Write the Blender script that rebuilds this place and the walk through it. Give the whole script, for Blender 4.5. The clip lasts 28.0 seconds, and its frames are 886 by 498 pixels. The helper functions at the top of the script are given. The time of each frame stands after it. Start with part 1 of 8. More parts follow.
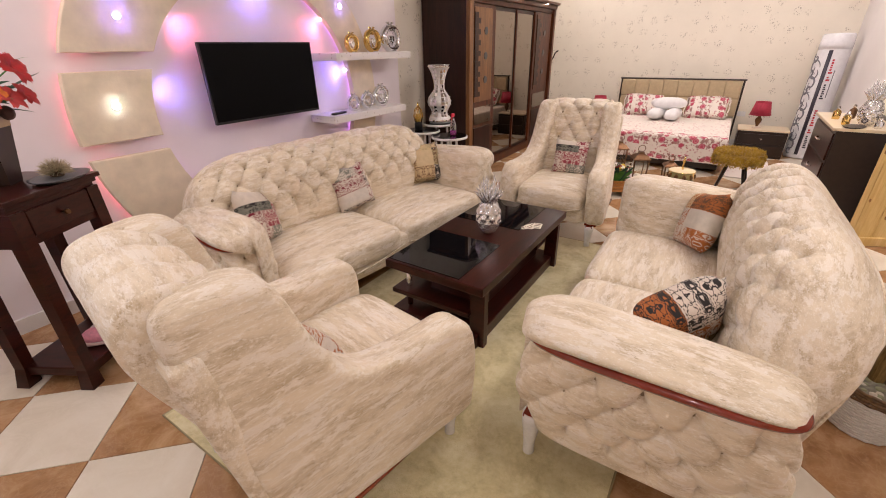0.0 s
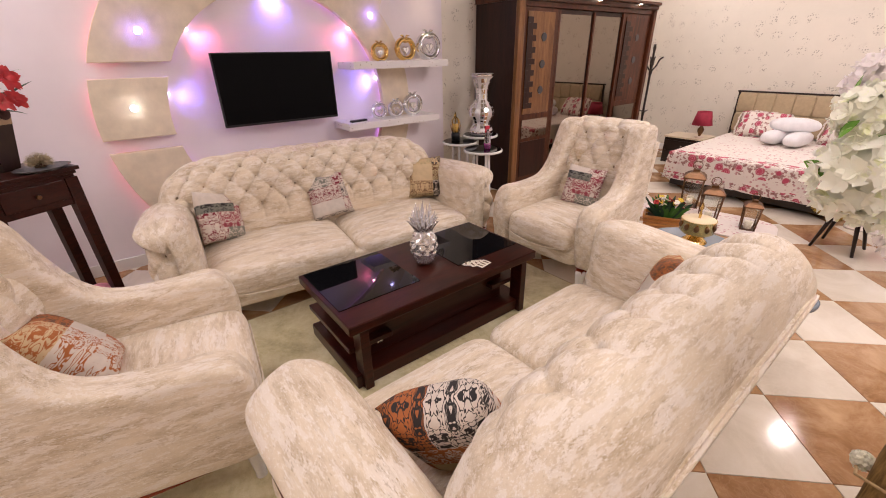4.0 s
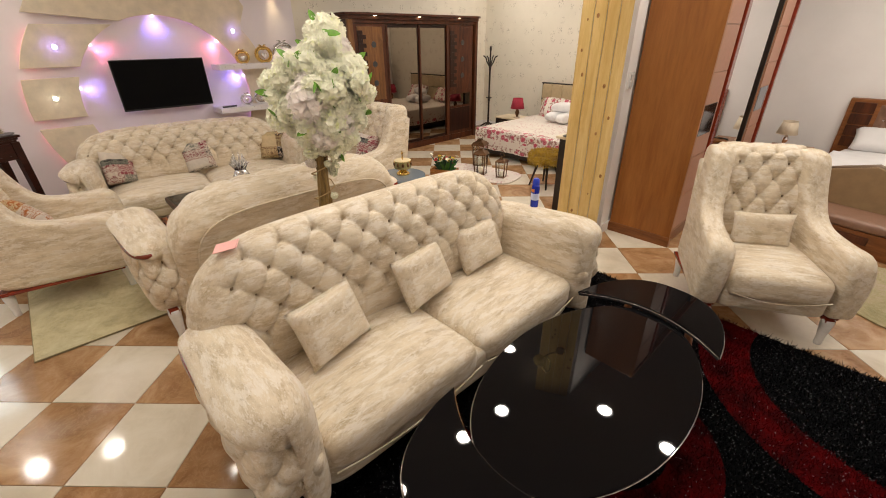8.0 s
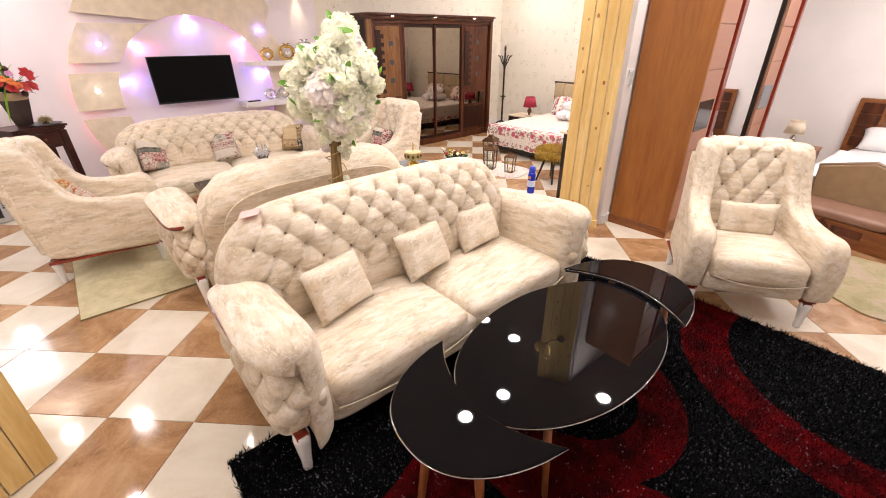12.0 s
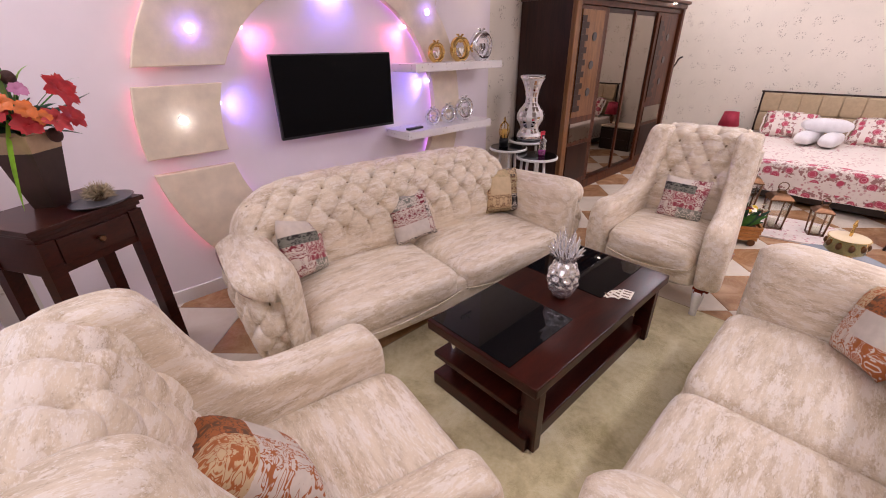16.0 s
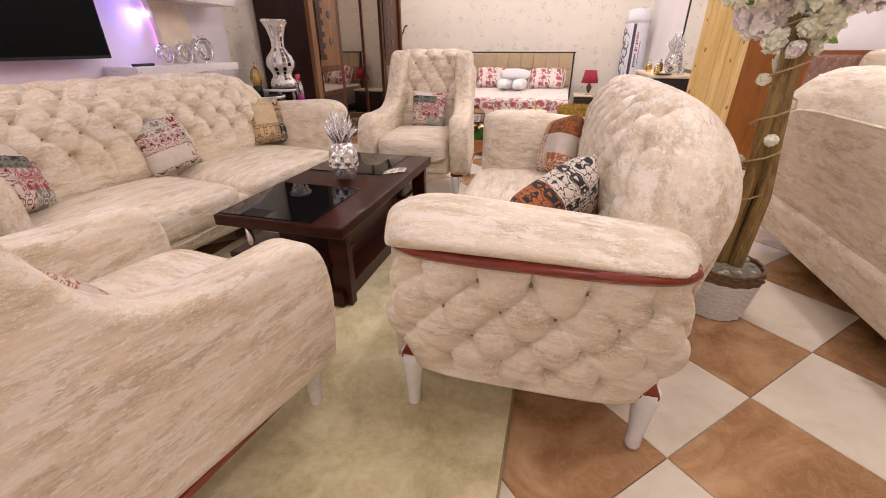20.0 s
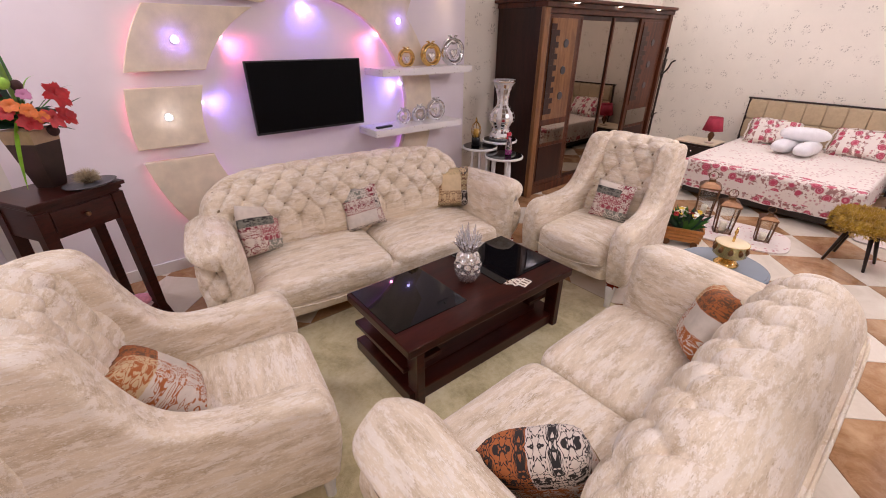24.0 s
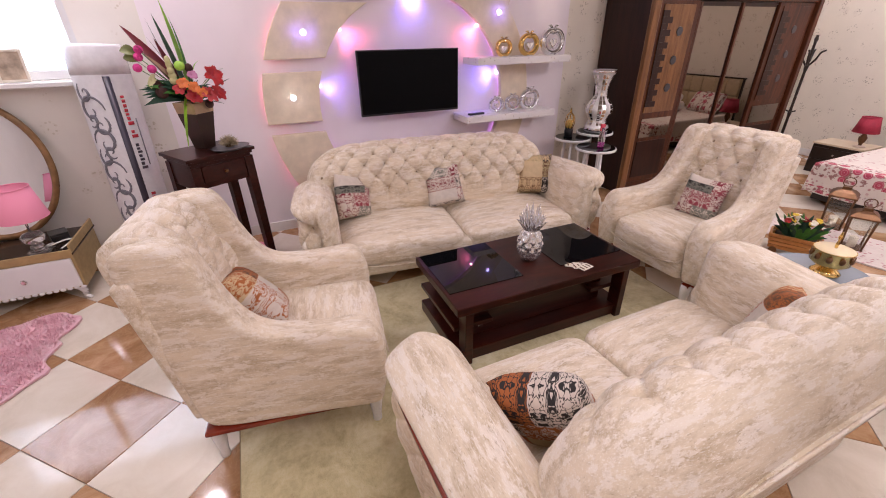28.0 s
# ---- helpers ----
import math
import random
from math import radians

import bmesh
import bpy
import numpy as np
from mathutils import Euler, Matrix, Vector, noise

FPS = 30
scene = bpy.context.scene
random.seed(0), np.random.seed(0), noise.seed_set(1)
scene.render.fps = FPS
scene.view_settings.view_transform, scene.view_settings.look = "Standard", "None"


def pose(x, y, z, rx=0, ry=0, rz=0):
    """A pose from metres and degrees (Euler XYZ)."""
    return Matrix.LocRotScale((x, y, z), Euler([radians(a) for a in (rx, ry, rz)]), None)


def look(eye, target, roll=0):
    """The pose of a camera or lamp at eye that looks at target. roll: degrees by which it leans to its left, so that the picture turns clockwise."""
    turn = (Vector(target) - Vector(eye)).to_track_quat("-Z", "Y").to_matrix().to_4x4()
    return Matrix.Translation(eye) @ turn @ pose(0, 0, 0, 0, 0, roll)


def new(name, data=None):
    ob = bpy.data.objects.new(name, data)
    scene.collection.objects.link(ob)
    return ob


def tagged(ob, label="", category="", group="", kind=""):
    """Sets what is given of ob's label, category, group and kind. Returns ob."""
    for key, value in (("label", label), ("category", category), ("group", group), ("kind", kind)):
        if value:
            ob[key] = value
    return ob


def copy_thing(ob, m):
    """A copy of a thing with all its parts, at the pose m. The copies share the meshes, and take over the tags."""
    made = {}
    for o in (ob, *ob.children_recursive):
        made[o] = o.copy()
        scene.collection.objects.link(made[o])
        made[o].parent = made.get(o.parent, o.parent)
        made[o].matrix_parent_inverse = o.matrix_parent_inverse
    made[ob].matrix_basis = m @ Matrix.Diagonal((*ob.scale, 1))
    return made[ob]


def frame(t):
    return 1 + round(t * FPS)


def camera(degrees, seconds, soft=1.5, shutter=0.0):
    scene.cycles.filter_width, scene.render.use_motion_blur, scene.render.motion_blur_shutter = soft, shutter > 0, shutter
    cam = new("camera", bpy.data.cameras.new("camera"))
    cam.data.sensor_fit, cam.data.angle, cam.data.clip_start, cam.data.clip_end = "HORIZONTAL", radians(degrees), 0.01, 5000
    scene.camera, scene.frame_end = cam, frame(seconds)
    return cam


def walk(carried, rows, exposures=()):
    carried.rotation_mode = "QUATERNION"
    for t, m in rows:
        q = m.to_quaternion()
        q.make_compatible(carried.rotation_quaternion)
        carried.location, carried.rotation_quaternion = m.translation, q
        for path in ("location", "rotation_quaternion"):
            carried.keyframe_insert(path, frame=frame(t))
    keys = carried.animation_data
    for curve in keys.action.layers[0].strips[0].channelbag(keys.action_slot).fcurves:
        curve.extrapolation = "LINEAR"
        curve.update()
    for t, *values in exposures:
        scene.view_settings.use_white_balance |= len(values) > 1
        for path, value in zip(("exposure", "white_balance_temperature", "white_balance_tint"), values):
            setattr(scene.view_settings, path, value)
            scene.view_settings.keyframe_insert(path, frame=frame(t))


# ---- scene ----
cam = camera(94.3, 28.0, 1.0)
PATH = [
    (0, (-0.066, 0.006, 1.45), (-1.06, 1.502, 0.572), -1.2),
    (0.5, (-0.004, 0.078, 1.488), (-0.993, 1.569, 0.595), -0.7),
    (1, (0.076, 0.247, 1.5), (-0.921, 1.727, 0.598), -0.8),
    (1.5, (0.149, 0.446, 1.555), (-0.862, 1.918, 0.654), -0.8),
    (2, (0.088, 0.757, 1.513), (-0.937, 2.217, 0.608), -0.9),
    (2.5, (0.133, 0.949, 1.493), (-0.91, 2.397, 0.591), -0.9),
    (3, (0.265, 1.051, 1.508), (-0.926, 2.383, 0.608), -1.2),
    (3.5, (0.387, 0.957, 1.482), (-0.982, 2.127, 0.613), -1.2),
    (5.5, (1.385, 0.899, 1.559), (-0.083, 1.941, 0.688), -1.4),
    (6, (1.66, 0.872, 1.602), (0.177, 1.879, 0.714), -1.8),
    (6.5, (1.996, 0.931, 1.636), (0.512, 1.93, 0.739), -1.4),
    (7, (2.383, 1.031, 1.676), (0.959, 2.105, 0.771), -0.7),
    (7.5, (2.713, 0.92, 1.695), (1.359, 2.075, 0.782), -0.4),
    (8, (2.928, 0.886, 1.691), (1.637, 2.111, 0.778), -0.7),
    (8.5, (3.189, 0.901, 1.599), (1.903, 2.13, 0.686), -1.7),
    (9, (3.327, 0.884, 1.548), (2.03, 2.104, 0.637), -1.6),
    (9.5, (3.406, 0.803, 1.49), (2.112, 2.028, 0.581), -1.0),
    (10, (3.473, 0.74, 1.484), (2.17, 1.957, 0.579), -1.0),
    (10.5, (3.508, 0.709, 1.508), (2.191, 1.912, 0.603), -1.2),
    (11, (3.486, 0.693, 1.534), (2.151, 1.878, 0.631), -1.3),
    (11.5, (3.398, 0.787, 1.562), (2.053, 1.953, 0.651), -1.4),
    (12, (3.193, 0.782, 1.671), (1.847, 1.949, 0.762), -0.5),
    (12.5, (2.771, 0.706, 1.671), (1.391, 1.829, 0.758), -0.5),
    (13, (2.269, 0.723, 1.626), (0.83, 1.767, 0.71), -0.8),
    (13.5, (1.78, 0.734, 1.607), (0.311, 1.747, 0.703), -1.1),
    (15.5, (0.098, 0.586, 1.551), (-1.308, 1.702, 0.669), -1.2),
    (16, (-0.252, 0.495, 1.542), (-1.564, 1.72, 0.661), -0.8),
    (16.5, (-0.332, 0.324, 1.461), (-1.233, 1.873, 0.573), -0.1),
    (17, (-0.207, 0.204, 1.344), (-0.79, 1.894, 0.447), -0.1),
    (17.5, (-0.18, 0.153, 1.163), (-0.702, 1.865, 0.27), -0.2),
    (18, (-0.157, 0.14, 1.067), (-0.618, 1.87, 0.174), -0.2),
    (18.5, (-0.155, 0.14, 1.059), (-0.581, 1.88, 0.169), -0.2),
    (19, (-0.172, 0.144, 1.058), (-0.605, 1.884, 0.17), -0.2),
    (19.5, (-0.174, 0.159, 1.045), (-0.622, 1.894, 0.157), -0.3),
    (20, (-0.064, 0.168, 1.063), (-0.527, 1.899, 0.174), -0.1),
    (20.5, (0.035, 0.186, 1.087), (-0.574, 1.872, 0.201), 0.1),
    (21, (0.07, 0.174, 1.19), (-0.568, 1.848, 0.3), 0.1),
    (21.5, (0.092, 0.117, 1.471), (-0.632, 1.758, 0.585), -0.2),
    (22, (0.102, 0.091, 1.572), (-0.789, 1.647, 0.687), -0.1),
    (22.5, (0.079, 0.251, 1.617), (-0.951, 1.716, 0.728), -0.0),
    (24.5, (0.532, 0.786, 1.687), (-0.908, 1.819, 0.76), 0.1),
    (25, (0.721, 0.831, 1.697), (-0.759, 1.802, 0.766), -0.2),
    (25.5, (0.901, 0.857, 1.713), (-0.635, 1.733, 0.778), -0.4),
    (26, (0.862, 0.828, 1.673), (-0.728, 1.607, 0.742), -0.5),
    (26.5, (0.718, 0.779, 1.672), (-0.885, 1.53, 0.741), -0.5),
    (27, (0.703, 0.783, 1.642), (-0.912, 1.512, 0.715), -0.7),
    (27.5, (0.673, 0.765, 1.632), (-0.947, 1.48, 0.702), -0.9),
    (28, (0.657, 0.763, 1.639), (-0.962, 1.478, 0.706), -0.8),
]
# seconds, stops, white balance
EXPOSURES = [(0, 0.08, 6300, 15), (2, 0.02, 6150, 21), (3, 0.03, 6100, 21), (6, 0.23, 6550, 8), (7, -0.22, 6500, 4), (8, -0.10, 6550, 3), (9, 0.22, 6300, 6), (10, 0.55, 6250, 7), (11, 0.72, 6200, 8), (12, 0.62, 6150, 11),
             (13, 0.15, 6100, 12), (16, 0.05, 5800, 24), (17, 0.08, 5900, 21), (19, 0.25, 6100, 17), (21, 0.22, 5950, 18), (22, 0.14, 5850, 20), (25, 0.02, 5850, 21), (28, 0.05, 5850, 22)]
walk(cam, [(t, look(eye, target, roll)) for t, eye, target, roll in PATH], exposures=EXPOSURES)

# ---------------------------------------------------------------- world and large lights
world = bpy.data.worlds.new("world")
scene.world = world
world.use_nodes = True
_sky = world.node_tree.nodes.new("ShaderNodeTexSky")
_sky.sky_type, _sky.sun_disc, _sky.sun_elevation, _sky.sun_rotation = "NISHITA", False, radians(40), radians(200)
_bg = world.node_tree.nodes["Background"]
_bg.inputs["Strength"].default_value = 0.12
world.node_tree.links.new(_sky.outputs[0], _bg.inputs[0])

CEIL = 3.0
WARM, DAY = (1.0, 0.875, 0.79), (0.86, 0.93, 1.0)


def lamp(name, kind, m, power, colour, **extra):
    data = bpy.data.lights.new(name, kind)
    data.energy, data.color = power, colour
    if kind == "AREA":
        data.shape, data.size = extra.get("shape", "DISK"), extra.get("size", 0.15)
        if "size_y" in extra:
            data.size_y = extra["size_y"]
    if kind == "SPOT":
        data.spot_size, data.spot_blend, data.shadow_soft_size = radians(extra.get("cone", 60)), 1.0, 0.012
    ob = new(name, data)
    ob.matrix_basis = m
    return ob


# rows of recessed ceiling lamps from reflections, plus unseen ones added to brighten
DOWNLIGHTS_AND_FILL = [(-0.8, 4.56, 9), (-0.22, 4.56, 9), (0.36, 4.56, 9), (1.05, 4.5, 10), (1.77, 4.5, 10), (2.46, 4.5, 11), (3.2, 4.5, 13),
              (0.92, 3.06, 9), (0.95, 3.66, 9), (0.9, 2.2, 6), (0.9, 1.0, 12), (0.05, 1.35, 7), (1.65, 1.6, 8), (-1.3, 0.0, 6), (-2.6, 0.25, 13), (-2.95, -0.5, 12), (-1.3, 6.3, 22), (2.9, 6.6, 22),
              (2.2, -0.8, 13), (4.4, 1.2, 14), (-1.2, 1.3, 2.5), (-1.2, 2.9, 2.5), (2.6, 2.4, 15), (0.3, 6.6, 20), (4.4, 5.6, 22), (3.6, 7.2, 16), (-2.2, 7.2, 14), (-1.4, -1.7, 9), (0.5, -1.7, 17), (2.3, -2.3, 8)]
for _x, _y, _p in DOWNLIGHTS_AND_FILL:
    lamp("downlight_glow", "AREA", pose(_x, _y, CEIL - 0.012), _p, WARM, size=0.15)
# daylight in the window's opening
lamp("window_daylight", "AREA", look((-3.32, -1.1, 1.85), (0, -1.1, 1.3)), 13, DAY, shape="RECTANGLE", size=1.5, size_y=0.9)
BLUE, PINK, WHITE = (0.30, 0.22, 1.0), (1.0, 0.13, 0.30), (1.0, 0.93, 0.85)
NICHE_Y, NICHE_Z, NICHE_R = 2.20, 1.065, 0.893
WALL_X = -3.2
NICHE_SPOTS = [(90, BLUE, 4.8), (137, PINK, 3.3), (45, PINK, 3.3), (168, BLUE, 2.4), (14, BLUE, 4.2)]
for _a, _c, _p in NICHE_SPOTS:
    _dy, _dz = math.cos(radians(_a)), math.sin(radians(_a))
    lamp("niche_spot_glow", "SPOT", look((WALL_X + 0.06, NICHE_Y + (NICHE_R - 0.035) * _dy, NICHE_Z + (NICHE_R - 0.035) * _dz),
         (WALL_X - 0.02, NICHE_Y + 0.35 * _dy, NICHE_Z + 0.35 * _dz)), _p, _c, cone=150)
for _y, _z, _c, _p in ((1.255, 1.653, BLUE, 0.4), (1.10, 1.175, WHITE, 0.15), (3.025, 1.798, BLUE, 0.35)):
    lamp("stone_spot_glow", "POINT", pose(WALL_X + 0.125, _y, _z), _p, _c)
lamp("shelf_spot_glow", "SPOT", look((WALL_X + 0.07, 3.62, 2.3), (WALL_X, 3.64, 1.5)), 8, (1.0, 0.75, 0.4), cone=50)

# ---------------------------------------------------------------- material helpers
def nodes(name):
    m = bpy.data.materials.new(name)
    m.use_nodes = True
    return m, m.node_tree.nodes, m.node_tree.links, m.node_tree.nodes["Principled BSDF"]


def link(l, a, b):
    l.new(a, b)


def coords(n, l, scale=(1, 1, 1), rot=(0, 0, 0), kind="Object"):
    c, mp = n.new("ShaderNodeTexCoord"), n.new("ShaderNodeMapping")
    mp.inputs["Scale"].default_value = scale
    mp.inputs["Rotation"].default_value = [radians(a) for a in rot]
    link(l, c.outputs[kind], mp.inputs[0])
    return mp.outputs[0]


def noise_tex(n, l, vec, scale, detail=5.0, rough=0.55, distort=0.0):
    t = n.new("ShaderNodeTexNoise")
    t.inputs["Scale"].default_value, t.inputs["Detail"].default_value = scale, detail
    t.inputs["Roughness"].default_value, t.inputs["Distortion"].default_value = rough, distort
    link(l, vec, t.inputs["Vector"])
    return t.outputs["Fac"]


def ramp(n, l, fac, stops, hard=False):
    r = n.new("ShaderNodeValToRGB")
    r.color_ramp.interpolation = "CONSTANT" if hard else "LINEAR"
    while len(r.color_ramp.elements) < len(stops):
        r.color_ramp.elements.new(0.5)
    for e, (p, c) in zip(r.color_ramp.elements, stops):
        e.position = p
        e.color = (*c, 1) if len(c) == 3 else c
    link(l, fac, r.inputs[0])
    return r.outputs[0]


def mix(n, l, fac, a, b, how="MIX"):
    m = n.new("ShaderNodeMix")
    m.data_type, m.blend_type = "RGBA", how
    for sock, v in ((0, fac), (6, a), (7, b)):
        if hasattr(v, "links"):
            link(l, v, m.inputs[sock])
        else:
            m.inputs[sock].default_value = v if sock == 0 else (*v, 1)
    return m.outputs[2]


def math_node(n, l, op, a, b=0.0):
    m = n.new("ShaderNodeMath")
    m.operation = op
    for i, v in enumerate((a, b)):
        if hasattr(v, "links"):
            link(l, v, m.inputs[i])
        else:
            m.inputs[i].default_value = v
    return m.outputs[0]


def bump(n, l, b, height, strength=0.2, distance=0.01):
    k = n.new("ShaderNodeBump")
    k.inputs["Strength"].default_value, k.inputs["Distance"].default_value = strength, distance
    link(l, height, k.inputs["Height"])
    link(l, k.outputs[0], b.inputs["Normal"])


def plain(name, colour, rough=0.5, metal=0.0, vary=0.08, scale=12.0, bumps=0.08, coat=0.0):
    """A plain surface with fine grain and slow unevenness."""
    m, n, l, b = nodes(name)
    v = coords(n, l)
    f = noise_tex(n, l, v, scale, 6)
    dark = tuple(c * (1 - vary) for c in colour)
    light = tuple(min(1, c * (1 + vary)) for c in colour)
    link(l, ramp(n, l, f, [(0.3, dark), (0.7, light)]), b.inputs["Base Color"])
    b.inputs["Roughness"].default_value, b.inputs["Metallic"].default_value = rough, metal
    b.inputs["Coat Weight"].default_value = coat
    if bumps:
        bump(n, l, b, noise_tex(n, l, v, scale * 12, 3), bumps, 0.002)
    return m


def fabric(name, scale, light=(0.71, 0.605, 0.455), mid=(0.54, 0.43, 0.287), dark=(0.32, 0.235, 0.125)):
    """Cream upholstery with long bark-like streaks; scale sets the way they run."""
    m, n, l, b = nodes(name)
    v = coords(n, l, scale)
    thin = coords(n, l, tuple(0.55 * s if s < 2 else 2.1 * s for s in scale))
    big = noise_tex(n, l, v, 4.5, 6, 0.62, 0.1)
    mid_n = noise_tex(n, l, v, 12.0, 7, 0.70, 0.2)
    fine = noise_tex(n, l, v, 50.0, 6, 0.72, 0.1)
    f = math_node(n, l, "ADD", math_node(n, l, "MULTIPLY", big, 0.6), math_node(n, l, "MULTIPLY", mid_n, 0.4))
    base = ramp(n, l, f, [(0.40, mid), (0.465, tuple(0.5 * a + 0.5 * c for a, c in zip(mid, light))), (0.53, light), (0.64, tuple(min(1, c * 1.05) for c in light))])
    # flakes with crisp edges, broken by the finer grain
    patch = math_node(n, l, "ADD", math_node(n, l, "MULTIPLY", noise_tex(n, l, v, 7.5, 8, 0.72, 0.12), 0.85), math_node(n, l, "MULTIPLY", fine, 0.15))
    flake = ramp(n, l, patch, [(0.522, (0, 0, 0)), (0.536, (1, 1, 1))])
    c1 = mix(n, l, math_node(n, l, "MULTIPLY", flake, 0.58), base, (0.83, 0.765, 0.685))
    # hair-thin pale and dark threads along the run
    pale = ramp(n, l, noise_tex(n, l, thin, 9.0, 6, 0.7, 0.15), [(0.57, (0, 0, 0)), (0.59, (1, 1, 1))])
    c1 = mix(n, l, math_node(n, l, "MULTIPLY", pale, 0.28), c1, (0.86, 0.81, 0.75))
    dim = ramp(n, l, noise_tex(n, l, thin, 7.0, 7, 0.72, 0.15), [(0.395, (1, 1, 1)), (0.415, (0, 0, 0))])
    c1 = mix(n, l, math_node(n, l, "MULTIPLY", dim, 0.2), c1, tuple(0.5 * a + 0.5 * c for a, c in zip(mid, dark)))
    scratch = ramp(n, l, math_node(n, l, "ADD", math_node(n, l, "MULTIPLY", big, 0.25), math_node(n, l, "MULTIPLY", fine, 0.75)), [(0.408, (1, 1, 1)), (0.420, (0, 0, 0))])
    c2 = mix(n, l, math_node(n, l, "MULTIPLY", scratch, 0.45), c1, dark)
    speck = ramp(n, l, noise_tex(n, l, v, 85.0, 4, 0.65), [(0.585, (0, 0, 0)), (0.60, (1, 1, 1))])
    c2 = mix(n, l, math_node(n, l, "MULTIPLY", speck, 0.5), c2, (0.88, 0.84, 0.79))
    link(l, c2, b.inputs["Base Color"])
    b.inputs["Roughness"].default_value = 0.62
    b.inputs["Sheen Weight"].default_value, b.inputs["Sheen Roughness"].default_value = 0.15, 0.4
    weave = noise_tex(n, l, coords(n, l), 420, 2)
    wrinkle = noise_tex(n, l, coords(n, l), 7.0, 3, 0.5, 0.8)
    h = math_node(n, l, "ADD", math_node(n, l, "ADD", math_node(n, l, "MULTIPLY", weave, 0.25), math_node(n, l, "MULTIPLY", fine, 0.8)), math_node(n, l, "MULTIPLY", wrinkle, 3.0))
    bump(n, l, b, h, 0.45, 0.004)
    return m


def wood(name, dark, light, scale=(1, 1, 1), rough=0.35, coat=0.2, ring=6.0):
    m, n, l, b = nodes(name)
    v = coords(n, l, scale)
    f = math_node(n, l, "ADD", math_node(n, l, "MULTIPLY", noise_tex(n, l, v, ring * 0.7, 5, 0.55, 1.2), 0.6), math_node(n, l, "MULTIPLY", noise_tex(n, l, v, ring * 6, 6, 0.65, 0.3), 0.4))
    link(l, ramp(n, l, f, [(0.36, dark), (0.64, light)]), b.inputs["Base Color"])
    b.inputs["Roughness"].default_value, b.inputs["Coat Weight"].default_value, b.inputs["Specular IOR Level"].default_value = rough, coat, 0.28
    b.inputs["Coat Roughness"].default_value = 0.12
    bump(n, l, b, f, 0.05, 0.001)
    return m


def glow(name, colour, strength):
    m, n, l, b = nodes(name)
    b.inputs["Base Color"].default_value = (*colour, 1)
    b.inputs["Emission Color"].default_value = (*colour, 1)
    b.inputs["Emission Strength"].default_value = strength
    return m


def tile_mat(name, dark, mid, light, scale):
    m, n, l, b = nodes(name)
    info = n.new("ShaderNodeObjectInfo")
    geo = n.new("ShaderNodeNewGeometry")
    c = n.new("ShaderNodeTexCoord")
    off = n.new("ShaderNodeVectorMath")
    off.operation = "MULTIPLY_ADD"
    off.inputs[1].default_value = (1, 1, 1)
    link(l, geo.outputs["Position"], off.inputs[0])
    comb = n.new("ShaderNodeCombineXYZ")
    for i, k in enumerate((37.0, 53.0, 11.0)):
        link(l, math_node(n, l, "MULTIPLY", math_node(n, l, "ADD", info.outputs["Random"], geo.outputs["Random Per Island"]), k), comb.inputs[i])
    link(l, comb.outputs[0], off.inputs[2])
    v = off.outputs[0]
    a = noise_tex(n, l, v, scale, 7, 0.62, 0.9)
    vein = noise_tex(n, l, v, scale * 2.5, 5, 0.6, 2.0)
    col = ramp(n, l, a, [(0.28, dark), (0.5, mid), (0.72, light)])
    col = mix(n, l, math_node(n, l, "MULTIPLY", ramp(n, l, vein, [(0.46, (0, 0, 0)), (0.5, (1, 1, 1)), (0.54, (0, 0, 0))]), 0.22), col, light)
    link(l, col, b.inputs["Base Color"])
    b.inputs["Roughness"].default_value = 0.08
    b.inputs["Specular IOR Level"].default_value = 0.5
    r = ramp(n, l, noise_tex(n, l, v, 5, 4), [(0.3, (0.05, 0.05, 0.05)), (0.8, (0.14, 0.14, 0.14))])
    link(l, r, b.inputs["Roughness"])
    return m


def wallpaper(name, base, motif, size=5.2):
    """Painted paper with scattered small flower sprigs."""
    m, n, l, b = nodes(name)
    v = coords(n, l)
    vo = n.new("ShaderNodeTexVoronoi")
    vo.inputs["Scale"].default_value, vo.inputs["Randomness"].default_value = size, 0.6
    link(l, v, vo.inputs["Vector"])
    near = ramp(n, l, vo.outputs["Distance"], [(0.26, (1, 1, 1)), (0.36, (0, 0, 0))])
    pet = n.new("ShaderNodeTexVoronoi")
    pet.inputs["Scale"].default_value = 44
    link(l, v, pet.inputs["Vector"])
    spot = ramp(n, l, pet.outputs["Distance"], [(0.28, (1, 1, 1)), (0.40, (0, 0, 0))])
    gate = ramp(n, l, noise_tex(n, l, v, 14, 3), [(0.40, (0, 0, 0)), (0.50, (1, 1, 1))])
    f = math_node(n, l, "MULTIPLY", math_node(n, l, "MULTIPLY", near, spot), gate)
    ground = ramp(n, l, noise_tex(n, l, v, 3.0, 8, 0.65), [(0.3, tuple(c * 0.94 for c in base)), (0.7, base)])
    soft = ramp(n, l, noise_tex(n, l, v, 9, 5, 0.6), [(0.55, (0, 0, 0)), (0.7, (1, 1, 1))])
    ground = mix(n, l, math_node(n, l, "MULTIPLY", math_node(n, l, "MULTIPLY", near, soft), 0.35), ground, (0.66, 0.58, 0.50))
    link(l, mix(n, l, math_node(n, l, "MULTIPLY", f, 0.75), ground, motif), b.inputs["Base Color"])
    b.inputs["Roughness"].default_value = 0.6
    bump(n, l, b, noise_tex(n, l, v, 160, 4), 0.15, 0.003)
    return m


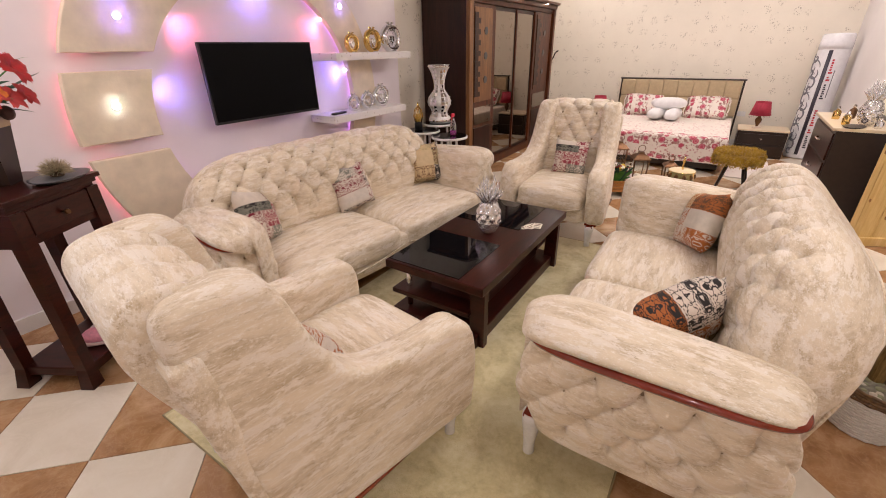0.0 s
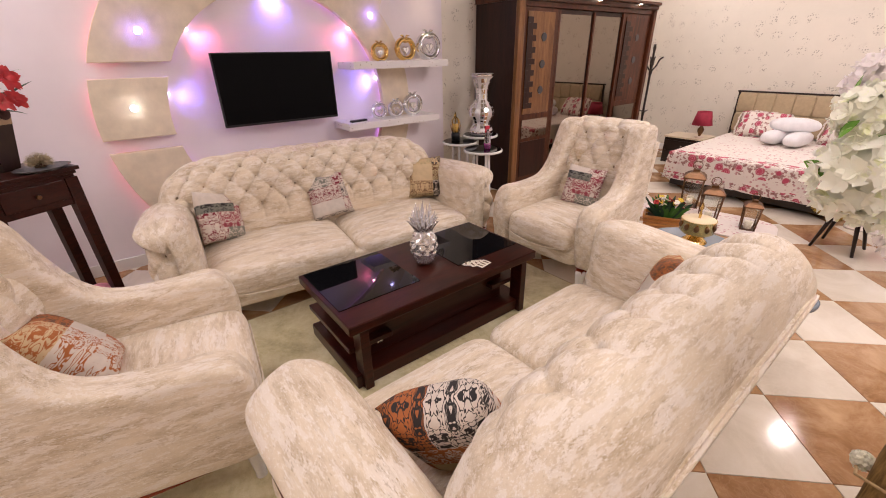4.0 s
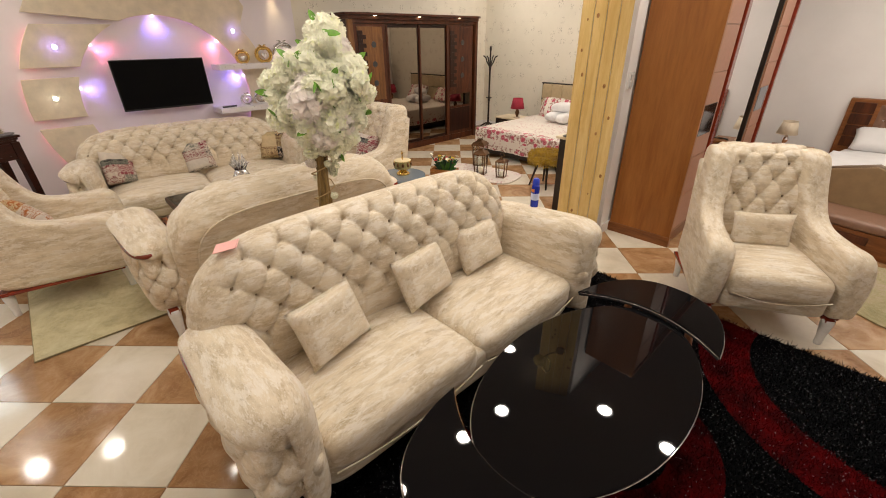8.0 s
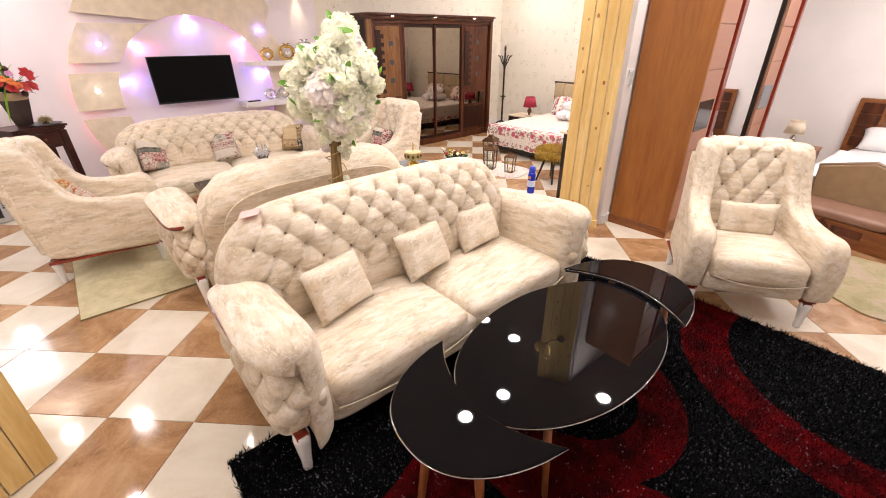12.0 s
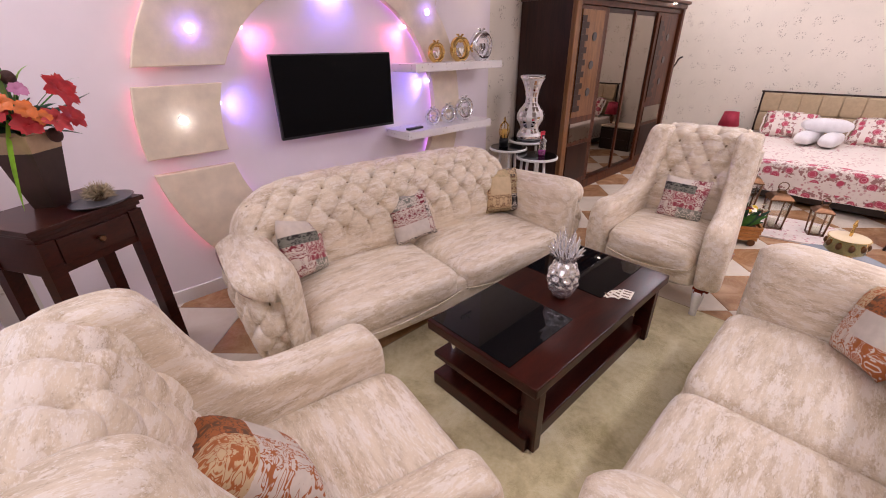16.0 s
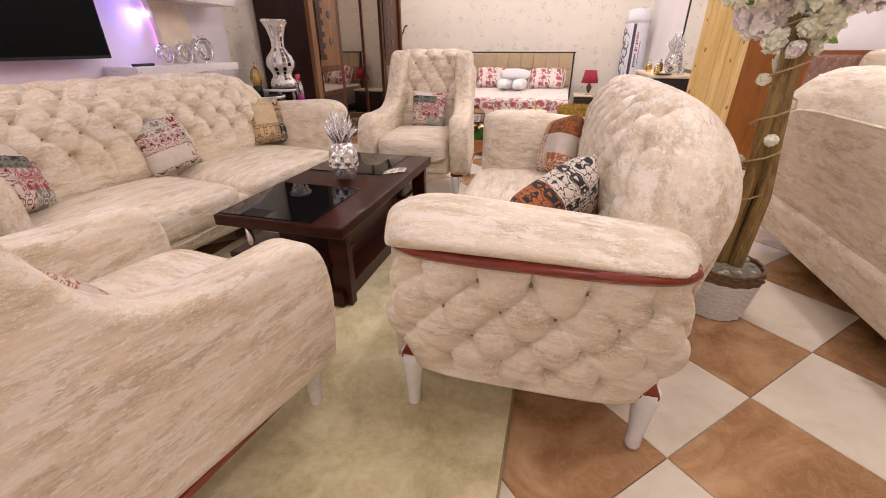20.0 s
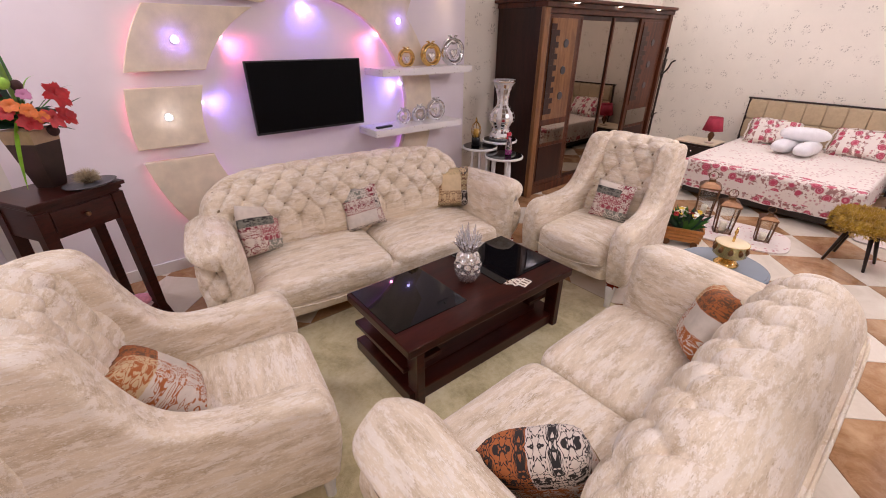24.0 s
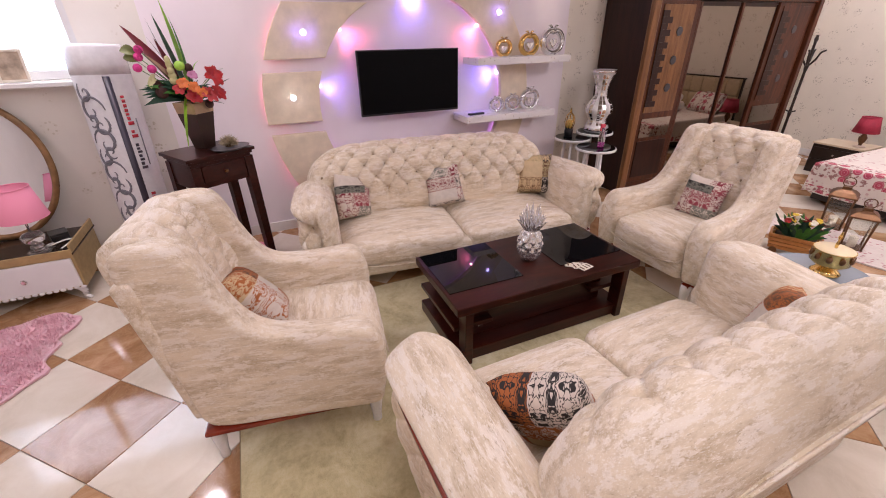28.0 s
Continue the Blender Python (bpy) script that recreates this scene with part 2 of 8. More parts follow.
FAB_X = fabric("upholstery_lengthwise", (1.05, 3.8, 3.8))
FAB_Y = fabric("upholstery_crosswise", (3.8, 1.05, 3.8))
MAHOG = wood("dark_mahogany", (0.012, 0.002, 0.0015), (0.048, 0.008, 0.004), (2, 0.4, 6), 0.28, 0.1)
REDWOOD = plain("red_lacquered_wood", (0.21, 0.022, 0.008), 0.25, 0, 0.2, 20, 0.04, 0.5)
WARDWOOD = wood("walnut_wardrobe", (0.036, 0.010, 0.005), (0.115, 0.034, 0.012), (3, 3, 0.35), 0.38, 0.1)
WARDSIDE = wood("deep_brown_panel", (0.013, 0.004, 0.0025), (0.036, 0.010, 0.005), (3, 3, 0.35), 0.38, 0.1)
WARDGOLD = wood("golden_walnut", (0.12, 0.05, 0.016), (0.26, 0.12, 0.04), (4, 4, 0.35), 0.3, 0.3)
CHERRY = wood("cherry_panel", (0.20, 0.066, 0.014), (0.33, 0.125, 0.03), (2.5, 2.5, 0.3), 0.3, 0.25)
CHERRY_H = wood("cherry_rail", (0.15, 0.05, 0.014), (0.29, 0.11, 0.035), (0.4, 2.5, 3), 0.32, 0.25)
PINE = wood("varnished_pine", (0.62, 0.40, 0.13), (0.80, 0.60, 0.27), (5, 5, 0.5), 0.38, 0.2, 3.0)
KNOT = plain("pine_knot", (0.30, 0.13, 0.03), 0.5, 0, 0.3, 90, 0.1)
DARKLEG = plain("dark_stained_wood", (0.022, 0.012, 0.008), 0.35, 0, 0.2, 30)
TEAKLEG = wood("reddish_wood_leg", (0.20, 0.06, 0.02), (0.36, 0.125, 0.04), (6, 6, 0.5), 0.35, 0.3)
BLACKGLASS = plain("black_glass", (0.004, 0.004, 0.005), 0.02, 0, 0.0, 5, 0)
BLACK = plain("black_plastic", (0.012, 0.012, 0.013), 0.35, 0, 0.1, 40)
SCREEN = plain("tv_screen", (0.002, 0.002, 0.0025), 0.45, 0, 0.05, 3, 0)
BLACKGLASS.node_tree.nodes["Principled BSDF"].inputs["Specular IOR Level"].default_value = 0.34
SCREEN.node_tree.nodes["Principled BSDF"].inputs["Specular IOR Level"].default_value = 0.08
WHITEPAINT = plain("white_paint", (0.80, 0.78, 0.76), 0.55, 0, 0.03, 4, 0.06)
WALLLILAC = plain("lilac_white_paint", (0.88, 0.815, 0.865), 0.65, 0, 0.035, 2.2, 0.12)
WALLWHITE = plain("white_wall_paint", (0.82, 0.79, 0.78), 0.65, 0, 0.035, 2.2, 0.12)
# unseen ceiling: dark colour stands in for weak bounce and a dim reflection
CEILDARKENED = plain("darkened_ceiling_plaster", (0.32, 0.28, 0.24), 0.8, 0, 0.02, 3, 0.05)
WHITELACQ = plain("white_lacquer", (0.80, 0.80, 0.80), 0.22, 0, 0.02, 6, 0.02, 0.3)
CREAMTOP = plain("cream_laminate", (0.72, 0.60, 0.42), 0.3, 0, 0.05, 10)
STONE = plain("cream_stone_panel", (0.78, 0.68, 0.53), 0.75, 0, 0.10, 9, 0.35)
CHROME = plain("chrome", (0.86, 0.86, 0.88), 0.10, 1.0, 0.04, 60, 0.0)
SILVERPAINT = plain("silver_paint", (0.86, 0.86, 0.88), 0.2, 0.85, 0.12, 60, 0.05)
SILVER = plain("silver_glaze", (0.80, 0.81, 0.84), 0.18, 1.0, 0.15, 40, 0.05)
GOLD = plain("polished_gold", (0.83, 0.58, 0.20), 0.15, 1.0, 0.1, 40, 0.03)
BRONZE = plain("bronze_metal", (0.17, 0.09, 0.045), 0.38, 0.9, 0.15, 40, 0.05)
BRONZEMIRROR = plain("bronze_mirror_glass", (0.26, 0.22, 0.18), 0.015, 1.0, 0.0, 5, 0)
MIRROR = plain("mirror_glass", (0.88, 0.88, 0.88), 0.01, 1.0, 0.0, 5, 0)
PLASTICWRAP = plain("white_plastic_wrap", (0.78, 0.77, 0.76), 0.25, 0, 0.06, 60, 0.4)
SILVERPOLY = plain("crumpled_clear_wrap", (0.76, 0.76, 0.79), 0.2, 0.0, 0.06, 25, 0.6)
TILE_LIGHT = tile_mat("cream_marble_tile", (0.58, 0.51, 0.40), (0.68, 0.61, 0.50), (0.75, 0.69, 0.59), 3.0)
TILE_DARK = tile_mat("brown_marble_tile", (0.22, 0.11, 0.048), (0.38, 0.21, 0.10), (0.56, 0.37, 0.21), 4.0)
GROUT = plain("grout", (0.40, 0.33, 0.25), 0.8, 0, 0.1, 40)
PAPER_CREAM = wallpaper("floral_wallpaper", (0.86, 0.80, 0.69), (0.40, 0.35, 0.28))
PAPER_GREY = wallpaper("embossed_grey_wallpaper", (0.82, 0.79, 0.73), (0.52, 0.47, 0.36), size=5.0)

# ---------------------------------------------------------------- mesh helpers
def mesh_from(verts, faces, name, smooth=True):
    me = bpy.data.meshes.new(name)
    me.from_pydata([tuple(v) for v in verts], [], faces)
    me.update()
    if smooth:
        me.shade_smooth()
    return me


def part(name, bm, material, parent=None, label=""):
    """Links a bmesh (or a ready mesh) as one object under a thing or a part."""
    if isinstance(bm, bmesh.types.BMesh):
        me = bpy.data.meshes.new(name)
        bm.to_mesh(me)
        bm.free()
    else:
        me = bm
    if not me.materials:
        me.materials.append(material)
    ob = new(name, me)
    if parent is not None:
        ob.parent = parent
    if label:
        ob["label"] = label
    return ob


def thing(name, m, label, category, group="", kind=""):
    ob = new(name)
    ob.empty_display_size = 0.1
    ob.matrix_basis = m
    return tagged(ob, label, category, group, kind)


def box(sx, sy, sz, x=0, y=0, z=0, bevel=0.0, seg=2, rz=0.0, rx=0.0, ry=0.0):
    """A box centred on x, y with its underside at z."""
    bm = bmesh.new()
    bmesh.ops.create_cube(bm, size=1.0)
    bmesh.ops.scale(bm, vec=(sx, sy, sz), verts=bm.verts)
    if bevel:
        bmesh.ops.bevel(bm, geom=bm.edges[:], offset=min(bevel, 0.49 * min(sx, sy, sz)), segments=seg, profile=0.6, affect="EDGES")
        for f in bm.faces:
            f.smooth = seg > 2
    bmesh.ops.transform(bm, matrix=pose(x, y, z + sz / 2, rx, ry, rz), verts=bm.verts)
    return bm


def join(*bms):
    out = bmesh.new()
    for b in bms:
        me = bpy.data.meshes.new("join")
        b.to_mesh(me)
        b.free()
        out.from_mesh(me)
        bpy.data.meshes.remove(me)
    return out


def moved(bm, m):
    bmesh.ops.transform(bm, matrix=m, verts=bm.verts)
    return bm


def lathe(profile, seg=24, x=0, y=0, z=0, squash=1.0, caps=True):
    """A turned shape from (radius, height) pairs."""
    verts, faces = [], []
    for r, h in profile:
        for k in range(seg):
            a = 2 * math.pi * k / seg
            verts.append((x + r * math.cos(a), y + squash * r * math.sin(a), z + h))
    n = len(profile)
    for i in range(n - 1):
        for k in range(seg):
            k2 = (k + 1) % seg
            faces.append((i * seg + k, i * seg + k2, (i + 1) * seg + k2, (i + 1) * seg + k))
    if caps:
        faces.append(tuple(range(seg - 1, -1, -1)))
        faces.append(tuple(range((n - 1) * seg, n * seg)))
    bm = bmesh.new()
    bv = [bm.verts.new(v) for v in verts]
    for f in faces:
        fc = bm.faces.new([bv[i] for i in f])
        fc.smooth = len(f) == 4
    return bm


def tube(points, radius, seg=8, closed=False, taper=None):
    pts = [Vector(p) for p in points]
    n = len(pts)
    bm = bmesh.new()
    rings = []
    for i, p in enumerate(pts):
        a = pts[i - 1] if (i or closed) else p
        b = pts[(i + 1) % n] if (i < n - 1 or closed) else p
        d = (b - a).normalized() if (b - a).length > 1e-9 else Vector((0, 0, 1))
        u = d.cross(Vector((0.13, 0.31, 0.94)))
        if u.length < 1e-3:
            u = d.cross(Vector((1, 0, 0)))
        u.normalize()
        w = d.cross(u)
        r = radius * (taper(i / max(1, n - 1)) if taper else 1)
        rings.append([bm.verts.new(p + r * (math.cos(2 * math.pi * k / seg) * u + math.sin(2 * math.pi * k / seg) * w)) for k in range(seg)])
    for i in range(n if closed else n - 1):
        a, b = rings[i], rings[(i + 1) % n]
        for k in range(seg):
            f = bm.faces.new((a[k], a[(k + 1) % seg], b[(k + 1) % seg], b[k]))
            f.smooth = True
    if not closed:
        bm.faces.new(rings[0][::-1])
        bm.faces.new(rings[-1])
    bmesh.ops.recalc_face_normals(bm, faces=bm.faces)
    return bm


def smooth_loop(points, count, closed=True):
    """Points on a smooth curve through the given ones, evenly by parameter."""
    p = np.array(points, float)
    n = len(p)
    out = []
    for i in range(count):
        t = i / count * n if closed else i / (count - 1) * (n - 1)
        k = int(t)
        f = t - k
        if not closed and k >= n - 1:
            k, f = n - 2, 1.0
        g = (lambda j: p[j % n]) if closed else (lambda j: p[min(max(j, 0), n - 1)])
        a, b, c, d = g(k - 1), g(k), g(k + 1), g(k + 2)
        out.append(0.5 * (2 * b + (c - a) * f + (2 * a - 5 * b + 4 * c - d) * f * f + (3 * b - a - 3 * c + d) * f ** 3))
    return np.array(out)


def grid_mesh(P, name, wrap_u=False, wrap_v=False, caps=False):
    """A smooth mesh over a grid of points P[u][v]."""
    nu, nv = P.shape[:2]
    faces = []
    for i in range(nu if wrap_u else nu - 1):
        for j in range(nv if wrap_v else nv - 1):
            a, b = (i + 1) % nu, (j + 1) % nv
            faces.append((i * nv + j, a * nv + j, a * nv + b, i * nv + b))
    if caps and wrap_v:
        faces.append(tuple(range(nv - 1, -1, -1)))
        faces.append(tuple((nu - 1) * nv + k for k in range(nv)))
    me = mesh_from(P.reshape(-1, 3), faces, name)
    bm = bmesh.new()
    bm.from_mesh(me)
    bmesh.ops.recalc_face_normals(bm, faces=bm.faces)
    bm.to_mesh(me)
    bm.free()
    me.shade_smooth()
    return me


def tuft(a, b):
    """How far a studded surface stands proud (0 at the points, 1 mid-diamond)."""
    u, v = a + b, a - b
    g = np.abs(np.sin(math.pi * u)) * np.abs(np.sin(math.pi * v))
    return g ** 0.36 - 0.35 * np.exp(-g / 0.02)


def tuft_fall(x, s, col, row, k_lo, k_hi, tail=0.30):
    """How deep buttoned upholstery sinks (0 to about 1). Buttons sit at x = m / 2 * col, s = k / 2 * row with m + k even and k_lo <= k <= k_hi;
    narrow creases join them, and straight pleats run on past the outer rows for the length tail."""
    x, s = np.broadcast_arrays(np.asarray(x, float), np.asarray(s, float))
    lo, hi = k_lo * row / 2, k_hi * row / 2
    sc = np.clip(s, lo, hi)
    u, v = x / col + sc / row, x / col - sc / row
    g = math.hypot(1 / col, 1 / row)
    d = np.minimum(np.abs(u - np.round(u)), np.abs(v - np.round(v))) / g
    past = np.maximum(lo - s, s - hi)
    out = past > 0
    d = np.where(out, d * g * col, d)
    fade = np.where(out, np.clip(1 - past / tail, 0, 1), 1.0)
    mu, mv = np.round(u), np.round(v)
    bx, bs = (mu + mv) / 2 * col, (mu - mv) / 2 * row
    db = np.hypot(x - bx, s - bs)
    broad = np.where(out, 0.17, 0.18) * np.exp(-d / 0.028)
    return fade * (broad + np.where(out, 0.30, 0.17) * np.exp(-d / 0.0045)) + 0.34 * np.exp(-db / 0.040) + 0.55 * np.exp(-db / 0.013)


def soft_box(sx, sy, sz, x=0, y=0, z=0, n=14, p=4.0, q=3.0, crown=0.0):
    """A stuffed cushion: a rounded box with its underside at z."""
    U = np.linspace(-math.pi / 2, math.pi / 2, n)
    V = np.linspace(0, 2 * math.pi, 4 * n, endpoint=False)
    u, v = np.meshgrid(U, V, indexing="ij")
    e = lambda c, k: np.sign(c) * np.abs(c) ** (2.0 / k)
    cx, cy = e(np.cos(v), p), e(np.sin(v), p)
    ring, h = np.abs(np.cos(u)) ** (2.0 / q), e(np.sin(u), q)
    X, Y = sx / 2 * ring * cx, sy / 2 * ring * cy
    Z = sz / 2 * h + crown * (h > 0) * h * (1 - (X / (sx / 2)) ** 2) * (1 - (Y / (sy / 2)) ** 2)
    P = np.stack([X + x, Y + y, Z + z + sz / 2], -1)
    return grid_mesh(P, "cushion", wrap_v=True, caps=True)


def puffed(outline, thick, r, layers=5):
    """A padded panel: an outline in (y, z) with rounded rims, thick along x and centred on 0."""
    o = np.array(outline, float)
    t = np.roll(o, -1, 0) - np.roll(o, 1, 0)
    t /= np.linalg.norm(t, axis=1)[:, None] + 1e-9
    area = 0.5 * np.sum(o[:, 0] * np.roll(o[:, 1], -1) - np.roll(o[:, 0], -1) * o[:, 1])
    nrm = np.stack([-t[:, 1], t[:, 0]], 1) * (1 if area > 0 else -1)
    seq = [(-thick / 2, r)] + [(-thick / 2 + r * (1 - math.cos(math.pi / 2 * k / layers)), r * (1 - math.sin(math.pi / 2 * k / layers))) for k in range(1, layers + 1)]
    seq += [(-x, i) for x, i in seq[::-1]]
    P = []
    for x, inset in seq:
        q = o + nrm * inset
        P.append(np.stack([np.full(len(q), x), q[:, 0], q[:, 1]], 1))
    return grid_mesh(np.array(P), "padded_panel", wrap_v=True, caps=True)


def pillow_mesh(w, h, t, n=16):
    """A scatter cushion standing in the x-z plane, thick along y."""
    U = np.linspace(-1, 1, n)
    u, v = np.meshgrid(U, U, indexing="ij")
    edge = np.clip((1 - u ** 4) * (1 - v ** 4), 0, 1) ** 0.5
    pinch = 1 - 0.07 * (1 - v ** 2) * np.abs(u) ** 3, 1 - 0.07 * (1 - u ** 2) * np.abs(v) ** 3
    X, Z = w / 2 * u * pinch[0], h / 2 * v * pinch[1]
    front = np.stack([X, -t / 2 * edge, Z + h / 2], -1)
    back = np.stack([X, t / 2 * edge, Z + h / 2], -1)
    verts = np.concatenate([front.reshape(-1, 3), back.reshape(-1, 3)])
    faces = []
    for k, flip in ((0, 1), (n * n, 0)):
        for i in range(n - 1):
            for j in range(n - 1):
                q = (k + i * n + j, k + (i + 1) * n + j, k + (i + 1) * n + j + 1, k + i * n + j + 1)
                faces.append(q if flip else q[::-1])
    me = mesh_from(verts, faces, "pillow")
    bm = bmesh.new()
    bm.from_mesh(me)
    bmesh.ops.remove_doubles(bm, verts=bm.verts, dist=1e-5)
    bmesh.ops.recalc_face_normals(bm, faces=bm.faces)
    bm.to_mesh(me)
    bm.free()
    me.shade_smooth()
    return me


def flat_shape(outline, thick, bevel=0.0, seg=2):
    """A plate with the given outline in x-y, its underside at z = 0."""
    bm = bmesh.new()
    f = bm.faces.new([bm.verts.new((x, y, 0)) for x, y in outline])
    f.normal_update()
    if f.normal.z < 0:
        f.normal_flip()
    g = bmesh.ops.extrude_face_region(bm, geom=[f])
    bmesh.ops.translate(bm, vec=(0, 0, thick), verts=[e for e in g["geom"] if isinstance(e, bmesh.types.BMVert)])
    bmesh.ops.recalc_face_normals(bm, faces=bm.faces)
    if bevel:
        rim = [e for e in bm.edges if abs(e.verts[0].co.z - e.verts[1].co.z) < 1e-6]
        bmesh.ops.bevel(bm, geom=rim, offset=bevel, segments=seg, profile=0.6, affect="EDGES")
    return bm


BUTTON = lathe([(0.002, -0.006), (0.011, -0.004), (0.0135, 0.0), (0.010, 0.004), (0.002, 0.006)], 10)
_me = bpy.data.meshes.new("button")
BUTTON.to_mesh(_me)
BUTTON.free()
BUTTON = _me
BUTTON.materials.append(plain("button_cloth", (0.26, 0.195, 0.12), 0.7, 0, 0.15, 80))


def buttons(places, parent):
    for p, nrm in places:
        b = new("button", BUTTON)
        b.parent = parent
        b.matrix_basis = Matrix.Translation(p) @ Vector(nrm).to_track_quat("Z", "Y").to_matrix().to_4x4()


def tufted_bolster(half, profile, front, cap, col, row, depth, step=0.0075, centre=(0.24, 0.6), droop=0.0, shift=0.0, edge=0.10, tail=0.30):
    """A stuffed back: a closed profile in (y, z) swept along x, narrowing to round ends, buttoned over the part `front` of the profile's length, no nearer to its ends than `edge`.
    Returns the mesh and the buttons' places."""
    loop = smooth_loop(profile, 400)
    s0 = np.concatenate([[0], np.cumsum(np.linalg.norm(np.roll(loop, -1, 0) - loop, axis=1))])
    f0, f1 = front
    near, far = np.arange(0, f1 + 0.30, step), np.arange(f1 + 0.30, s0[-1] - 0.01, 0.03)
    s = np.concatenate([near, far])
    shut = np.vstack([loop, loop[:1]])
    prof = np.stack([np.interp(s, s0, shut[:, 0]), np.interp(s, s0, shut[:, 1])], 1)
    nv, nu = len(s), int(2 * half / step)
    X = np.linspace(-half, half, nu)
    t = np.roll(prof, -1, 0) - np.roll(prof, 1, 0)
    t /= np.linalg.norm(t, axis=1)[:, None]
    area = 0.5 * np.sum(prof[:, 0] * np.roll(prof[:, 1], -1) - np.roll(prof[:, 0], -1) * prof[:, 1])
    nrm = np.stack([t[:, 1], -t[:, 0]], 1) * (1 if area > 0 else -1)
    k_hi = int((f1 - f0) / (row / 2) + 1e-6) - 1
    P, hits = np.zeros((nu, nv, 3)), []
    c = np.array(centre)
    for i, x in enumerate(X):
        e = max(0.0, (abs(x) - (half - cap)) / cap)
        k = max(0.03, (1 - min(1, e) ** 2.4)) ** (1 / 2.4)
        gate = float(np.clip((half - abs(x) - edge) / edge, 0, 1))
        q = prof - nrm * (tuft_fall(x, s - f0, col, row, 1, k_hi, tail) * depth * gate)[:, None]
        q = c + (q - c) * (0.25 + 0.75 * k)
        q[:, 1] -= droop * (abs(x) / half) ** 4
        P[i] = np.stack([np.full(nv, x + shift), q[:, 0], q[:, 1]], 1)
    me = grid_mesh(P, "backrest", wrap_v=True, caps=True)
    a = -math.floor(half / (col / 2))
    while a * col / 2 < half:
        x = a * col / 2
        for b in range(1, k_hi + 1):
            if (a + b) % 2 == 0 and abs(x) < half - 1.5 * edge:
                j = int(np.argmin(np.abs(s - (f0 + b * row / 2))))
                i = int(np.argmin(np.abs(X - x)))
                hits.append((Vector(P[i, j]) + Vector((0, *nrm[j])) * 0.004, (0, *nrm[j])))
        a += 1
    return me, hits

# ---------------------------------------------------------------- the room
XW, XE, YS, YN1, YN2 = WALL_X, 6.2, -3.2, 7.95, 8.25
PART_X0, PART_X1, PART_Y = 1.16, 1.36, 4.45


def setting(name, bm, material, label, category):
    return tagged(part(name, bm, material), label, category, "", "structure")


WIN_Y0, WIN_Y1, WIN_Z0, WIN_Z1 = -1.95, -0.22, 1.38, 2.35
# west wall with the window's opening
setting("wall_west", join(
    box(0.2, 0.1 - YS - (0.1 - WIN_Y0), CEIL, XW - 0.1, (YS + WIN_Y0) / 2, 0),
    box(0.2, WIN_Y1 - WIN_Y0, WIN_Z0, XW - 0.1, (WIN_Y0 + WIN_Y1) / 2, 0),
    box(0.2, WIN_Y1 - WIN_Y0, CEIL - WIN_Z1, XW - 0.1, (WIN_Y0 + WIN_Y1) / 2, WIN_Z1),
    box(0.2, 0.18 - WIN_Y1, CEIL, XW - 0.1, (WIN_Y1 + 0.18) / 2, 0)), PAPER_GREY, "grey embossed wallpapered wall with a window", "wall")
setting("wall_television", box(0.2, 3.9 - 0.18, CEIL, XW - 0.1, (3.9 + 0.18) / 2, 0), WALLLILAC, "white painted wall behind the television", "wall")
setting("wall_bedroom_west", box(0.2, YN1 + 0.2 - 3.9, CEIL, XW - 0.1, (YN1 + 0.2 + 3.9) / 2, 0), PAPER_CREAM, "cream wallpapered wall with small flower sprigs", "wall")
setting("wall_north", box(PART_X0 - XW, 0.2, CEIL, (PART_X0 + XW) / 2, YN1 + 0.1, 0), PAPER_CREAM, "cream wallpapered wall with small flower sprigs", "wall")
setting("partition_wall", box(PART_X1 - PART_X0, YN2 + 0.2 - PART_Y, CEIL, (PART_X0 + PART_X1) / 2, (YN2 + 0.2 + PART_Y) / 2, 0), WALLWHITE, "white partition wall between the two bedrooms", "wall")
setting("wall_north_east", box(XE - PART_X1, 0.2, CEIL, (XE + PART_X1) / 2, YN2 + 0.1, 0), WALLWHITE, "plain white wall behind the second bed", "wall")
setting("wall_east", box(0.2, YN2 - YS, CEIL, XE + 0.1, (YN2 + YS) / 2, 0), WALLWHITE, "plain white wall", "wall")
setting("wall_south", box(XE - XW, 0.2, CEIL, (XE + XW) / 2, YS - 0.1, 0), WALLWHITE, "plain white wall", "wall")
# ceiling out of view, its dimness put into the colour
setting("ceiling", box(XE - XW + 0.4, YN2 - YS + 0.4, 0.15, (XE + XW) / 2, (YN2 + YS) / 2, CEIL), CEILDARKENED, "unseen plaster ceiling, coloured dark to cut its bounce, with recessed lamps", "ceiling")
setting("baseboard", join(
    box(0.015, 3.72 + 3.3, 0.09, XW + 0.0075, (YS + 3.9) / 2, 0), box(0.015, 4.05, 0.09, XW + 0.0075, 5.93, 0),
    box(PART_X0 - XW - 0.03, 0.015, 0.09, (PART_X0 + XW) / 2, YN1 - 0.0075, 0),
    box(XE - PART_X1 - 0.03, 0.015, 0.09, (XE + PART_X1) / 2, YN2 - 0.0075, 0),
    box(0.015, 3.78, 0.09, PART_X1 + 0.0075, 6.36, 0)), WHITEPAINT, "low white skirting board", "baseboard")

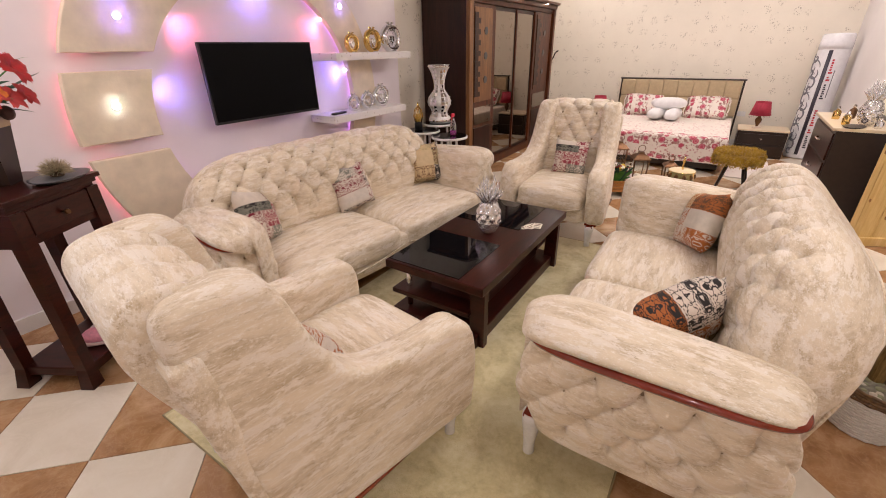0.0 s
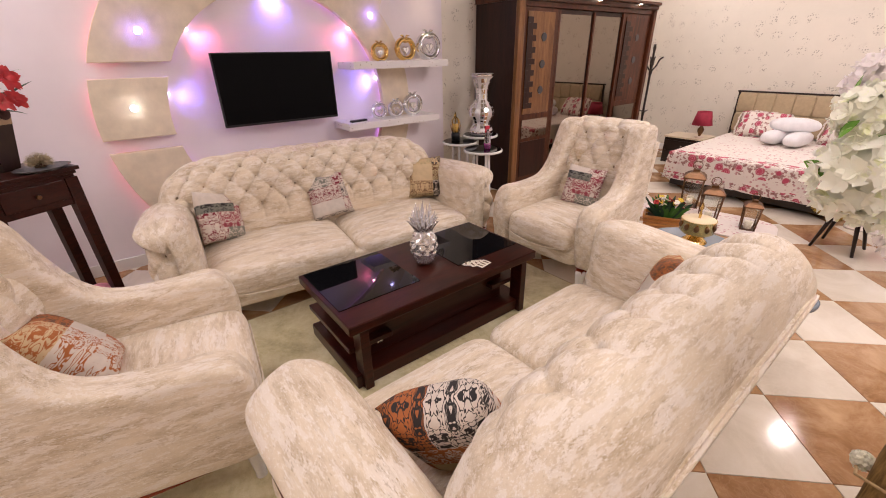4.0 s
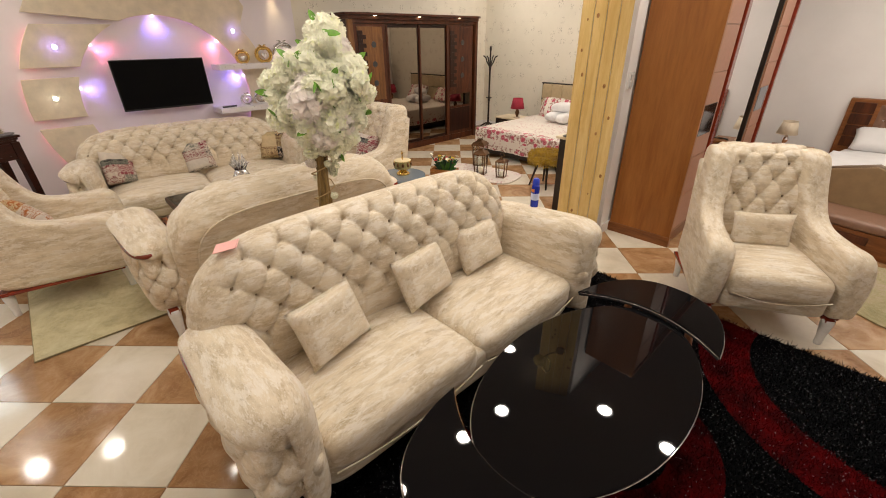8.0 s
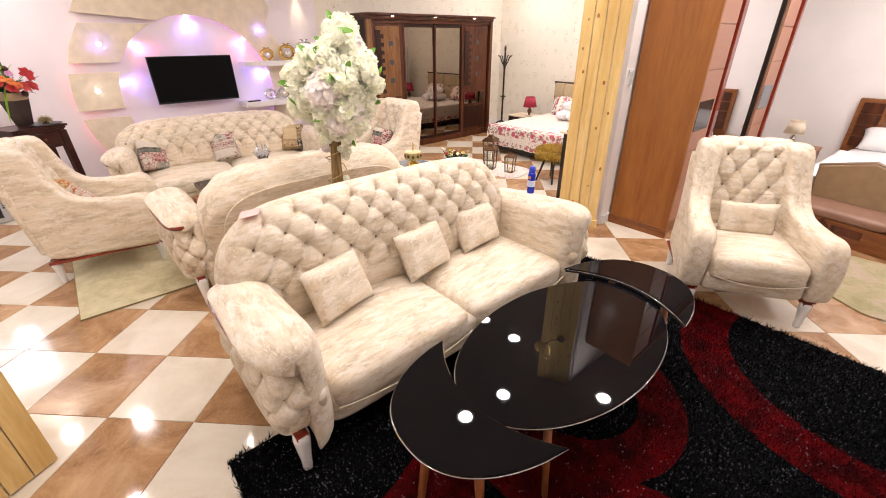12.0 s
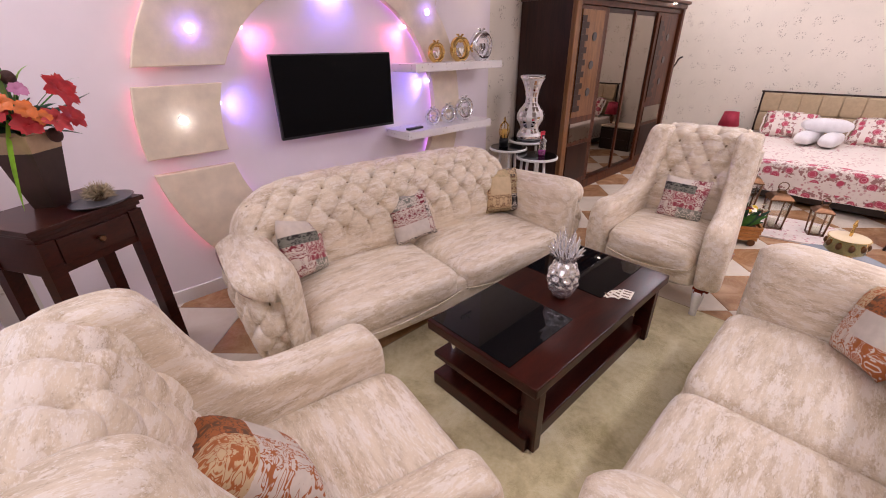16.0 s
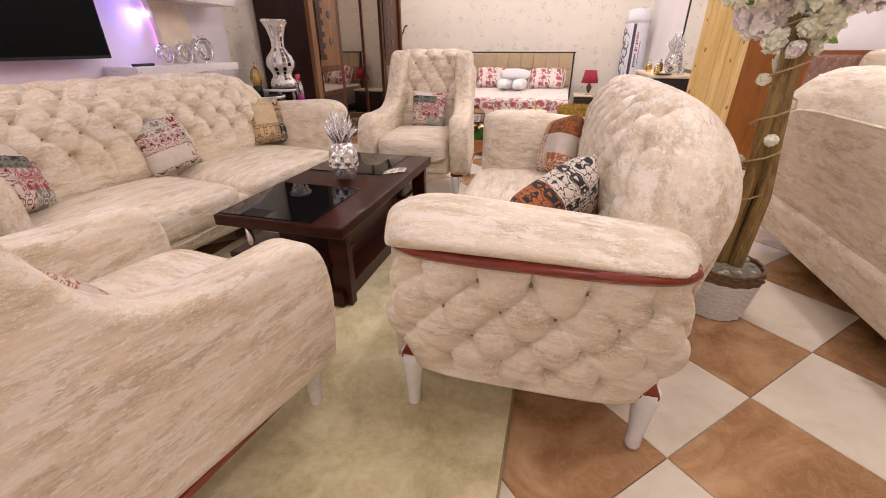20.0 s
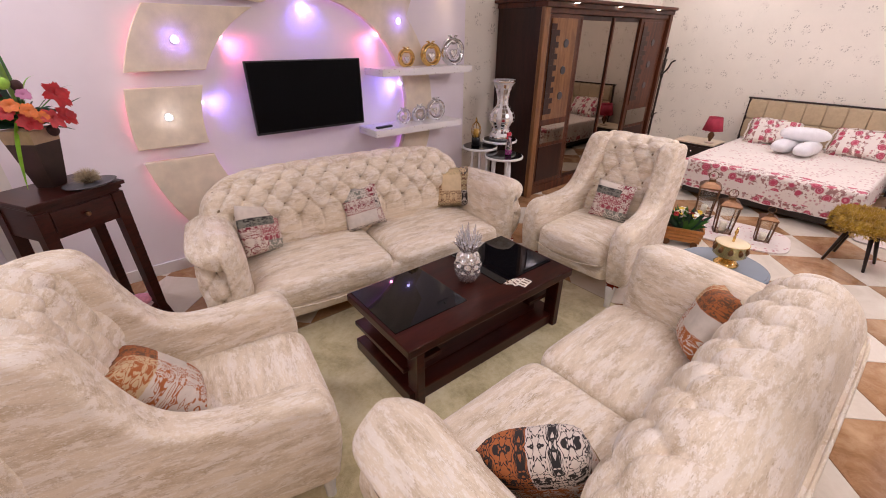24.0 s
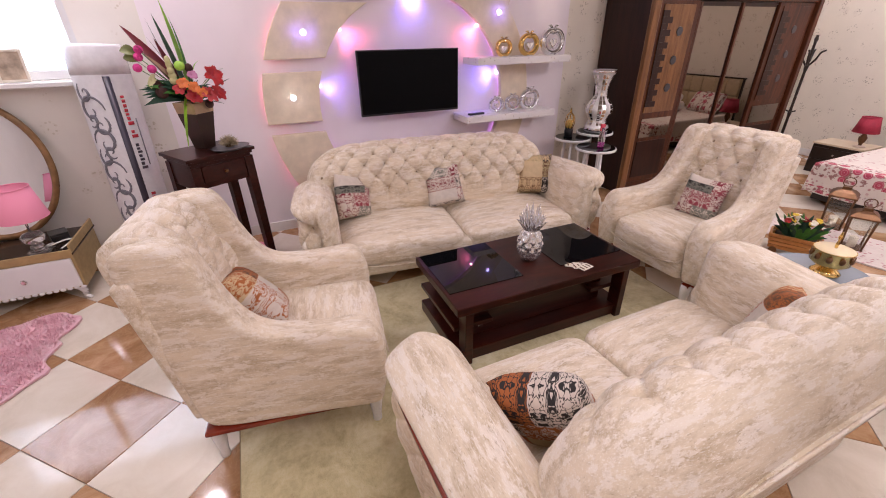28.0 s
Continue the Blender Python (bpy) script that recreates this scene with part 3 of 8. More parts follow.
# window: frame, sill, panes
win = tagged(thing("window_1", pose(XW - 0.1, (WIN_Y0 + WIN_Y1) / 2, WIN_Z0), "", ""), "white framed window with bright daylight behind", "window", "", "structure")
_w, _h = WIN_Y1 - WIN_Y0, WIN_Z1 - WIN_Z0
for _yy in (-_w / 2 + 0.03, 0.0, _w / 2 - 0.03):
    part("window_frame", box(0.08, 0.06, _h - 0.002, 0, _yy, 0.001, 0.006), WHITELACQ, win)
for _zz in (0.002, _h - 0.062):
    part("window_frame", box(0.076, _w - 0.13, 0.06, 0, 0, _zz, 0.006), WHITELACQ, win)
part("window_sill", box(0.22, _w + 0.1, 0.03, 0.11, 0, -0.032, 0.006), WHITELACQ, win)
GLASS, _n, _l, _b = nodes("clear_glass")
_b.inputs["Transmission Weight"].default_value, _b.inputs["Roughness"].default_value, _b.inputs["IOR"].default_value = 1.0, 0.02, 1.45
_b.inputs["Base Color"].default_value = (0.95, 0.97, 0.97, 1)
for _s in (-1, 1):
    _p = part("pane", box(0.006, _w / 2 - 0.1, _h - 0.14, 0, _s * _w / 4, 0.07), GLASS, win)
    _p.visible_shadow = False
tagged(part("backdrop", box(0.02, 4.0, 3.0, XW - 1.2, (WIN_Y0 + WIN_Y1) / 2, 0.4), glow("bright_sky", (0.92, 0.96, 1.0), 1.7)), "bright overexposed daylight outside the window", "backdrop", "", "structure")

# wall decoration of stone panels round the television
deco = thing("stone_wall_panel", pose(XW, 0, 0), "cream stone-faced wall panels forming a round niche", "wall panel")


def arc(r, a0, a1, n=24):
    return [(NICHE_Y + r * math.cos(radians(a0 + (a1 - a0) * k / n)), NICHE_Z + r * math.sin(radians(a0 + (a1 - a0) * k / n))) for k in range(n + 1)]


def stone(outline, thick=0.055):
    bm = flat_shape(outline, thick, 0.006, 2)
    return moved(bm, Matrix(((0, 0, 1, 0.028), (1, 0, 0, 0), (0, 1, 0, 0), (0, 0, 0, 1))))


def y_on(r, z, side=-1):
    return NICHE_Y + side * math.sqrt(max(0.0, r * r - (z - NICHE_Z) ** 2))


def left_block(z0, z1, r_out=1.335):
    inner = [(y_on(NICHE_R, z0 + (z1 - z0) * k / 10), z0 + (z1 - z0) * k / 10) for k in range(11)]
    outer = [(min(y_on(r_out, z1 + (z0 - z1) * k / 10), 1.22 if z1 > 1.6 else 9), z1 + (z0 - z1) * k / 10) for k in range(11)]
    return stone(inner + outer)


part("stone_panel", left_block(1.465, 1.86), STONE, deco)
part("stone_panel", left_block(0.973, 1.367), STONE, deco)
part("stone_panel", left_block(0.32, 0.882), STONE, deco)
# the arch slab above and down the right side
_in = [p for p in arc(NICHE_R, 112, -48, 40)]
_outr = [p for p in arc(1.20, -42, 40, 20)] + [(3.22, 2.07), (2.99, 2.46), (2.44, 2.64), (1.84, 2.57), (1.29, 2.27), (1.10, 1.96)]
part("stone_panel", stone(_in + _outr), STONE, deco)
PINK_LED, VIOLET_LED = glow("pink_led", (1.0, 0.20, 0.28), 8.0), glow("violet_led", (0.75, 0.32, 1.0), 3.0)
for _z0, _z1 in ((1.48, 1.80), (0.99, 1.33), (0.36, 0.84)):
    part("led_strip", tube([(0.014, min(y_on(1.305, _z0 + (_z1 - _z0) * k / 8), 1.25) + 0.02, _z0 + (_z1 - _z0) * k / 8) for k in range(9)], 0.005, 6), PINK_LED, deco, "pink light strip behind the stone panels")
part("led_strip", tube([(0.014, y, z) for y, z in arc(NICHE_R + 0.03, 108, -35, 40)], 0.005, 6), VIOLET_LED, deco, "violet light strip behind the arch")
for _z0, _z1 in ((1.48, 1.80), (0.99, 1.33), (0.40, 0.84)):
    part("led_strip", tube([(0.014, y_on(NICHE_R + 0.03, _z0 + (_z1 - _z0) * k / 8), _z0 + (_z1 - _z0) * k / 8) for k in range(9)], 0.005, 6), VIOLET_LED, deco, "violet light strip behind the stone panels")
SPOTRIM = plain("spot_rim", (0.8, 0.78, 0.74), 0.4, 0.0, 0.05, 30, 0)
for (_y, _z), _c in (((1.255, 1.653), BLUE), ((1.10, 1.175), WHITE), ((3.025, 1.798), BLUE)):
    spot = tagged(thing("wall_spotlight", pose(XW + 0.084, _y, _z, 0, 90, 0), "", ""), "small round recessed spotlight shining in the stone panel", "spotlight", "niche spotlights")
    part("rim", lathe([(0.030, 0.0), (0.030, 0.004), (0.022, 0.006), (0.020, 0.002)], 20), SPOTRIM, spot)
    part("bulb", lathe([(0.019, 0.003), (0.015, 0.008), (0.004, 0.010)], 16), glow("spot_bulb", tuple(min(1, 0.55 + 0.5 * v) for v in _c), 14), spot)
for _a, _c, _p in NICHE_SPOTS:
    _r = NICHE_R - 0.004
    spot = tagged(thing("niche_spotlight", pose(XW + 0.03, NICHE_Y + _r * math.cos(radians(_a)), NICHE_Z + _r * math.sin(radians(_a))), "", ""), "tiny coloured lamp in the niche's rim", "spotlight", "niche spotlights")
    part("bulb", lathe([(0.004, -0.012), (0.012, -0.009), (0.014, 0.0), (0.012, 0.009), (0.004, 0.012)], 14), glow("niche_bulb", tuple(min(1, 0.5 + 0.6 * v) for v in _c), 12), spot)

# ceiling lamps, with housings for the added fill ones too
_cl = None
for _x, _y, _p in DOWNLIGHTS_AND_FILL:
    if _cl is None:
        _cl = thing("ceiling_light", pose(_x, _y, CEIL), "round white recessed ceiling lamp, one of a set with added fill lamps", "ceiling lamp", "ceiling lamps")
        part("trim", lathe([(0.105, -0.012), (0.10, -0.016), (0.085, -0.012), (0.085, -0.001), (0.105, -0.001)], 28, caps=False), WHITELACQ, _cl)
    else:
        copy_thing(_cl, pose(_x, _y, CEIL))

# pine-clad columns
def pine_column(x, y, rz, w, d, label, faces=2):
    """The column's south-west corner stands at x, y; w along its front, d along its side."""
    col = tagged(thing("pine_column", pose(x, y, 0, 0, 0, rz), "", ""), label, "column", "", "structure")
    part("core", box(w - 0.03, d - 0.03, CEIL - 0.01, w / 2, d / 2, 0), WALLWHITE, col)
    rnd = random.Random(3)
    frames = [(Matrix.Identity(4), w), (pose(0, d, 0, 0, 0, -90), d), (pose(w, 0, 0, 0, 0, 90), d), (pose(w, d, 0, 0, 0, 180), w)]
    for m, length in frames[:faces]:
        count = max(2, round(length / 0.093))
        pw = length / count
        for k in range(count):
            pl = part("plank", moved(box(pw - 0.004, 0.016, CEIL - 0.02, (k + 0.5) * pw, 0.006, 0.008, 0.004), m), PINE, col)
            for _ in range(5):
                u, z, r = (k + rnd.uniform(0.25, 0.75)) * pw, rnd.uniform(0.15, 2.8), rnd.uniform(0.006, 0.012)
                part("knot", moved(lathe([(r, 0), (r * 0.9, 0.0012)], 12, squash=1.6), m @ pose(u, -0.0018, z, 90, 0, 0)), KNOT, pl)
    part("foot_strip", box(w + 0.03, 0.02, 0.07, w / 2, -0.013, 0.0, 0.004), PINE, col)
    return col


pine_column(1.03, 4.20, 27, 0.37, 0.12, "varnished knotty pine plank column")
pine_column(1.0, -0.22, 30, 0.36, 0.36, "varnished knotty pine plank column", 4)

# ---------------------------------------------------------------- sofas and armchairs
SOFA_PROFILE = [(0.05, 0.38), (0.015, 0.55), (0.02, 0.72), (0.06, 0.86), (0.16, 0.965), (0.29, 0.975), (0.41, 0.90), (0.465, 0.78), (0.415, 0.62), (0.355, 0.42), (0.305, 0.24), (0.20, 0.22), (0.11, 0.27)]


def leg_at(parent, x, y, h, r=0.036, wrapped=True):
    lg = part("leg", lathe([(r * 0.55, 0), (r * 0.62, 0.012), (r * 0.60, h * 0.25), (r * 0.8, h * 0.55), (r, h * 0.86), (r * 0.95, h)], 14, x, y, 0), PLASTICWRAP if wrapped else TEAKLEG, parent, "leg wrapped in white plastic film" if wrapped else "")
    part("leg_cap", box(1.5 * r, 1.5 * r, 0.02, x, y, h - 0.016, 0.006), REDWOOD, lg, "red lacquered wooden block")
    return lg


def arm_body(side, L, ya, yb, z0, z1):
    """The tufted lower part of an arm: a rounded upright body with a bulging, buttoned skin."""
    nv, nu = 320, 64
    cx, cy, hx, hy = side * (L / 2 - 0.125), (ya + yb) / 2, 0.125, (yb - ya) / 2
    V = np.linspace(0, 2 * math.pi, 4000, endpoint=False)
    e = lambda c, k: np.sign(c) * np.abs(c) ** (2.0 / k)
    px, py = hx * e(np.cos(V), 4.5), hy * e(np.sin(V), 4.5)
    s = np.concatenate([[0], np.cumsum(np.hypot(np.diff(np.append(px, px[0])), np.diff(np.append(py, py[0]))))])
    total = s[-1]
    ss = np.linspace(0, total, nv, endpoint=False)
    px, py = np.interp(ss, s, np.append(px, px[0])), np.interp(ss, s, np.append(py, py[0]))
    ncol = round(total / 0.148)
    col, row, h = total / ncol, 0.168, z1 - z0
    P, places = np.zeros((nu, nv, 3)), []
    low = 0.066
    for i, t in enumerate(np.linspace(0, 1, nu)):
        z = z0 + h * t
        swell = 1.0 + 0.17 * math.sin(math.pi * min(1, t * 1.05)) - 0.10 * (1 - t) ** 2
        gate = min(1, t / 0.04) * min(1, (1 - t) / 0.04)
        d = -tuft_fall(ss, np.full(nv, h * t - low + row / 2), col, row, 1, 4, 0.12) * 0.052 * gate
        ln = np.hypot(px, py / 2.0)
        P[i] = np.stack([cx + px * swell + px / ln * d, cy + py * swell + py / 2.0 / ln * d, np.full(nv, z)], 1)
    me = grid_mesh(P, "arm_panel", wrap_v=True, caps=True)
    for A in range(2 * ncol):
        for k in (1, 2, 3, 4):
            t = (low + (k - 1) * row / 2) / h
            if (A + k) % 2 == 0:
                j = int(round(A / 2 / ncol * nv)) % nv
                i = int(round(t * (nu - 1)))
                nx, ny = px[j] / hx ** 2, py[j] / hy ** 2
                nl = math.hypot(nx, ny)
                if side * px[j] > -0.06:
                    places.append((Vector(P[i, j]) + Vector((nx / nl, ny / nl, 0)) * 0.003, (nx / nl, ny / nl, 0)))
    return me, places


def ring_plate(cx, cy, hx, hy, z, h, grow):
    V = np.linspace(0, 2 * math.pi, 72, endpoint=False)
    e = lambda c, k: np.sign(c) * np.abs(c) ** (2.0 / k)
    P = []
    for g, zz in ((-0.02, z), (grow, z), (grow + 0.006, z + h / 2), (grow, z + h), (-0.02, z + h)):
        P.append(np.stack([cx + (hx + g) * e(np.cos(V), 3.6), cy + (hy + g) * e(np.sin(V), 3.6), np.full(72, zz)], 1))
    return grid_mesh(np.array(P), "trim_strip", wrap_v=True, caps=True)


ARM_SECTION = [(0.0, 0.17), (0.0, 0.42), (0.004, 0.582), (0.03, 0.667), (0.09, 0.704), (0.16, 0.706), (0.235, 0.686), (0.283, 0.654), (0.284, 0.628), (0.262, 0.617), (0.2, 0.614), (0.145, 0.607), (0.125, 0.55), (0.115, 0.4), (0.11, 0.17)]


def arm_pad(side, inner, y0, y1):
    """The padded top of an arm, running down its inner face: a hooked section swept from front to back, round in front."""
    sec = smooth_loop(ARM_SECTION, 64)
    n = 44
    P = np.zeros((n, 64, 3))
    for i, t in enumerate(np.linspace(0, 1, n)):
        y = y0 + (y1 - y0) * t ** 1.5
        e = max(0.0, 1 - (y - y0) / 0.17)
        k = max(0.02, 1 - e ** 2.3) ** (1 / 2.3)
        b = max(0.0, (y - y1 + 0.16) / 0.16)
        k = min(k, max(0.05, 1 - b ** 3) ** 0.33)
        top = np.clip((sec[:, 1] - 0.50) / 0.14, 0, 1)
        narrow = 1.0 - 0.16 * max(0.0, (y - y0 - 0.25) / (y1 - y0 - 0.25))
        d = 0.13 + (sec[:, 0] - 0.13) * k * np.where(sec[:, 0] > 0.13, narrow, 1.0)
        z = sec[:, 1] - top * (1 - k) * 0.05 + top * 0.010 * math.sin(math.pi * min(1, t * 1.1)) - top * 0.012 * e - np.clip((sec[:, 1] - 0.60) / 0.08, 0, 1) * 0.05 * max(0.0, t - 0.25)
        P[i] = np.stack([side * (inner + d), np.full(64, y), z], 1)
    return grid_mesh(P, "arm_pad", wrap_v=True, caps=True)


def sofa(m, L, label, group, cols=0.158, end=0.045, shift=0.0, dy=0.0, rise=0.89, inset=0.0, arm_back=0.0, arm_front=0.0):
    """dy: how far the back is set to the rear; rise: how high it stands above the arms; inset: how far the seat stays behind the arms' fronts; arm_back, arm_front: how far the arms end before the back's rear and behind the seat's front."""
    so = thing("sofa", m, label, "sofa", group)
    half = L / 2
    inner = half - 0.245
    part("base", soft_box(2 * inner + 0.06, 0.80, 0.21, 0, -0.02 + inset, 0.12, p=14, q=8), FAB_X, so)
    for s in (-1, 1):
        cu = part("seat_cushion", soft_box(inner - 0.006, 0.66, 0.205, s * inner / 2, -0.115 + inset, 0.195, n=18, p=9, q=4.5, crown=0.022), FAB_X, so)
        pts = [(s * inner / 2 + (inner / 2 - 0.02) * k / 12, -0.447 + inset + 0.004 * abs(k) / 12, 0.26 - 0.05 * (1 - (k / 12) ** 2)) for k in range(-12, 13)]
        part("piping", tube(pts, 0.004, 6), FAB_X, cu)
    prof = [(0.24 + (y - 0.24) * 0.81 + dy, z if z < 0.6 else 0.6 + (z - 0.6) * rise) for y, z in SOFA_PROFILE]
    me, places = tufted_bolster(half - end, prof, (0.118, 0.71), 0.36, cols, 0.195, 0.056, centre=(0.24 + dy, 0.6), droop=0.085, shift=shift, edge=0.07, tail=0.13)
    back = part("backrest", me, FAB_X, so)
    buttons(places, back)
    # flat rear panel with its piping
    rear = []
    for k in range(33):
        a = math.pi * k / 32
        rear.append((shift - (half - end - 0.10) * np.sign(math.cos(a)) * abs(math.cos(a)) ** 0.45, 0.30 + 0.50 * math.sin(a) ** 0.45))
    bm = flat_shape(rear, 0.022, 0.006)
    pm = Matrix(((1, 0, 0, 0), (0, 0.231, 1, 0.2287 + dy), (0, 1, 0, 0), (0, 0, 0, 1)))
    moved(bm, pm)
    bmesh.ops.recalc_face_normals(bm, faces=bm.faces)
    panel = part("back_panel", bm, FAB_X, so)
    part("piping", tube([pm @ Vector((x, z, 0.02)) for x, z in rear], 0.006, 6), FAB_X, panel)
    for s in (-1, 1):
        ya, yb = -0.385 + arm_front, 0.275 + dy - arm_back
        me, places = arm_body(s, L, ya, yb, 0.215, 0.597)
        arm = part("arm", me, FAB_Y, so)
        buttons(places, arm)
        part("wood_trim", ring_plate(s * (half - 0.112), (ya + yb) / 2, 0.118, (yb - ya) / 2 + 0.005, 0.594, 0.026, 0.008), REDWOOD, arm, "curved red lacquered wooden strip")
        part("arm_pad", arm_pad(s, half - 0.262, -0.43 + arm_front, 0.295 + dy - arm_back), FAB_Y, arm)
        for y in (-0.365 + arm_front, 0.24 + dy):
            leg_at(so, s * (half - 0.095), y, 0.22)
    return so


CHAIR_SIDE = [(-0.375, 0.20), (-0.41, 0.27), (-0.43, 0.42), (-0.412, 0.545), (-0.345, 0.605), (-0.20, 0.605), (-0.01, 0.622), (0.09, 0.69), (0.155, 0.815), (0.205, 0.955), (0.255, 1.015), (0.36, 1.022), (0.45, 0.985), (0.44, 0.82), (0.40, 0.60), (0.36, 0.40), (0.33, 0.24), (0.24, 0.195), (0.0, 0.195), (-0.2, 0.195)]
CHAIR_PROFILE = [(0.15, 0.38), (0.145, 0.55), (0.20, 0.76), (0.25, 0.925), (0.285, 1.0), (0.38, 1.04), (0.49, 1.005), (0.505, 0.89), (0.42, 0.64), (0.37, 0.40), (0.34, 0.24), (0.24, 0.24), (0.17, 0.29)]


def armchair(m, label, group, wrapped=True, W=0.81):
    ch = thing("armchair", m, label, "armchair", group)
    o = smooth_loop(CHAIR_SIDE, 84)
    side = puffed(o, 0.14, 0.036)
    side.materials.append(FAB_Y)
    for s in (-1, 1):
        sd = part("side_panel", side, FAB_Y, ch)
        sd.matrix_basis = pose(s * (W / 2 - 0.0725), 0, 0, 0, -s * 2.5, s * 5.0)
        part("base_trim", box(0.09, 0.70, 0.022, s * (W / 2 - 0.075), -0.01, 0.176, 0.006), REDWOOD, ch, "red lacquered base strip")
    iw = W - 0.27
    part("seat_base", soft_box(iw + 0.03, 0.72, 0.16, 0, -0.04, 0.185, p=14, q=8), FAB_X, ch)
    seat = part("seat_cushion", soft_box(iw, 0.66, 0.20, 0, -0.115, 0.265, n=18, p=8, q=4.5, crown=0.02), FAB_X, ch)
    part("piping", tube([((iw / 2 - 0.02) * k / 12, -0.449, 0.335 - 0.045 * (1 - (k / 12) ** 2)) for k in range(-12, 13)], 0.004, 6), FAB_X, seat)
    me, places = tufted_bolster(iw / 2 + 0.006, CHAIR_PROFILE, (0.155, 0.80), 0.05, 0.142, 0.212, 0.054, centre=(0.28, 0.6), edge=0.02)
    back = part("backrest", me, FAB_X, ch)
    buttons(places, back)
    part("back_panel", box(W - 0.125, 0.07, 0.66, 0, 0.378, 0.25, 0.02, 3, 0, -8.6), FAB_X, ch)
    for s in (-1, 1):
        for y in (-0.36, 0.31):
            leg_at(ch, s * (W / 2 - 0.08), y, 0.18, 0.034, wrapped)
    return ch


def on_floor(x, y, rz):
    return pose(x, y, 0, 0, 0, rz)


def top_at(ob, base, x, y, reach=0.025):
    """The height of a part's upper surface near x, y, for a part of a thing placed by base."""
    n = len(ob.data.vertices)
    co = np.empty(3 * n)
    ob.data.vertices.foreach_get("co", co)
    w = np.c_[co.reshape(-1, 3), np.ones(n)] @ np.array(base).T
    near = np.hypot(w[:, 0] - x, w[:, 1] - y) < reach
    return float(w[near, 2].max())


def child(ob, name, nth=0):
    return [c for c in ob.children_recursive if c.name.split(".")[0] == name][nth]


SUITE1, SUITE2 = "first living room suite", "second living room suite"
sofa_a = sofa(on_floor(-2.12, 2.05, 83), 2.27, "cream streaked tufted three-seat sofa against the niche wall", SUITE1, end=0.15, shift=-0.07, dy=0.015, rise=0.84)
sofa_b = sofa(on_floor(-0.06, 1.98, -89.3), 1.92, "cream streaked tufted two-seat sofa beside the coffee table", SUITE1, end=0.15, shift=-0.03, dy=0.07, arm_back=0.02, rise=0.91)
sofa_e = sofa(on_floor(1.60, 2.094, 90), 2.18, "cream streaked tufted three-seat sofa with plain cushions", SUITE2, end=0.13, shift=-0.07, dy=0.13, rise=1.02, inset=0.10, arm_front=0.05)
chair_c = armchair(on_floor(-1.100, 0.712, 171.5), "cream high-backed tufted armchair beside the console table", SUITE1)
chair_d = armchair(on_floor(-1.09, 3.44, 3), "cream high-backed tufted armchair in front of the wardrobe", SUITE1)
chair_f = armchair(on_floor(2.61, 4.04, 31), "cream high-backed tufted armchair beside the brown wardrobe", SUITE2)

# ---------------------------------------------------------------- cloth for scatter cushions
def patchwork(name, w, h, rows):
    """Printed cloth in oblong patches for a cushion w wide and h high, most patches with a mirrored woven ornament."""
    m, n, l, b = nodes(name)
    v = coords(n, l)
    sep = n.new("ShaderNodeSeparateXYZ")
    link(l, v, sep.inputs[0])
    wob = math_node(n, l, "MULTIPLY", math_node(n, l, "SUBTRACT", noise_tex(n, l, v, 90, 2), 0.5), 0.02)
    u = math_node(n, l, "ADD", math_node(n, l, "ADD", math_node(n, l, "DIVIDE", sep.outputs[0], w), 0.5), wob)
    up = math_node(n, l, "ADD", math_node(n, l, "DIVIDE", sep.outputs[2], h), wob)
    ground = figure = bold = None
    low = 0.0
    for top, cells in rows:
        edges = [0.0] + [c[0] for c in cells[:-1]]
        g, f, k = [ramp(n, l, u, [(e, c[q] if q < 3 else (c[3],) * 3) for e, c in zip(edges, cells)], hard=True) for q in (1, 2, 3)]
        if ground is None:
            ground, figure, bold = g, f, k
        else:
            over = math_node(n, l, "GREATER_THAN", up, low)
            ground, figure, bold = mix(n, l, over, ground, g), mix(n, l, over, figure, f), mix(n, l, over, bold, k)
        low = top
    fold = n.new("ShaderNodeCombineXYZ")
    link(l, math_node(n, l, "PINGPONG", math_node(n, l, "ADD", sep.outputs[0], 0.53), 0.047), fold.inputs[0])
    link(l, math_node(n, l, "PINGPONG", math_node(n, l, "ADD", sep.outputs[2], 0.012), 0.052), fold.inputs[1])
    link(l, math_node(n, l, "MULTIPLY", math_node(n, l, "FLOOR", math_node(n, l, "MULTIPLY", up, 5.0)), 3.7), fold.inputs[2])
    orn = ramp(n, l, noise_tex(n, l, fold.outputs[0], 44, 1.0, 0.5, 1.2), [(0.455, (0, 0, 0)), (0.475, (1, 1, 1)), (0.535, (1, 1, 1)), (0.555, (0, 0, 0)), (0.64, (0, 0, 0)), (0.66, (1, 1, 1))])
    col = mix(n, l, math_node(n, l, "MULTIPLY", orn, bold), ground, figure)
    fade = ramp(n, l, noise_tex(n, l, v, 30, 4), [(0.3, (0.86, 0.86, 0.86)), (0.7, (1, 1, 1))])
    link(l, mix(n, l, 1.0, col, fade, "MULTIPLY"), b.inputs["Base Color"])
    b.inputs["Roughness"].default_value = 0.85
    bump(n, l, b, noise_tex(n, l, v, 350, 2), 0.3, 0.002)
    return m


CREAMC, MAROON, GREYG, INKC = (0.66, 0.58, 0.50), (0.20, 0.012, 0.028), (0.20, 0.20, 0.165), (0.022, 0.018, 0.018)
TANC, KHAKI, RUST, BROWNC = (0.60, 0.44, 0.25), (0.46, 0.37, 0.20), (0.40, 0.125, 0.03), (0.15, 0.07, 0.03)
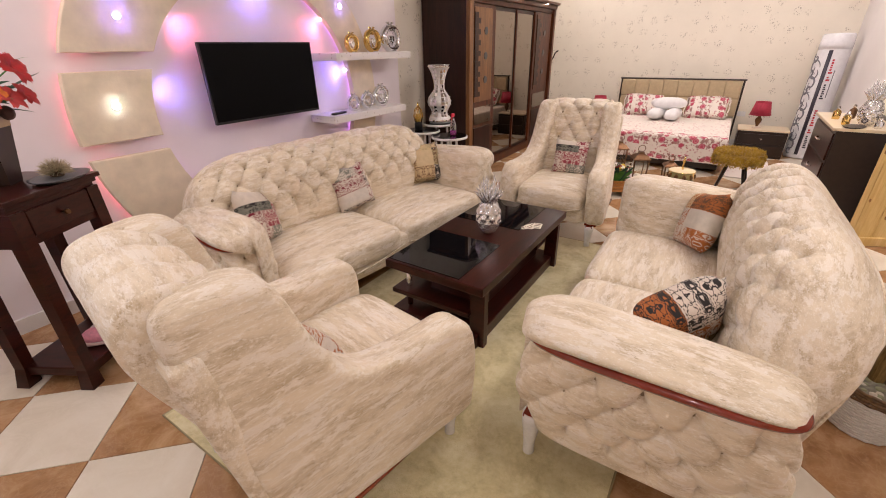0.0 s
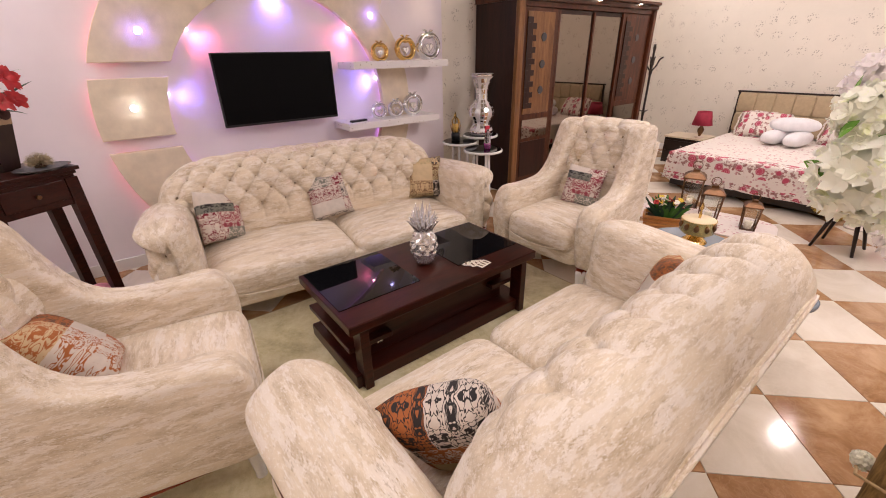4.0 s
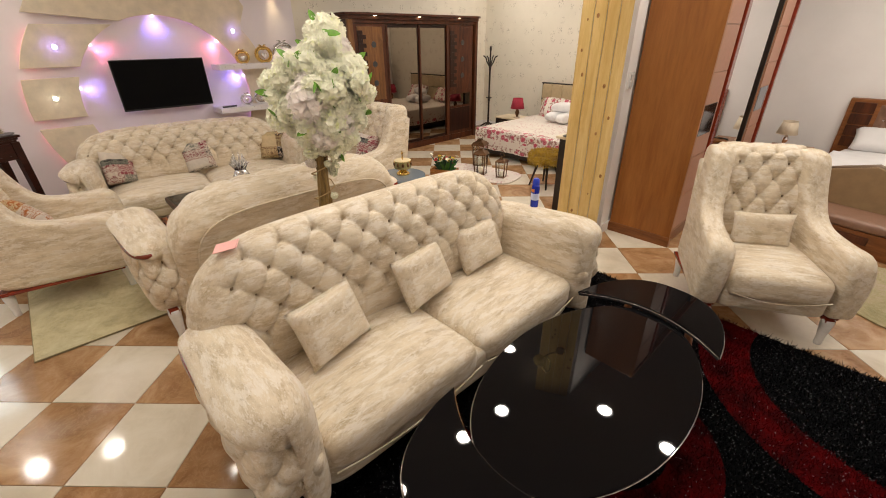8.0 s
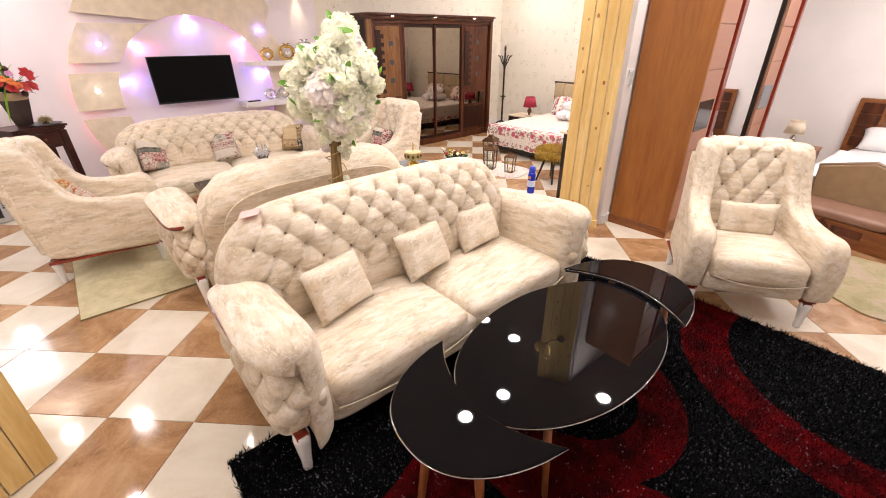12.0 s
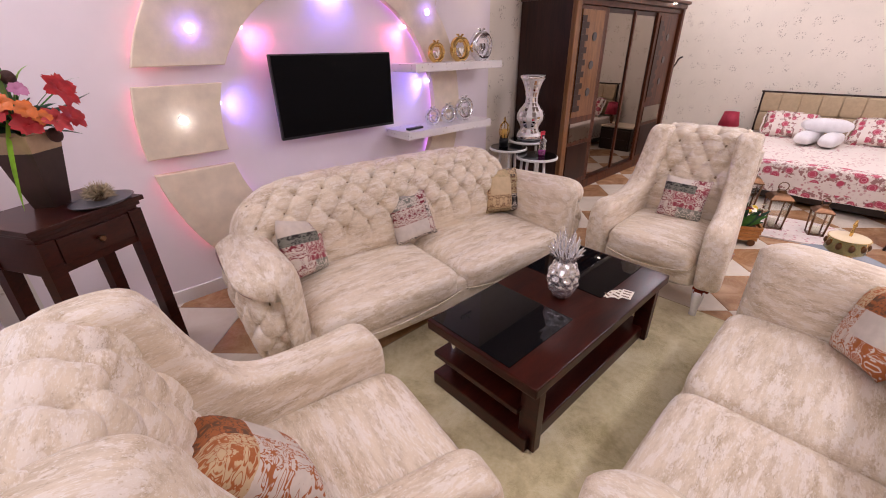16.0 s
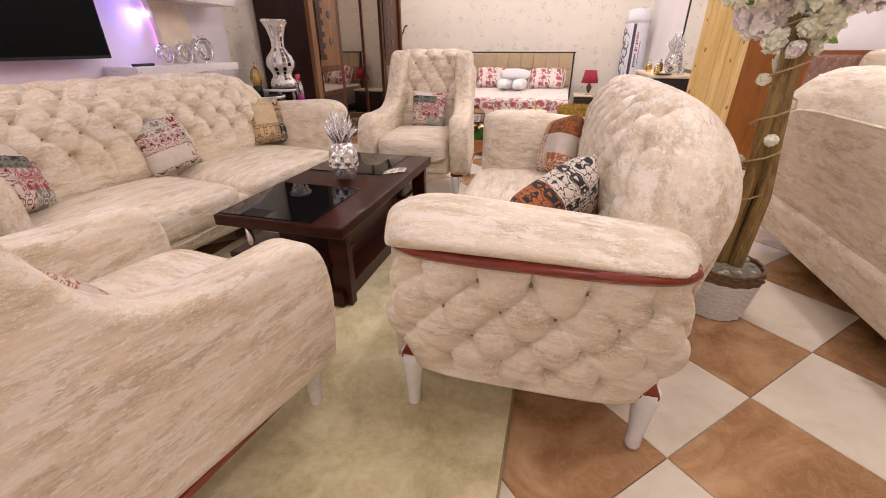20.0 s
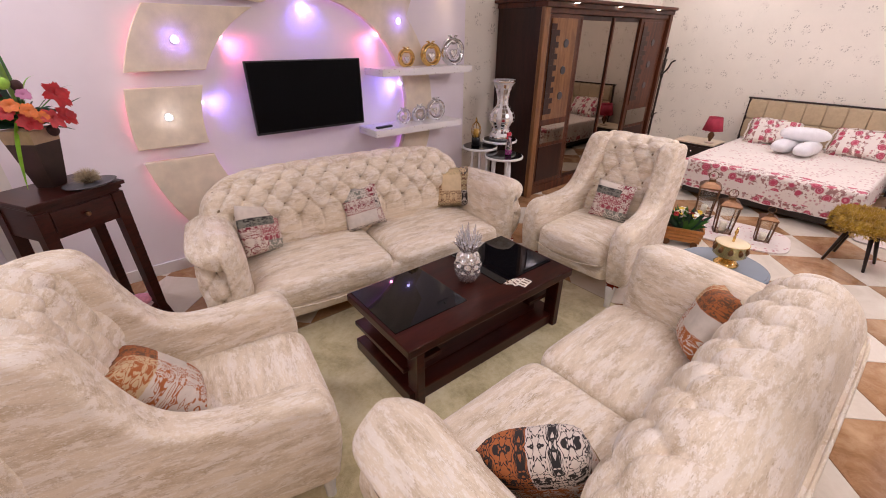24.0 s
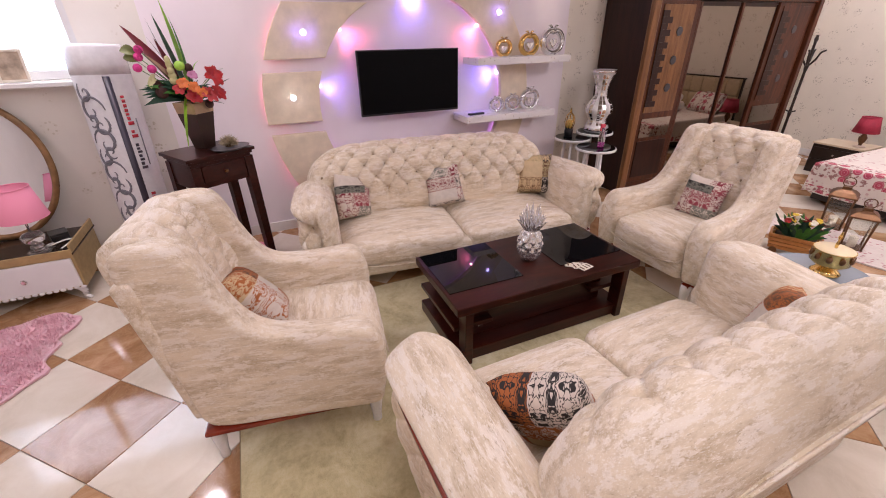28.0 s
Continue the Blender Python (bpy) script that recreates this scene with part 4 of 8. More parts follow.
# rows from the bottom up, each a list of (right edge, cloth, figure, bold)
PRINT_MAROON = patchwork("maroon_patchwork", 0.30, 0.335, [
    (0.26, [(0.45, CREAMC, MAROON, 1), (1.0, GREYG, CREAMC, 1)]), (0.56, [(0.30, CREAMC, MAROON, 1), (0.78, (0.30, 0.05, 0.07), CREAMC, 1), (1.0, CREAMC, MAROON, 1)]),
    (0.72, [(0.7, GREYG, INKC, 1), (1.0, (0.30, 0.05, 0.07), CREAMC, 1)]), (1.0, [(0.58, CREAMC, CREAMC, 0), (1.0, CREAMC, MAROON, 1)])])
PRINT_BAND = patchwork("cream_and_maroon_print", 0.30, 0.335, [
    (0.10, [(1.0, CREAMC, INKC, 1)]), (0.38, [(0.78, (0.64, 0.58, 0.52), CREAMC, 0), (1.0, CREAMC, MAROON, 1)]), (0.68, [(0.8, CREAMC, MAROON, 1), (1.0, CREAMC, INKC, 1)]),
    (0.86, [(0.65, CREAMC, GREYG, 1), (1.0, CREAMC, MAROON, 1)]), (1.0, [(0.7, (0.42, 0.38, 0.36), GREYG, 1), (1.0, CREAMC, MAROON, 1)])])
PRINT_TAN = patchwork("tan_patchwork", 0.30, 0.335, [
    (0.12, [(0.7, KHAKI, BROWNC, 1), (1.0, INKC, CREAMC, 1)]), (0.42, [(0.68, TANC, BROWNC, 1), (1.0, INKC, CREAMC, 1)]),
    (0.80, [(0.14, TANC, BROWNC, 1), (0.68, (0.62, 0.48, 0.29), TANC, 0), (1.0, KHAKI, BROWNC, 1)]), (1.0, [(0.66, TANC, KHAKI, 1), (1.0, TANC, INKC, 1)])])
PRINT_RUST = patchwork("rust_and_black_print", 0.31, 0.33, [
    (0.40, [(0.30, (0.36, 0.24, 0.10), BROWNC, 1), (0.78, KHAKI, KHAKI, 0), (1.0, RUST, BROWNC, 1)]), (0.68, [(0.30, CREAMC, RUST, 1), (0.76, RUST, CREAMC, 1), (1.0, CREAMC, INKC, 1)]), (1.0, [(0.55, CREAMC, INKC, 1), (1.0, RUST, INKC, 1)])])
PRINT_ORANGE = patchwork("orange_patchwork", 0.30, 0.335, [
    (0.32, [(0.62, CREAMC, RUST, 1), (1.0, RUST, CREAMC, 1)]), (0.64, [(0.45, CREAMC, RUST, 1), (1.0, (0.64, 0.58, 0.50), CREAMC, 0)]), (1.0, [(0.40, TANC, RUST, 1), (1.0, RUST, BROWNC, 1)])])
PILLOW = pillow_mesh(0.30, 0.335, 0.15)


def cushion(name, m, mat, label, group, me=None):
    mesh = (me or PILLOW).copy()
    mesh.materials.clear()
    ob = part(name, mesh, mat)
    ob.matrix_basis = m
    return tagged(ob, label, "cushion", group)


RED_L, TAN_L, RUST_L = "patchwork scatter cushion in maroon and grey on the sofa", "tan patterned scatter cushion leaning on the sofa arm", "rust and black patterned scatter cushion on the sofa"
MA, MB, ME = sofa_a.matrix_basis, sofa_b.matrix_basis, sofa_e.matrix_basis
SEAT = 0.405
cushion("scatter_cushion", MA @ pose(-0.74, 0.00, SEAT, -20, 16, 34), PRINT_MAROON, RED_L, "patchwork cushions")
cushion("scatter_cushion", MA @ pose(0.00, 0.04, SEAT, -20, -8, -6), PRINT_BAND, "cream and maroon printed scatter cushion in the middle of the sofa", "patchwork cushions")
cushion("scatter_cushion", MA @ pose(0.77, 0.06, SEAT, -18, 2, -16), PRINT_TAN, TAN_L, "patchwork cushions")
cushion("scatter_cushion", MB @ pose(0.46, 0.03, SEAT + 0.03, -20, 24, -52), PRINT_RUST, RUST_L, "patchwork cushions", pillow_mesh(0.31, 0.33, 0.16))
cushion("scatter_cushion", MB @ pose(-0.52, 0.00, SEAT, -20, -16, 26), PRINT_ORANGE, "rust and beige patchwork cushion leaning in the sofa corner", "patchwork cushions")
cushion("scatter_cushion", chair_c.matrix_basis @ pose(-0.03, -0.015, 0.468, -42, 16, 6), PRINT_ORANGE, "rust and brown patterned cushion on the armchair", "patchwork cushions")
cushion("scatter_cushion", chair_d.matrix_basis @ pose(0.02, 0.02, 0.455, -18, 3, 8), PRINT_MAROON, "maroon patchwork cushion on the armchair", "patchwork cushions", pillow_mesh(0.28, 0.29, 0.14))
PLAIN_L = "cream streaked cushion matching the sofa"
CREAMPIL = fabric("cushion_cloth", (1.4, 4.0, 3.0))
BIGP = pillow_mesh(0.355, 0.29, 0.14)
for _x, _y, _a in ((-0.525, 0.055, 12), (0.05, 0.08, 8), (0.53, 0.12, 2)):
    cushion("sofa_cushion", ME @ pose(_x, _y, SEAT + 0.015, -26, -2, _a), CREAMPIL, PLAIN_L, "plain cushions", BIGP)
cushion("sofa_cushion", chair_f.matrix_basis @ pose(0, 0.0, 0.455, -14, 0, 2), CREAMPIL, "small cream streaked cushion on the armchair", "plain cushions", pillow_mesh(0.36, 0.22, 0.12))

# ---------------------------------------------------------------- coffee table and what lies on it
ct = thing("coffee_table", pose(-1.136, 2.112, 0.012, 0, 0, -0.5), "dark mahogany coffee table with two black glass insets", "coffee table")
part("tabletop", box(0.61, 1.22, 0.048, 0, 0, 0.352, 0.006), MAHOG, ct)
for _y in (-0.345, 0.345):
    part("glass_inset", box(0.455, 0.46, 0.006, -0.068, _y * 1.04, 0.3985, 0.002), BLACKGLASS, ct, "black glass plate")
part("body", box(0.26, 0.94, 0.27, 0.03, 0, 0.085, 0.004), MAHOG, ct)
for _y in (-0.555, 0.555):
    part("leg_board", box(0.085, 0.045, 0.3515, 0.245, _y * 0.96, 0, 0.004), MAHOG, ct)
    part("metal_post", lathe([(0.016, 0.09), (0.016, 0.352)], 14, -0.22, _y * 0.93), CHROME, ct, "chrome post")
    part("side_shelf", box(0.50, 0.24, 0.028, -0.04, _y * 0.84, 0.185, 0.004), MAHOG, ct)
part("base_plate", box(0.56, 1.17, 0.075, -0.02, 0, 0.004, 0.006), MAHOG, ct)
part("drawer_handle", box(0.012, 0.03, 0.07, 0.165, -0.40, 0.14, 0.003), CHROME, ct, "chrome handle")

PA = 0.4125


def pineapple(m, label, s=1.0):
    pa = thing("pineapple_ornament", m, label, "ornament", "pineapple ornaments")
    n, k = 26, 40
    P = np.zeros((n, k, 3))
    for i, t in enumerate(np.linspace(0, 1, n)):
        r = 0.068 * math.sin(math.pi * (0.10 + 0.80 * t)) ** 0.62 * (1.0 - 0.12 * t)
        for j in range(k):
            a = 2 * math.pi * j / k
            q = float(tuft(np.array(a / (2 * math.pi) * 8), np.array(t * 3.0)))
            rr = r + 0.015 * (q - 0.7)
            P[i, j] = (rr * math.cos(a), rr * math.sin(a), 0.006 + 0.175 * t)
    P *= s
    part("body", grid_mesh(P, "body", wrap_v=True, caps=True), SILVERPAINT, pa)
    rnd = random.Random(5)
    for row in range(5):
        cnt = 9 - row
        for j in range(cnt):
            a = 2 * math.pi * (j + 0.5 * (row % 2)) / cnt
            ln, tilt = 0.05 + 0.012 * row, 0.055 - 0.011 * row
            pts = [(0.022 * math.cos(a) * (1 - row * 0.12), 0.022 * math.sin(a) * (1 - row * 0.12), 0.172),
                   ((0.022 + tilt * 0.5) * math.cos(a), (0.022 + tilt * 0.5) * math.sin(a), 0.172 + ln * 0.6),
                   ((0.022 + tilt) * math.cos(a), (0.022 + tilt) * math.sin(a), 0.172 + ln + 0.008 * row)]
            bm = tube([tuple(s * c for c in p) for p in smooth_loop(pts, 6, False)], 0.019 * s, 6, taper=lambda t: max(0.05, 1 - t))
            part("leaf", bm, SILVERPAINT, pa)
    return pa


pineapple(pose(-1.13, 2.12, PA), "silver mosaic pineapple ornament on the coffee table", 1.18)
rnd = random.Random(11)
for _k in range(4):
    _c = tagged(part("playing_card", box(0.056, 0.085, 0.0012, 0, 0, 0, 0), plain("card_paper", (0.78, 0.74, 0.62), 0.4, 0, 0.05, 30)), "small printed card fanned on the table", "card", "fanned cards")
    _c.matrix_basis = pose(-0.985 + 0.028 * _k, 2.29 + 0.022 * _k, PA + 0.001 + 0.0014 * _k, 0, 0, -55 + 22 * _k)
    for _q in range(3):
        part("print", box(0.036, 0.010, 0.0004, 0, -0.026 + 0.026 * _q, 0.0013), plain("card_print", (0.16, 0.10, 0.06), 0.5), _c)

# ---------------------------------------------------------------- rugs of the first suite
def rug_mat(name, a, b_, c, scale):
    m, n, l, b = nodes(name)
    v = coords(n, l)
    f = noise_tex(n, l, v, scale, 7, 0.65, 0.5)
    g = noise_tex(n, l, v, scale * 9, 4, 0.6)
    h = math_node(n, l, "ADD", math_node(n, l, "MULTIPLY", f, 0.75), math_node(n, l, "MULTIPLY", g, 0.25))
    link(l, ramp(n, l, h, [(0.34, a), (0.5, b_), (0.66, c)]), b.inputs["Base Color"])
    b.inputs["Roughness"].default_value = 0.9
    b.inputs["Sheen Weight"].default_value = 0.3
    bump(n, l, b, noise_tex(n, l, v, 190, 4), 0.7, 0.006)
    return m


OLIVE_RUG = rug_mat("olive_velvet_pile", (0.41, 0.345, 0.17), (0.62, 0.545, 0.31), (0.75, 0.69, 0.47), 5.0)
_r = tagged(part("rug", box(1.75, 2.75, 0.010, -0.975, 1.79, 0.001, 0.004), OLIVE_RUG), "olive beige short-pile rug under the coffee table", "rug")
part("rug_edge", tube([(-0.102, 0.415, 0.007), (-0.102, 3.165, 0.007), (-1.848, 3.165, 0.007), (-1.848, 0.415, 0.007)], 0.006, 6, True), plain("rug_binding", (0.30, 0.24, 0.13), 0.8), _r)

# ---------------------------------------------------------------- television, shelves and ornaments
tv = thing("television", pose(-3.045, 2.107, 0.986, 0, 0, 0), "black flat-screen television hung in the niche", "television")
part("housing", box(0.03, 0.935, 0.53, -0.012, 0, 0, 0.006), BLACK, tv)
part("screen", box(0.004, 0.915, 0.502, 0.0045, 0, 0.019), SCREEN, tv)
part("back_cover", box(0.06, 0.5, 0.3, -0.057, 0, 0.10, 0.01), BLACK, tv)
part("wall_bracket", box(0.07, 0.2, 0.2, -0.121, 0, 0.15, 0.004), BLACK, tv)
FLECK, _n, _l, _b = nodes("white_fleck_stone")
_v = coords(_n, _l)
_vo = _n.new("ShaderNodeTexVoronoi")
_vo.inputs["Scale"].default_value = 30
link(_l, _v, _vo.inputs["Vector"])
link(_l, mix(_n, _l, ramp(_n, _l, _vo.outputs["Distance"], [(0.10, (1, 1, 1)), (0.2, (0, 0, 0))]), (0.80, 0.77, 0.76), (0.45, 0.38, 0.34)), _b.inputs["Base Color"])
_b.inputs["Roughness"].default_value = 0.4
for _y0, _y1, _z in ((2.70, 3.73, 1.368), (2.60, 3.605, 0.868)):
    _s = tagged(part("wall_shelf", box(0.31, _y1 - _y0, 0.062, -3.043, (_y0 + _y1) / 2, _z, 0.005), FLECK), "thick white wall shelf holding apple ornaments", "shelf", "niche shelves")


def apple(m, s, gold=False):
    ap = thing("apple_ornament", m, "silver and gold apple-shaped ornament on the wall shelf" if gold else "silver apple-shaped ornament on the wall shelf", "ornament", "apple ornaments")
    pts = []
    for k in range(40):
        a = 2 * math.pi * k / 40
        r = 0.5 * (1 + 0.10 * math.cos(2 * a)) * (1 - 0.16 * math.exp(-((a - math.pi / 2) / 0.3) ** 2))
        pts.append((0, s * 0.92 * r * math.cos(a), s * (0.5 + 0.92 * r * math.sin(a) - 0.02)))
    me = tube(pts, s * 0.11, 10, True)
    part("ring", moved(me, Matrix.Scale(1.4, 4, (1, 0, 0))), GOLD if gold else SILVER, ap)
    heart = []
    for k in range(28):
        t = 2 * math.pi * k / 28
        heart.append((s * 0.016 * 16 * math.sin(t) ** 3 * 0.8, s * (0.43 + 0.016 * (13 * math.cos(t) - 5 * math.cos(2 * t) - 2 * math.cos(3 * t) - math.cos(4 * t)) * 0.8)))
    hm = flat_shape(heart, s * 0.16, s * 0.03)
    part("heart", moved(hm, Matrix(((0, 0, 1, -s * 0.08), (1, 0, 0, 0), (0, 1, 0, 0), (0, 0, 0, 1)))), SILVER, ap)
    for q in (-1, 1):
        lf = tube([(0, 0, s * 0.93), (0, q * s * 0.14, s * 1.03), (0, q * s * 0.30, s * 1.05)], s * 0.05, 8, taper=lambda t: 0.4 + 1.2 * t * (1 - t) * 2 if t < 1 else 0.1)
        part("leaf", lf, GOLD if gold else SILVER, ap)
    part("foot", lathe([(s * 0.20, 0), (s * 0.22, s * 0.02), (s * 0.14, s * 0.05)], 18), SILVER, ap)
    return ap


apple(pose(-3.03, 3.045, 1.430, 0, 0, 8), 0.155, True)
apple(pose(-3.03, 3.325, 1.430, 0, 0, 8), 0.20, True)
apple(pose(-3.03, 3.595, 1.430, 0, 0, 8), 0.245)
apple(pose(-3.03, 2.990, 0.930, 0, 0, 8), 0.145)
apple(pose(-3.03, 3.180, 0.930, 0, 0, 8), 0.155)
apple(pose(-3.03, 3.380, 0.930, 0, 0, 8), 0.20)
_rc = thing("remote_control", pose(-2.98, 2.74, 0.930, 0, 0, 8), "black remote control lying on the wall shelf", "remote control")
part("shell", box(0.045, 0.17, 0.018, 0, 0, 0, 0.006, 3), BLACK, _rc)
for _k in range(5):
    part("key", box(0.010, 0.008, 0.003, -0.008 + 0.016 * (_k % 2), -0.05 + 0.025 * _k, 0.0165), plain("grey_key", (0.25, 0.25, 0.25), 0.5), _rc)
_sp = thing("wall_lamp", pose(XW + 0.002, 3.62, 2.30), "small white wall lamp above the shelves", "wall lamp")
part("plate", box(0.02, 0.18, 0.05, 0.01, 0, 0, 0.004), WHITELACQ, _sp)
part("arm", tube([(0.02, 0, 0.025), (0.05, 0, 0.04), (0.068, 0, 0.02)], 0.007), CHROME, _sp)

# ---------------------------------------------------------------- nest of white side tables with vase
def round_table(m, r, h, top_mat, label, group, leg_mat, legs=3, leg_r=0.014, rim=True):
    rt = thing("side_table", m, label, "side table", group)
    part("tabletop", lathe([(r - 0.012, h - 0.026), (r, h - 0.022), (r, h - 0.004), (r - 0.006, h)], 40), leg_mat if rim else top_mat, rt)
    part("glass_top", lathe([(r - 0.012, h), (r - 0.014, h + 0.004)], 40), top_mat, rt)
    for k in range(legs):
        a = 2 * math.pi * (k + 0.3) / legs
        part("leg", tube([(r * 0.45 * math.cos(a), r * 0.45 * math.sin(a), h - 0.026), (r * 0.62 * math.cos(a), r * 0.62 * math.sin(a), 0.0)], leg_r, 10), leg_mat, rt)
    return rt


NEST = "nest of white side tables"
NL = "round white side table with a black glass top"
round_table(on_floor(-2.80, 4.10, 0), 0.19, 0.675, BLACKGLASS, NL, NEST, WHITELACQ)
round_table(on_floor(-2.86, 3.86, 40), 0.19, 0.625, BLACKGLASS, NL, NEST, WHITELACQ)
round_table(on_floor(-2.53, 3.89, 80), 0.20, 0.585, BLACKGLASS, NL, NEST, WHITELACQ)
vs = thing("floor_vase", pose(-2.79, 4.10, 0.681), "tall mirrored silver trumpet vase on the side table", "vase")
VASE = [(0.118, 0), (0.124, 0.012), (0.124, 0.045), (0.112, 0.07), (0.092, 0.095), (0.088, 0.12), (0.105, 0.155), (0.130, 0.195), (0.134, 0.235), (0.118, 0.28), (0.082, 0.325),
        (0.060, 0.36), (0.058, 0.41), (0.066, 0.46), (0.083, 0.52), (0.104, 0.565), (0.118, 0.582), (0.121, 0.60), (0.114, 0.606), (0.098, 0.58)]
FROST = plain("frosted_silver_glaze", (0.78, 0.77, 0.77), 0.34, 0.45, 0.10, 50, 0.1)
part("body", lathe(VASE, 36), FROST, vs)
for _a in range(18):
    _t = _a / 18 * 2 * math.pi
    for (_r0, _z0), (_r1, _z1) in zip(VASE[3:16], VASE[4:17]):
        if _a % 3 and _z1 - _z0 > 0.02:
            _rr, _lean = (_r0 + _r1) / 2 + 0.001, math.degrees(math.atan2(_r1 - _r0, _z1 - _z0))
            chip = part("mirror_chip", box(0.80 * _rr * 2 * math.pi / 18, 0.004, 0.86 * math.hypot(_r1 - _r0, _z1 - _z0), 0, 0, -0.43 * math.hypot(_r1 - _r0, _z1 - _z0), 0.001, 1), MIRROR, vs)
            chip.matrix_basis = Matrix.Translation((_rr * math.cos(_t), _rr * math.sin(_t), (_z0 + _z1) / 2)) @ Matrix.Rotation(_t - math.pi / 2, 4, "Z") @ Matrix.Rotation(radians(-_lean), 4, "X")
part("band", lathe([(0.124, 0.016), (0.127, 0.028), (0.124, 0.040)], 36, caps=False), CHROME, vs)
part("lip", lathe([(0.119, 0.583), (0.125, 0.594), (0.119, 0.606)], 36, caps=False), CHROME, vs)
gl = thing("gold_lantern", pose(-2.90, 3.83, 0.631), "small gilt lantern with a glass cage on a black foot", "ornament")
part("foot", lathe([(0.045, 0), (0.045, 0.07), (0.036, 0.085)], 20), BLACK, gl)
part("candle", lathe([(0.028, 0.085), (0.028, 0.17)], 16), plain("amber_wax", (0.70, 0.45, 0.10), 0.4), gl)
for _k in range(8):
    _a = 2 * math.pi * _k / 8
    part("cage_wire", tube([(0.036 * math.cos(_a), 0.036 * math.sin(_a), 0.083), (0.052 * math.cos(_a), 0.052 * math.sin(_a), 0.15), (0.040 * math.cos(_a), 0.040 * math.sin(_a), 0.21), (0.004 * math.cos(_a), 0.004 * math.sin(_a), 0.25)], 0.004, 6), GOLD, gl)
part("finial", lathe([(0.008, 0.245), (0.012, 0.262), (0.004, 0.29)], 12), GOLD, gl)
sb = thing("spray_bottle", pose(-2.50, 3.92, 0.591), "clear spray bottle with magenta liquid and red trigger", "bottle")
CLEARPL, _n, _l, _b = nodes("clear_plastic")
_b.inputs["Transmission Weight"].default_value, _b.inputs["Roughness"].default_value, _b.inputs["Base Color"].default_value = 0.9, 0.08, (0.9, 0.85, 0.9, 1)
part("bottle", lathe([(0.030, 0), (0.034, 0.01), (0.034, 0.10), (0.026, 0.14), (0.014, 0.17), (0.012, 0.19)], 20), CLEARPL, sb)
part("liquid", lathe([(0.028, 0.004), (0.031, 0.012), (0.031, 0.05)], 20), plain("magenta_liquid", (0.65, 0.02, 0.45), 0.2), sb)
part("trigger_head", join(box(0.022, 0.05, 0.035, 0, -0.008, 0.192, 0.005), box(0.012, 0.012, 0.04, 0, -0.03, 0.16, 0.003)), plain("red_plastic", (0.6, 0.03, 0.06), 0.35), sb)

# ---------------------------------------------------------------- console table with bouquet
cs = thing("console_table", on_floor(-2.60, 0.43, 120), "tall dark mahogany console table with one drawer and splayed legs", "console table")
CT_H = 0.945
part("tabletop", join(box(0.47, 0.39, 0.022, 0, 0, CT_H - 0.022, 0.004), box(0.44, 0.36, 0.022, 0, 0, CT_H - 0.043, 0.006)), MAHOG, cs)
part("apron", box(0.42, 0.33, 0.17, 0, 0, CT_H - 0.212, 0.004), MAHOG, cs)
_d = part("drawer_front", box(0.30, 0.014, 0.11, 0, -0.170, CT_H - 0.175, 0.004), MAHOG, cs)
part("knob", moved(lathe([(0.006, 0), (0.007, 0.014), (0.014, 0.022), (0.010, 0.03)], 14), pose(0, -0.177, CT_H - 0.12, 90, 0, 0)), BRONZE, _d)
for _sx in (-1, 1):
    for _sy in (-1, 1):
        bm = bmesh.new()
        q = []
        for z, ox, w in ((CT_H - 0.06, 0.0, 0.062), (0.10, 0.012, 0.052), (0.0, 0.022, 0.066)):
            cx, cy = _sx * (0.185 + ox * 1.4), _sy * (0.147 + ox * 0.8)
            q.append([bm.verts.new((cx + a * w / 2, cy + b * w / 2, z)) for a, b in ((-1, -1), (1, -1), (1, 1), (-1, 1))])
        for a, b in ((0, 1), (1, 2)):
            for k in range(4):
                bm.faces.new((q[a][k], q[a][(k + 1) % 4], q[b][(k + 1) % 4], q[b][k]))
        bm.faces.new(q[0])
        bm.faces.new(q[2])
        bmesh.ops.recalc_face_normals(bm, faces=bm.faces)
        part("leg", bm, MAHOG, cs)
part("lower_shelf", box(0.43, 0.35, 0.05, 0, 0, 0.055, 0.006), MAHOG, cs)
MC = cs.matrix_basis
_sl = thing("slipper", MC @ pose(0.12, -0.05, 0.106, 0, 0, 30), "pink plush slipper on the console's lower shelf", "slipper", "pink slippers")
part("sole", soft_box(0.09, 0.22, 0.03, 0, 0, 0), plain("pale_sole", (0.6, 0.45, 0.45), 0.8), _sl)
part("upper", soft_box(0.09, 0.12, 0.07, 0, -0.045, 0.012, p=3, q=2.2), plain("pink_plush", (0.78, 0.32, 0.42), 0.9, 0, 0.15, 60, 0.6), _sl)
copy_thing(_sl, MC @ pose(-0.03, -0.03, 0.106, 0, 0, 12))

# vase, plate and bouquet
vz = thing("square_vase", MC @ pose(0.02, 0.06, CT_H, 0, 0, 20), "dark brown tapering square vase with a tan rim", "vase")


def square_taper(stops):
    bm = bmesh.new()
    rings = [[bm.verts.new((a * w, b * w, z)) for a, b in ((-1, -1), (1, -1), (1, 1), (-1, 1))] for w, z in stops]
    for a, b in zip(rings, rings[1:]):
        for k in range(4):
            bm.faces.new((a[k], a[(k + 1) % 4], b[(k + 1) % 4], b[k]))
    bm.faces.new(rings[0][::-1])
    bm.faces.new(rings[-1])
    bmesh.ops.recalc_face_normals(bm, faces=bm.faces)
    return bm


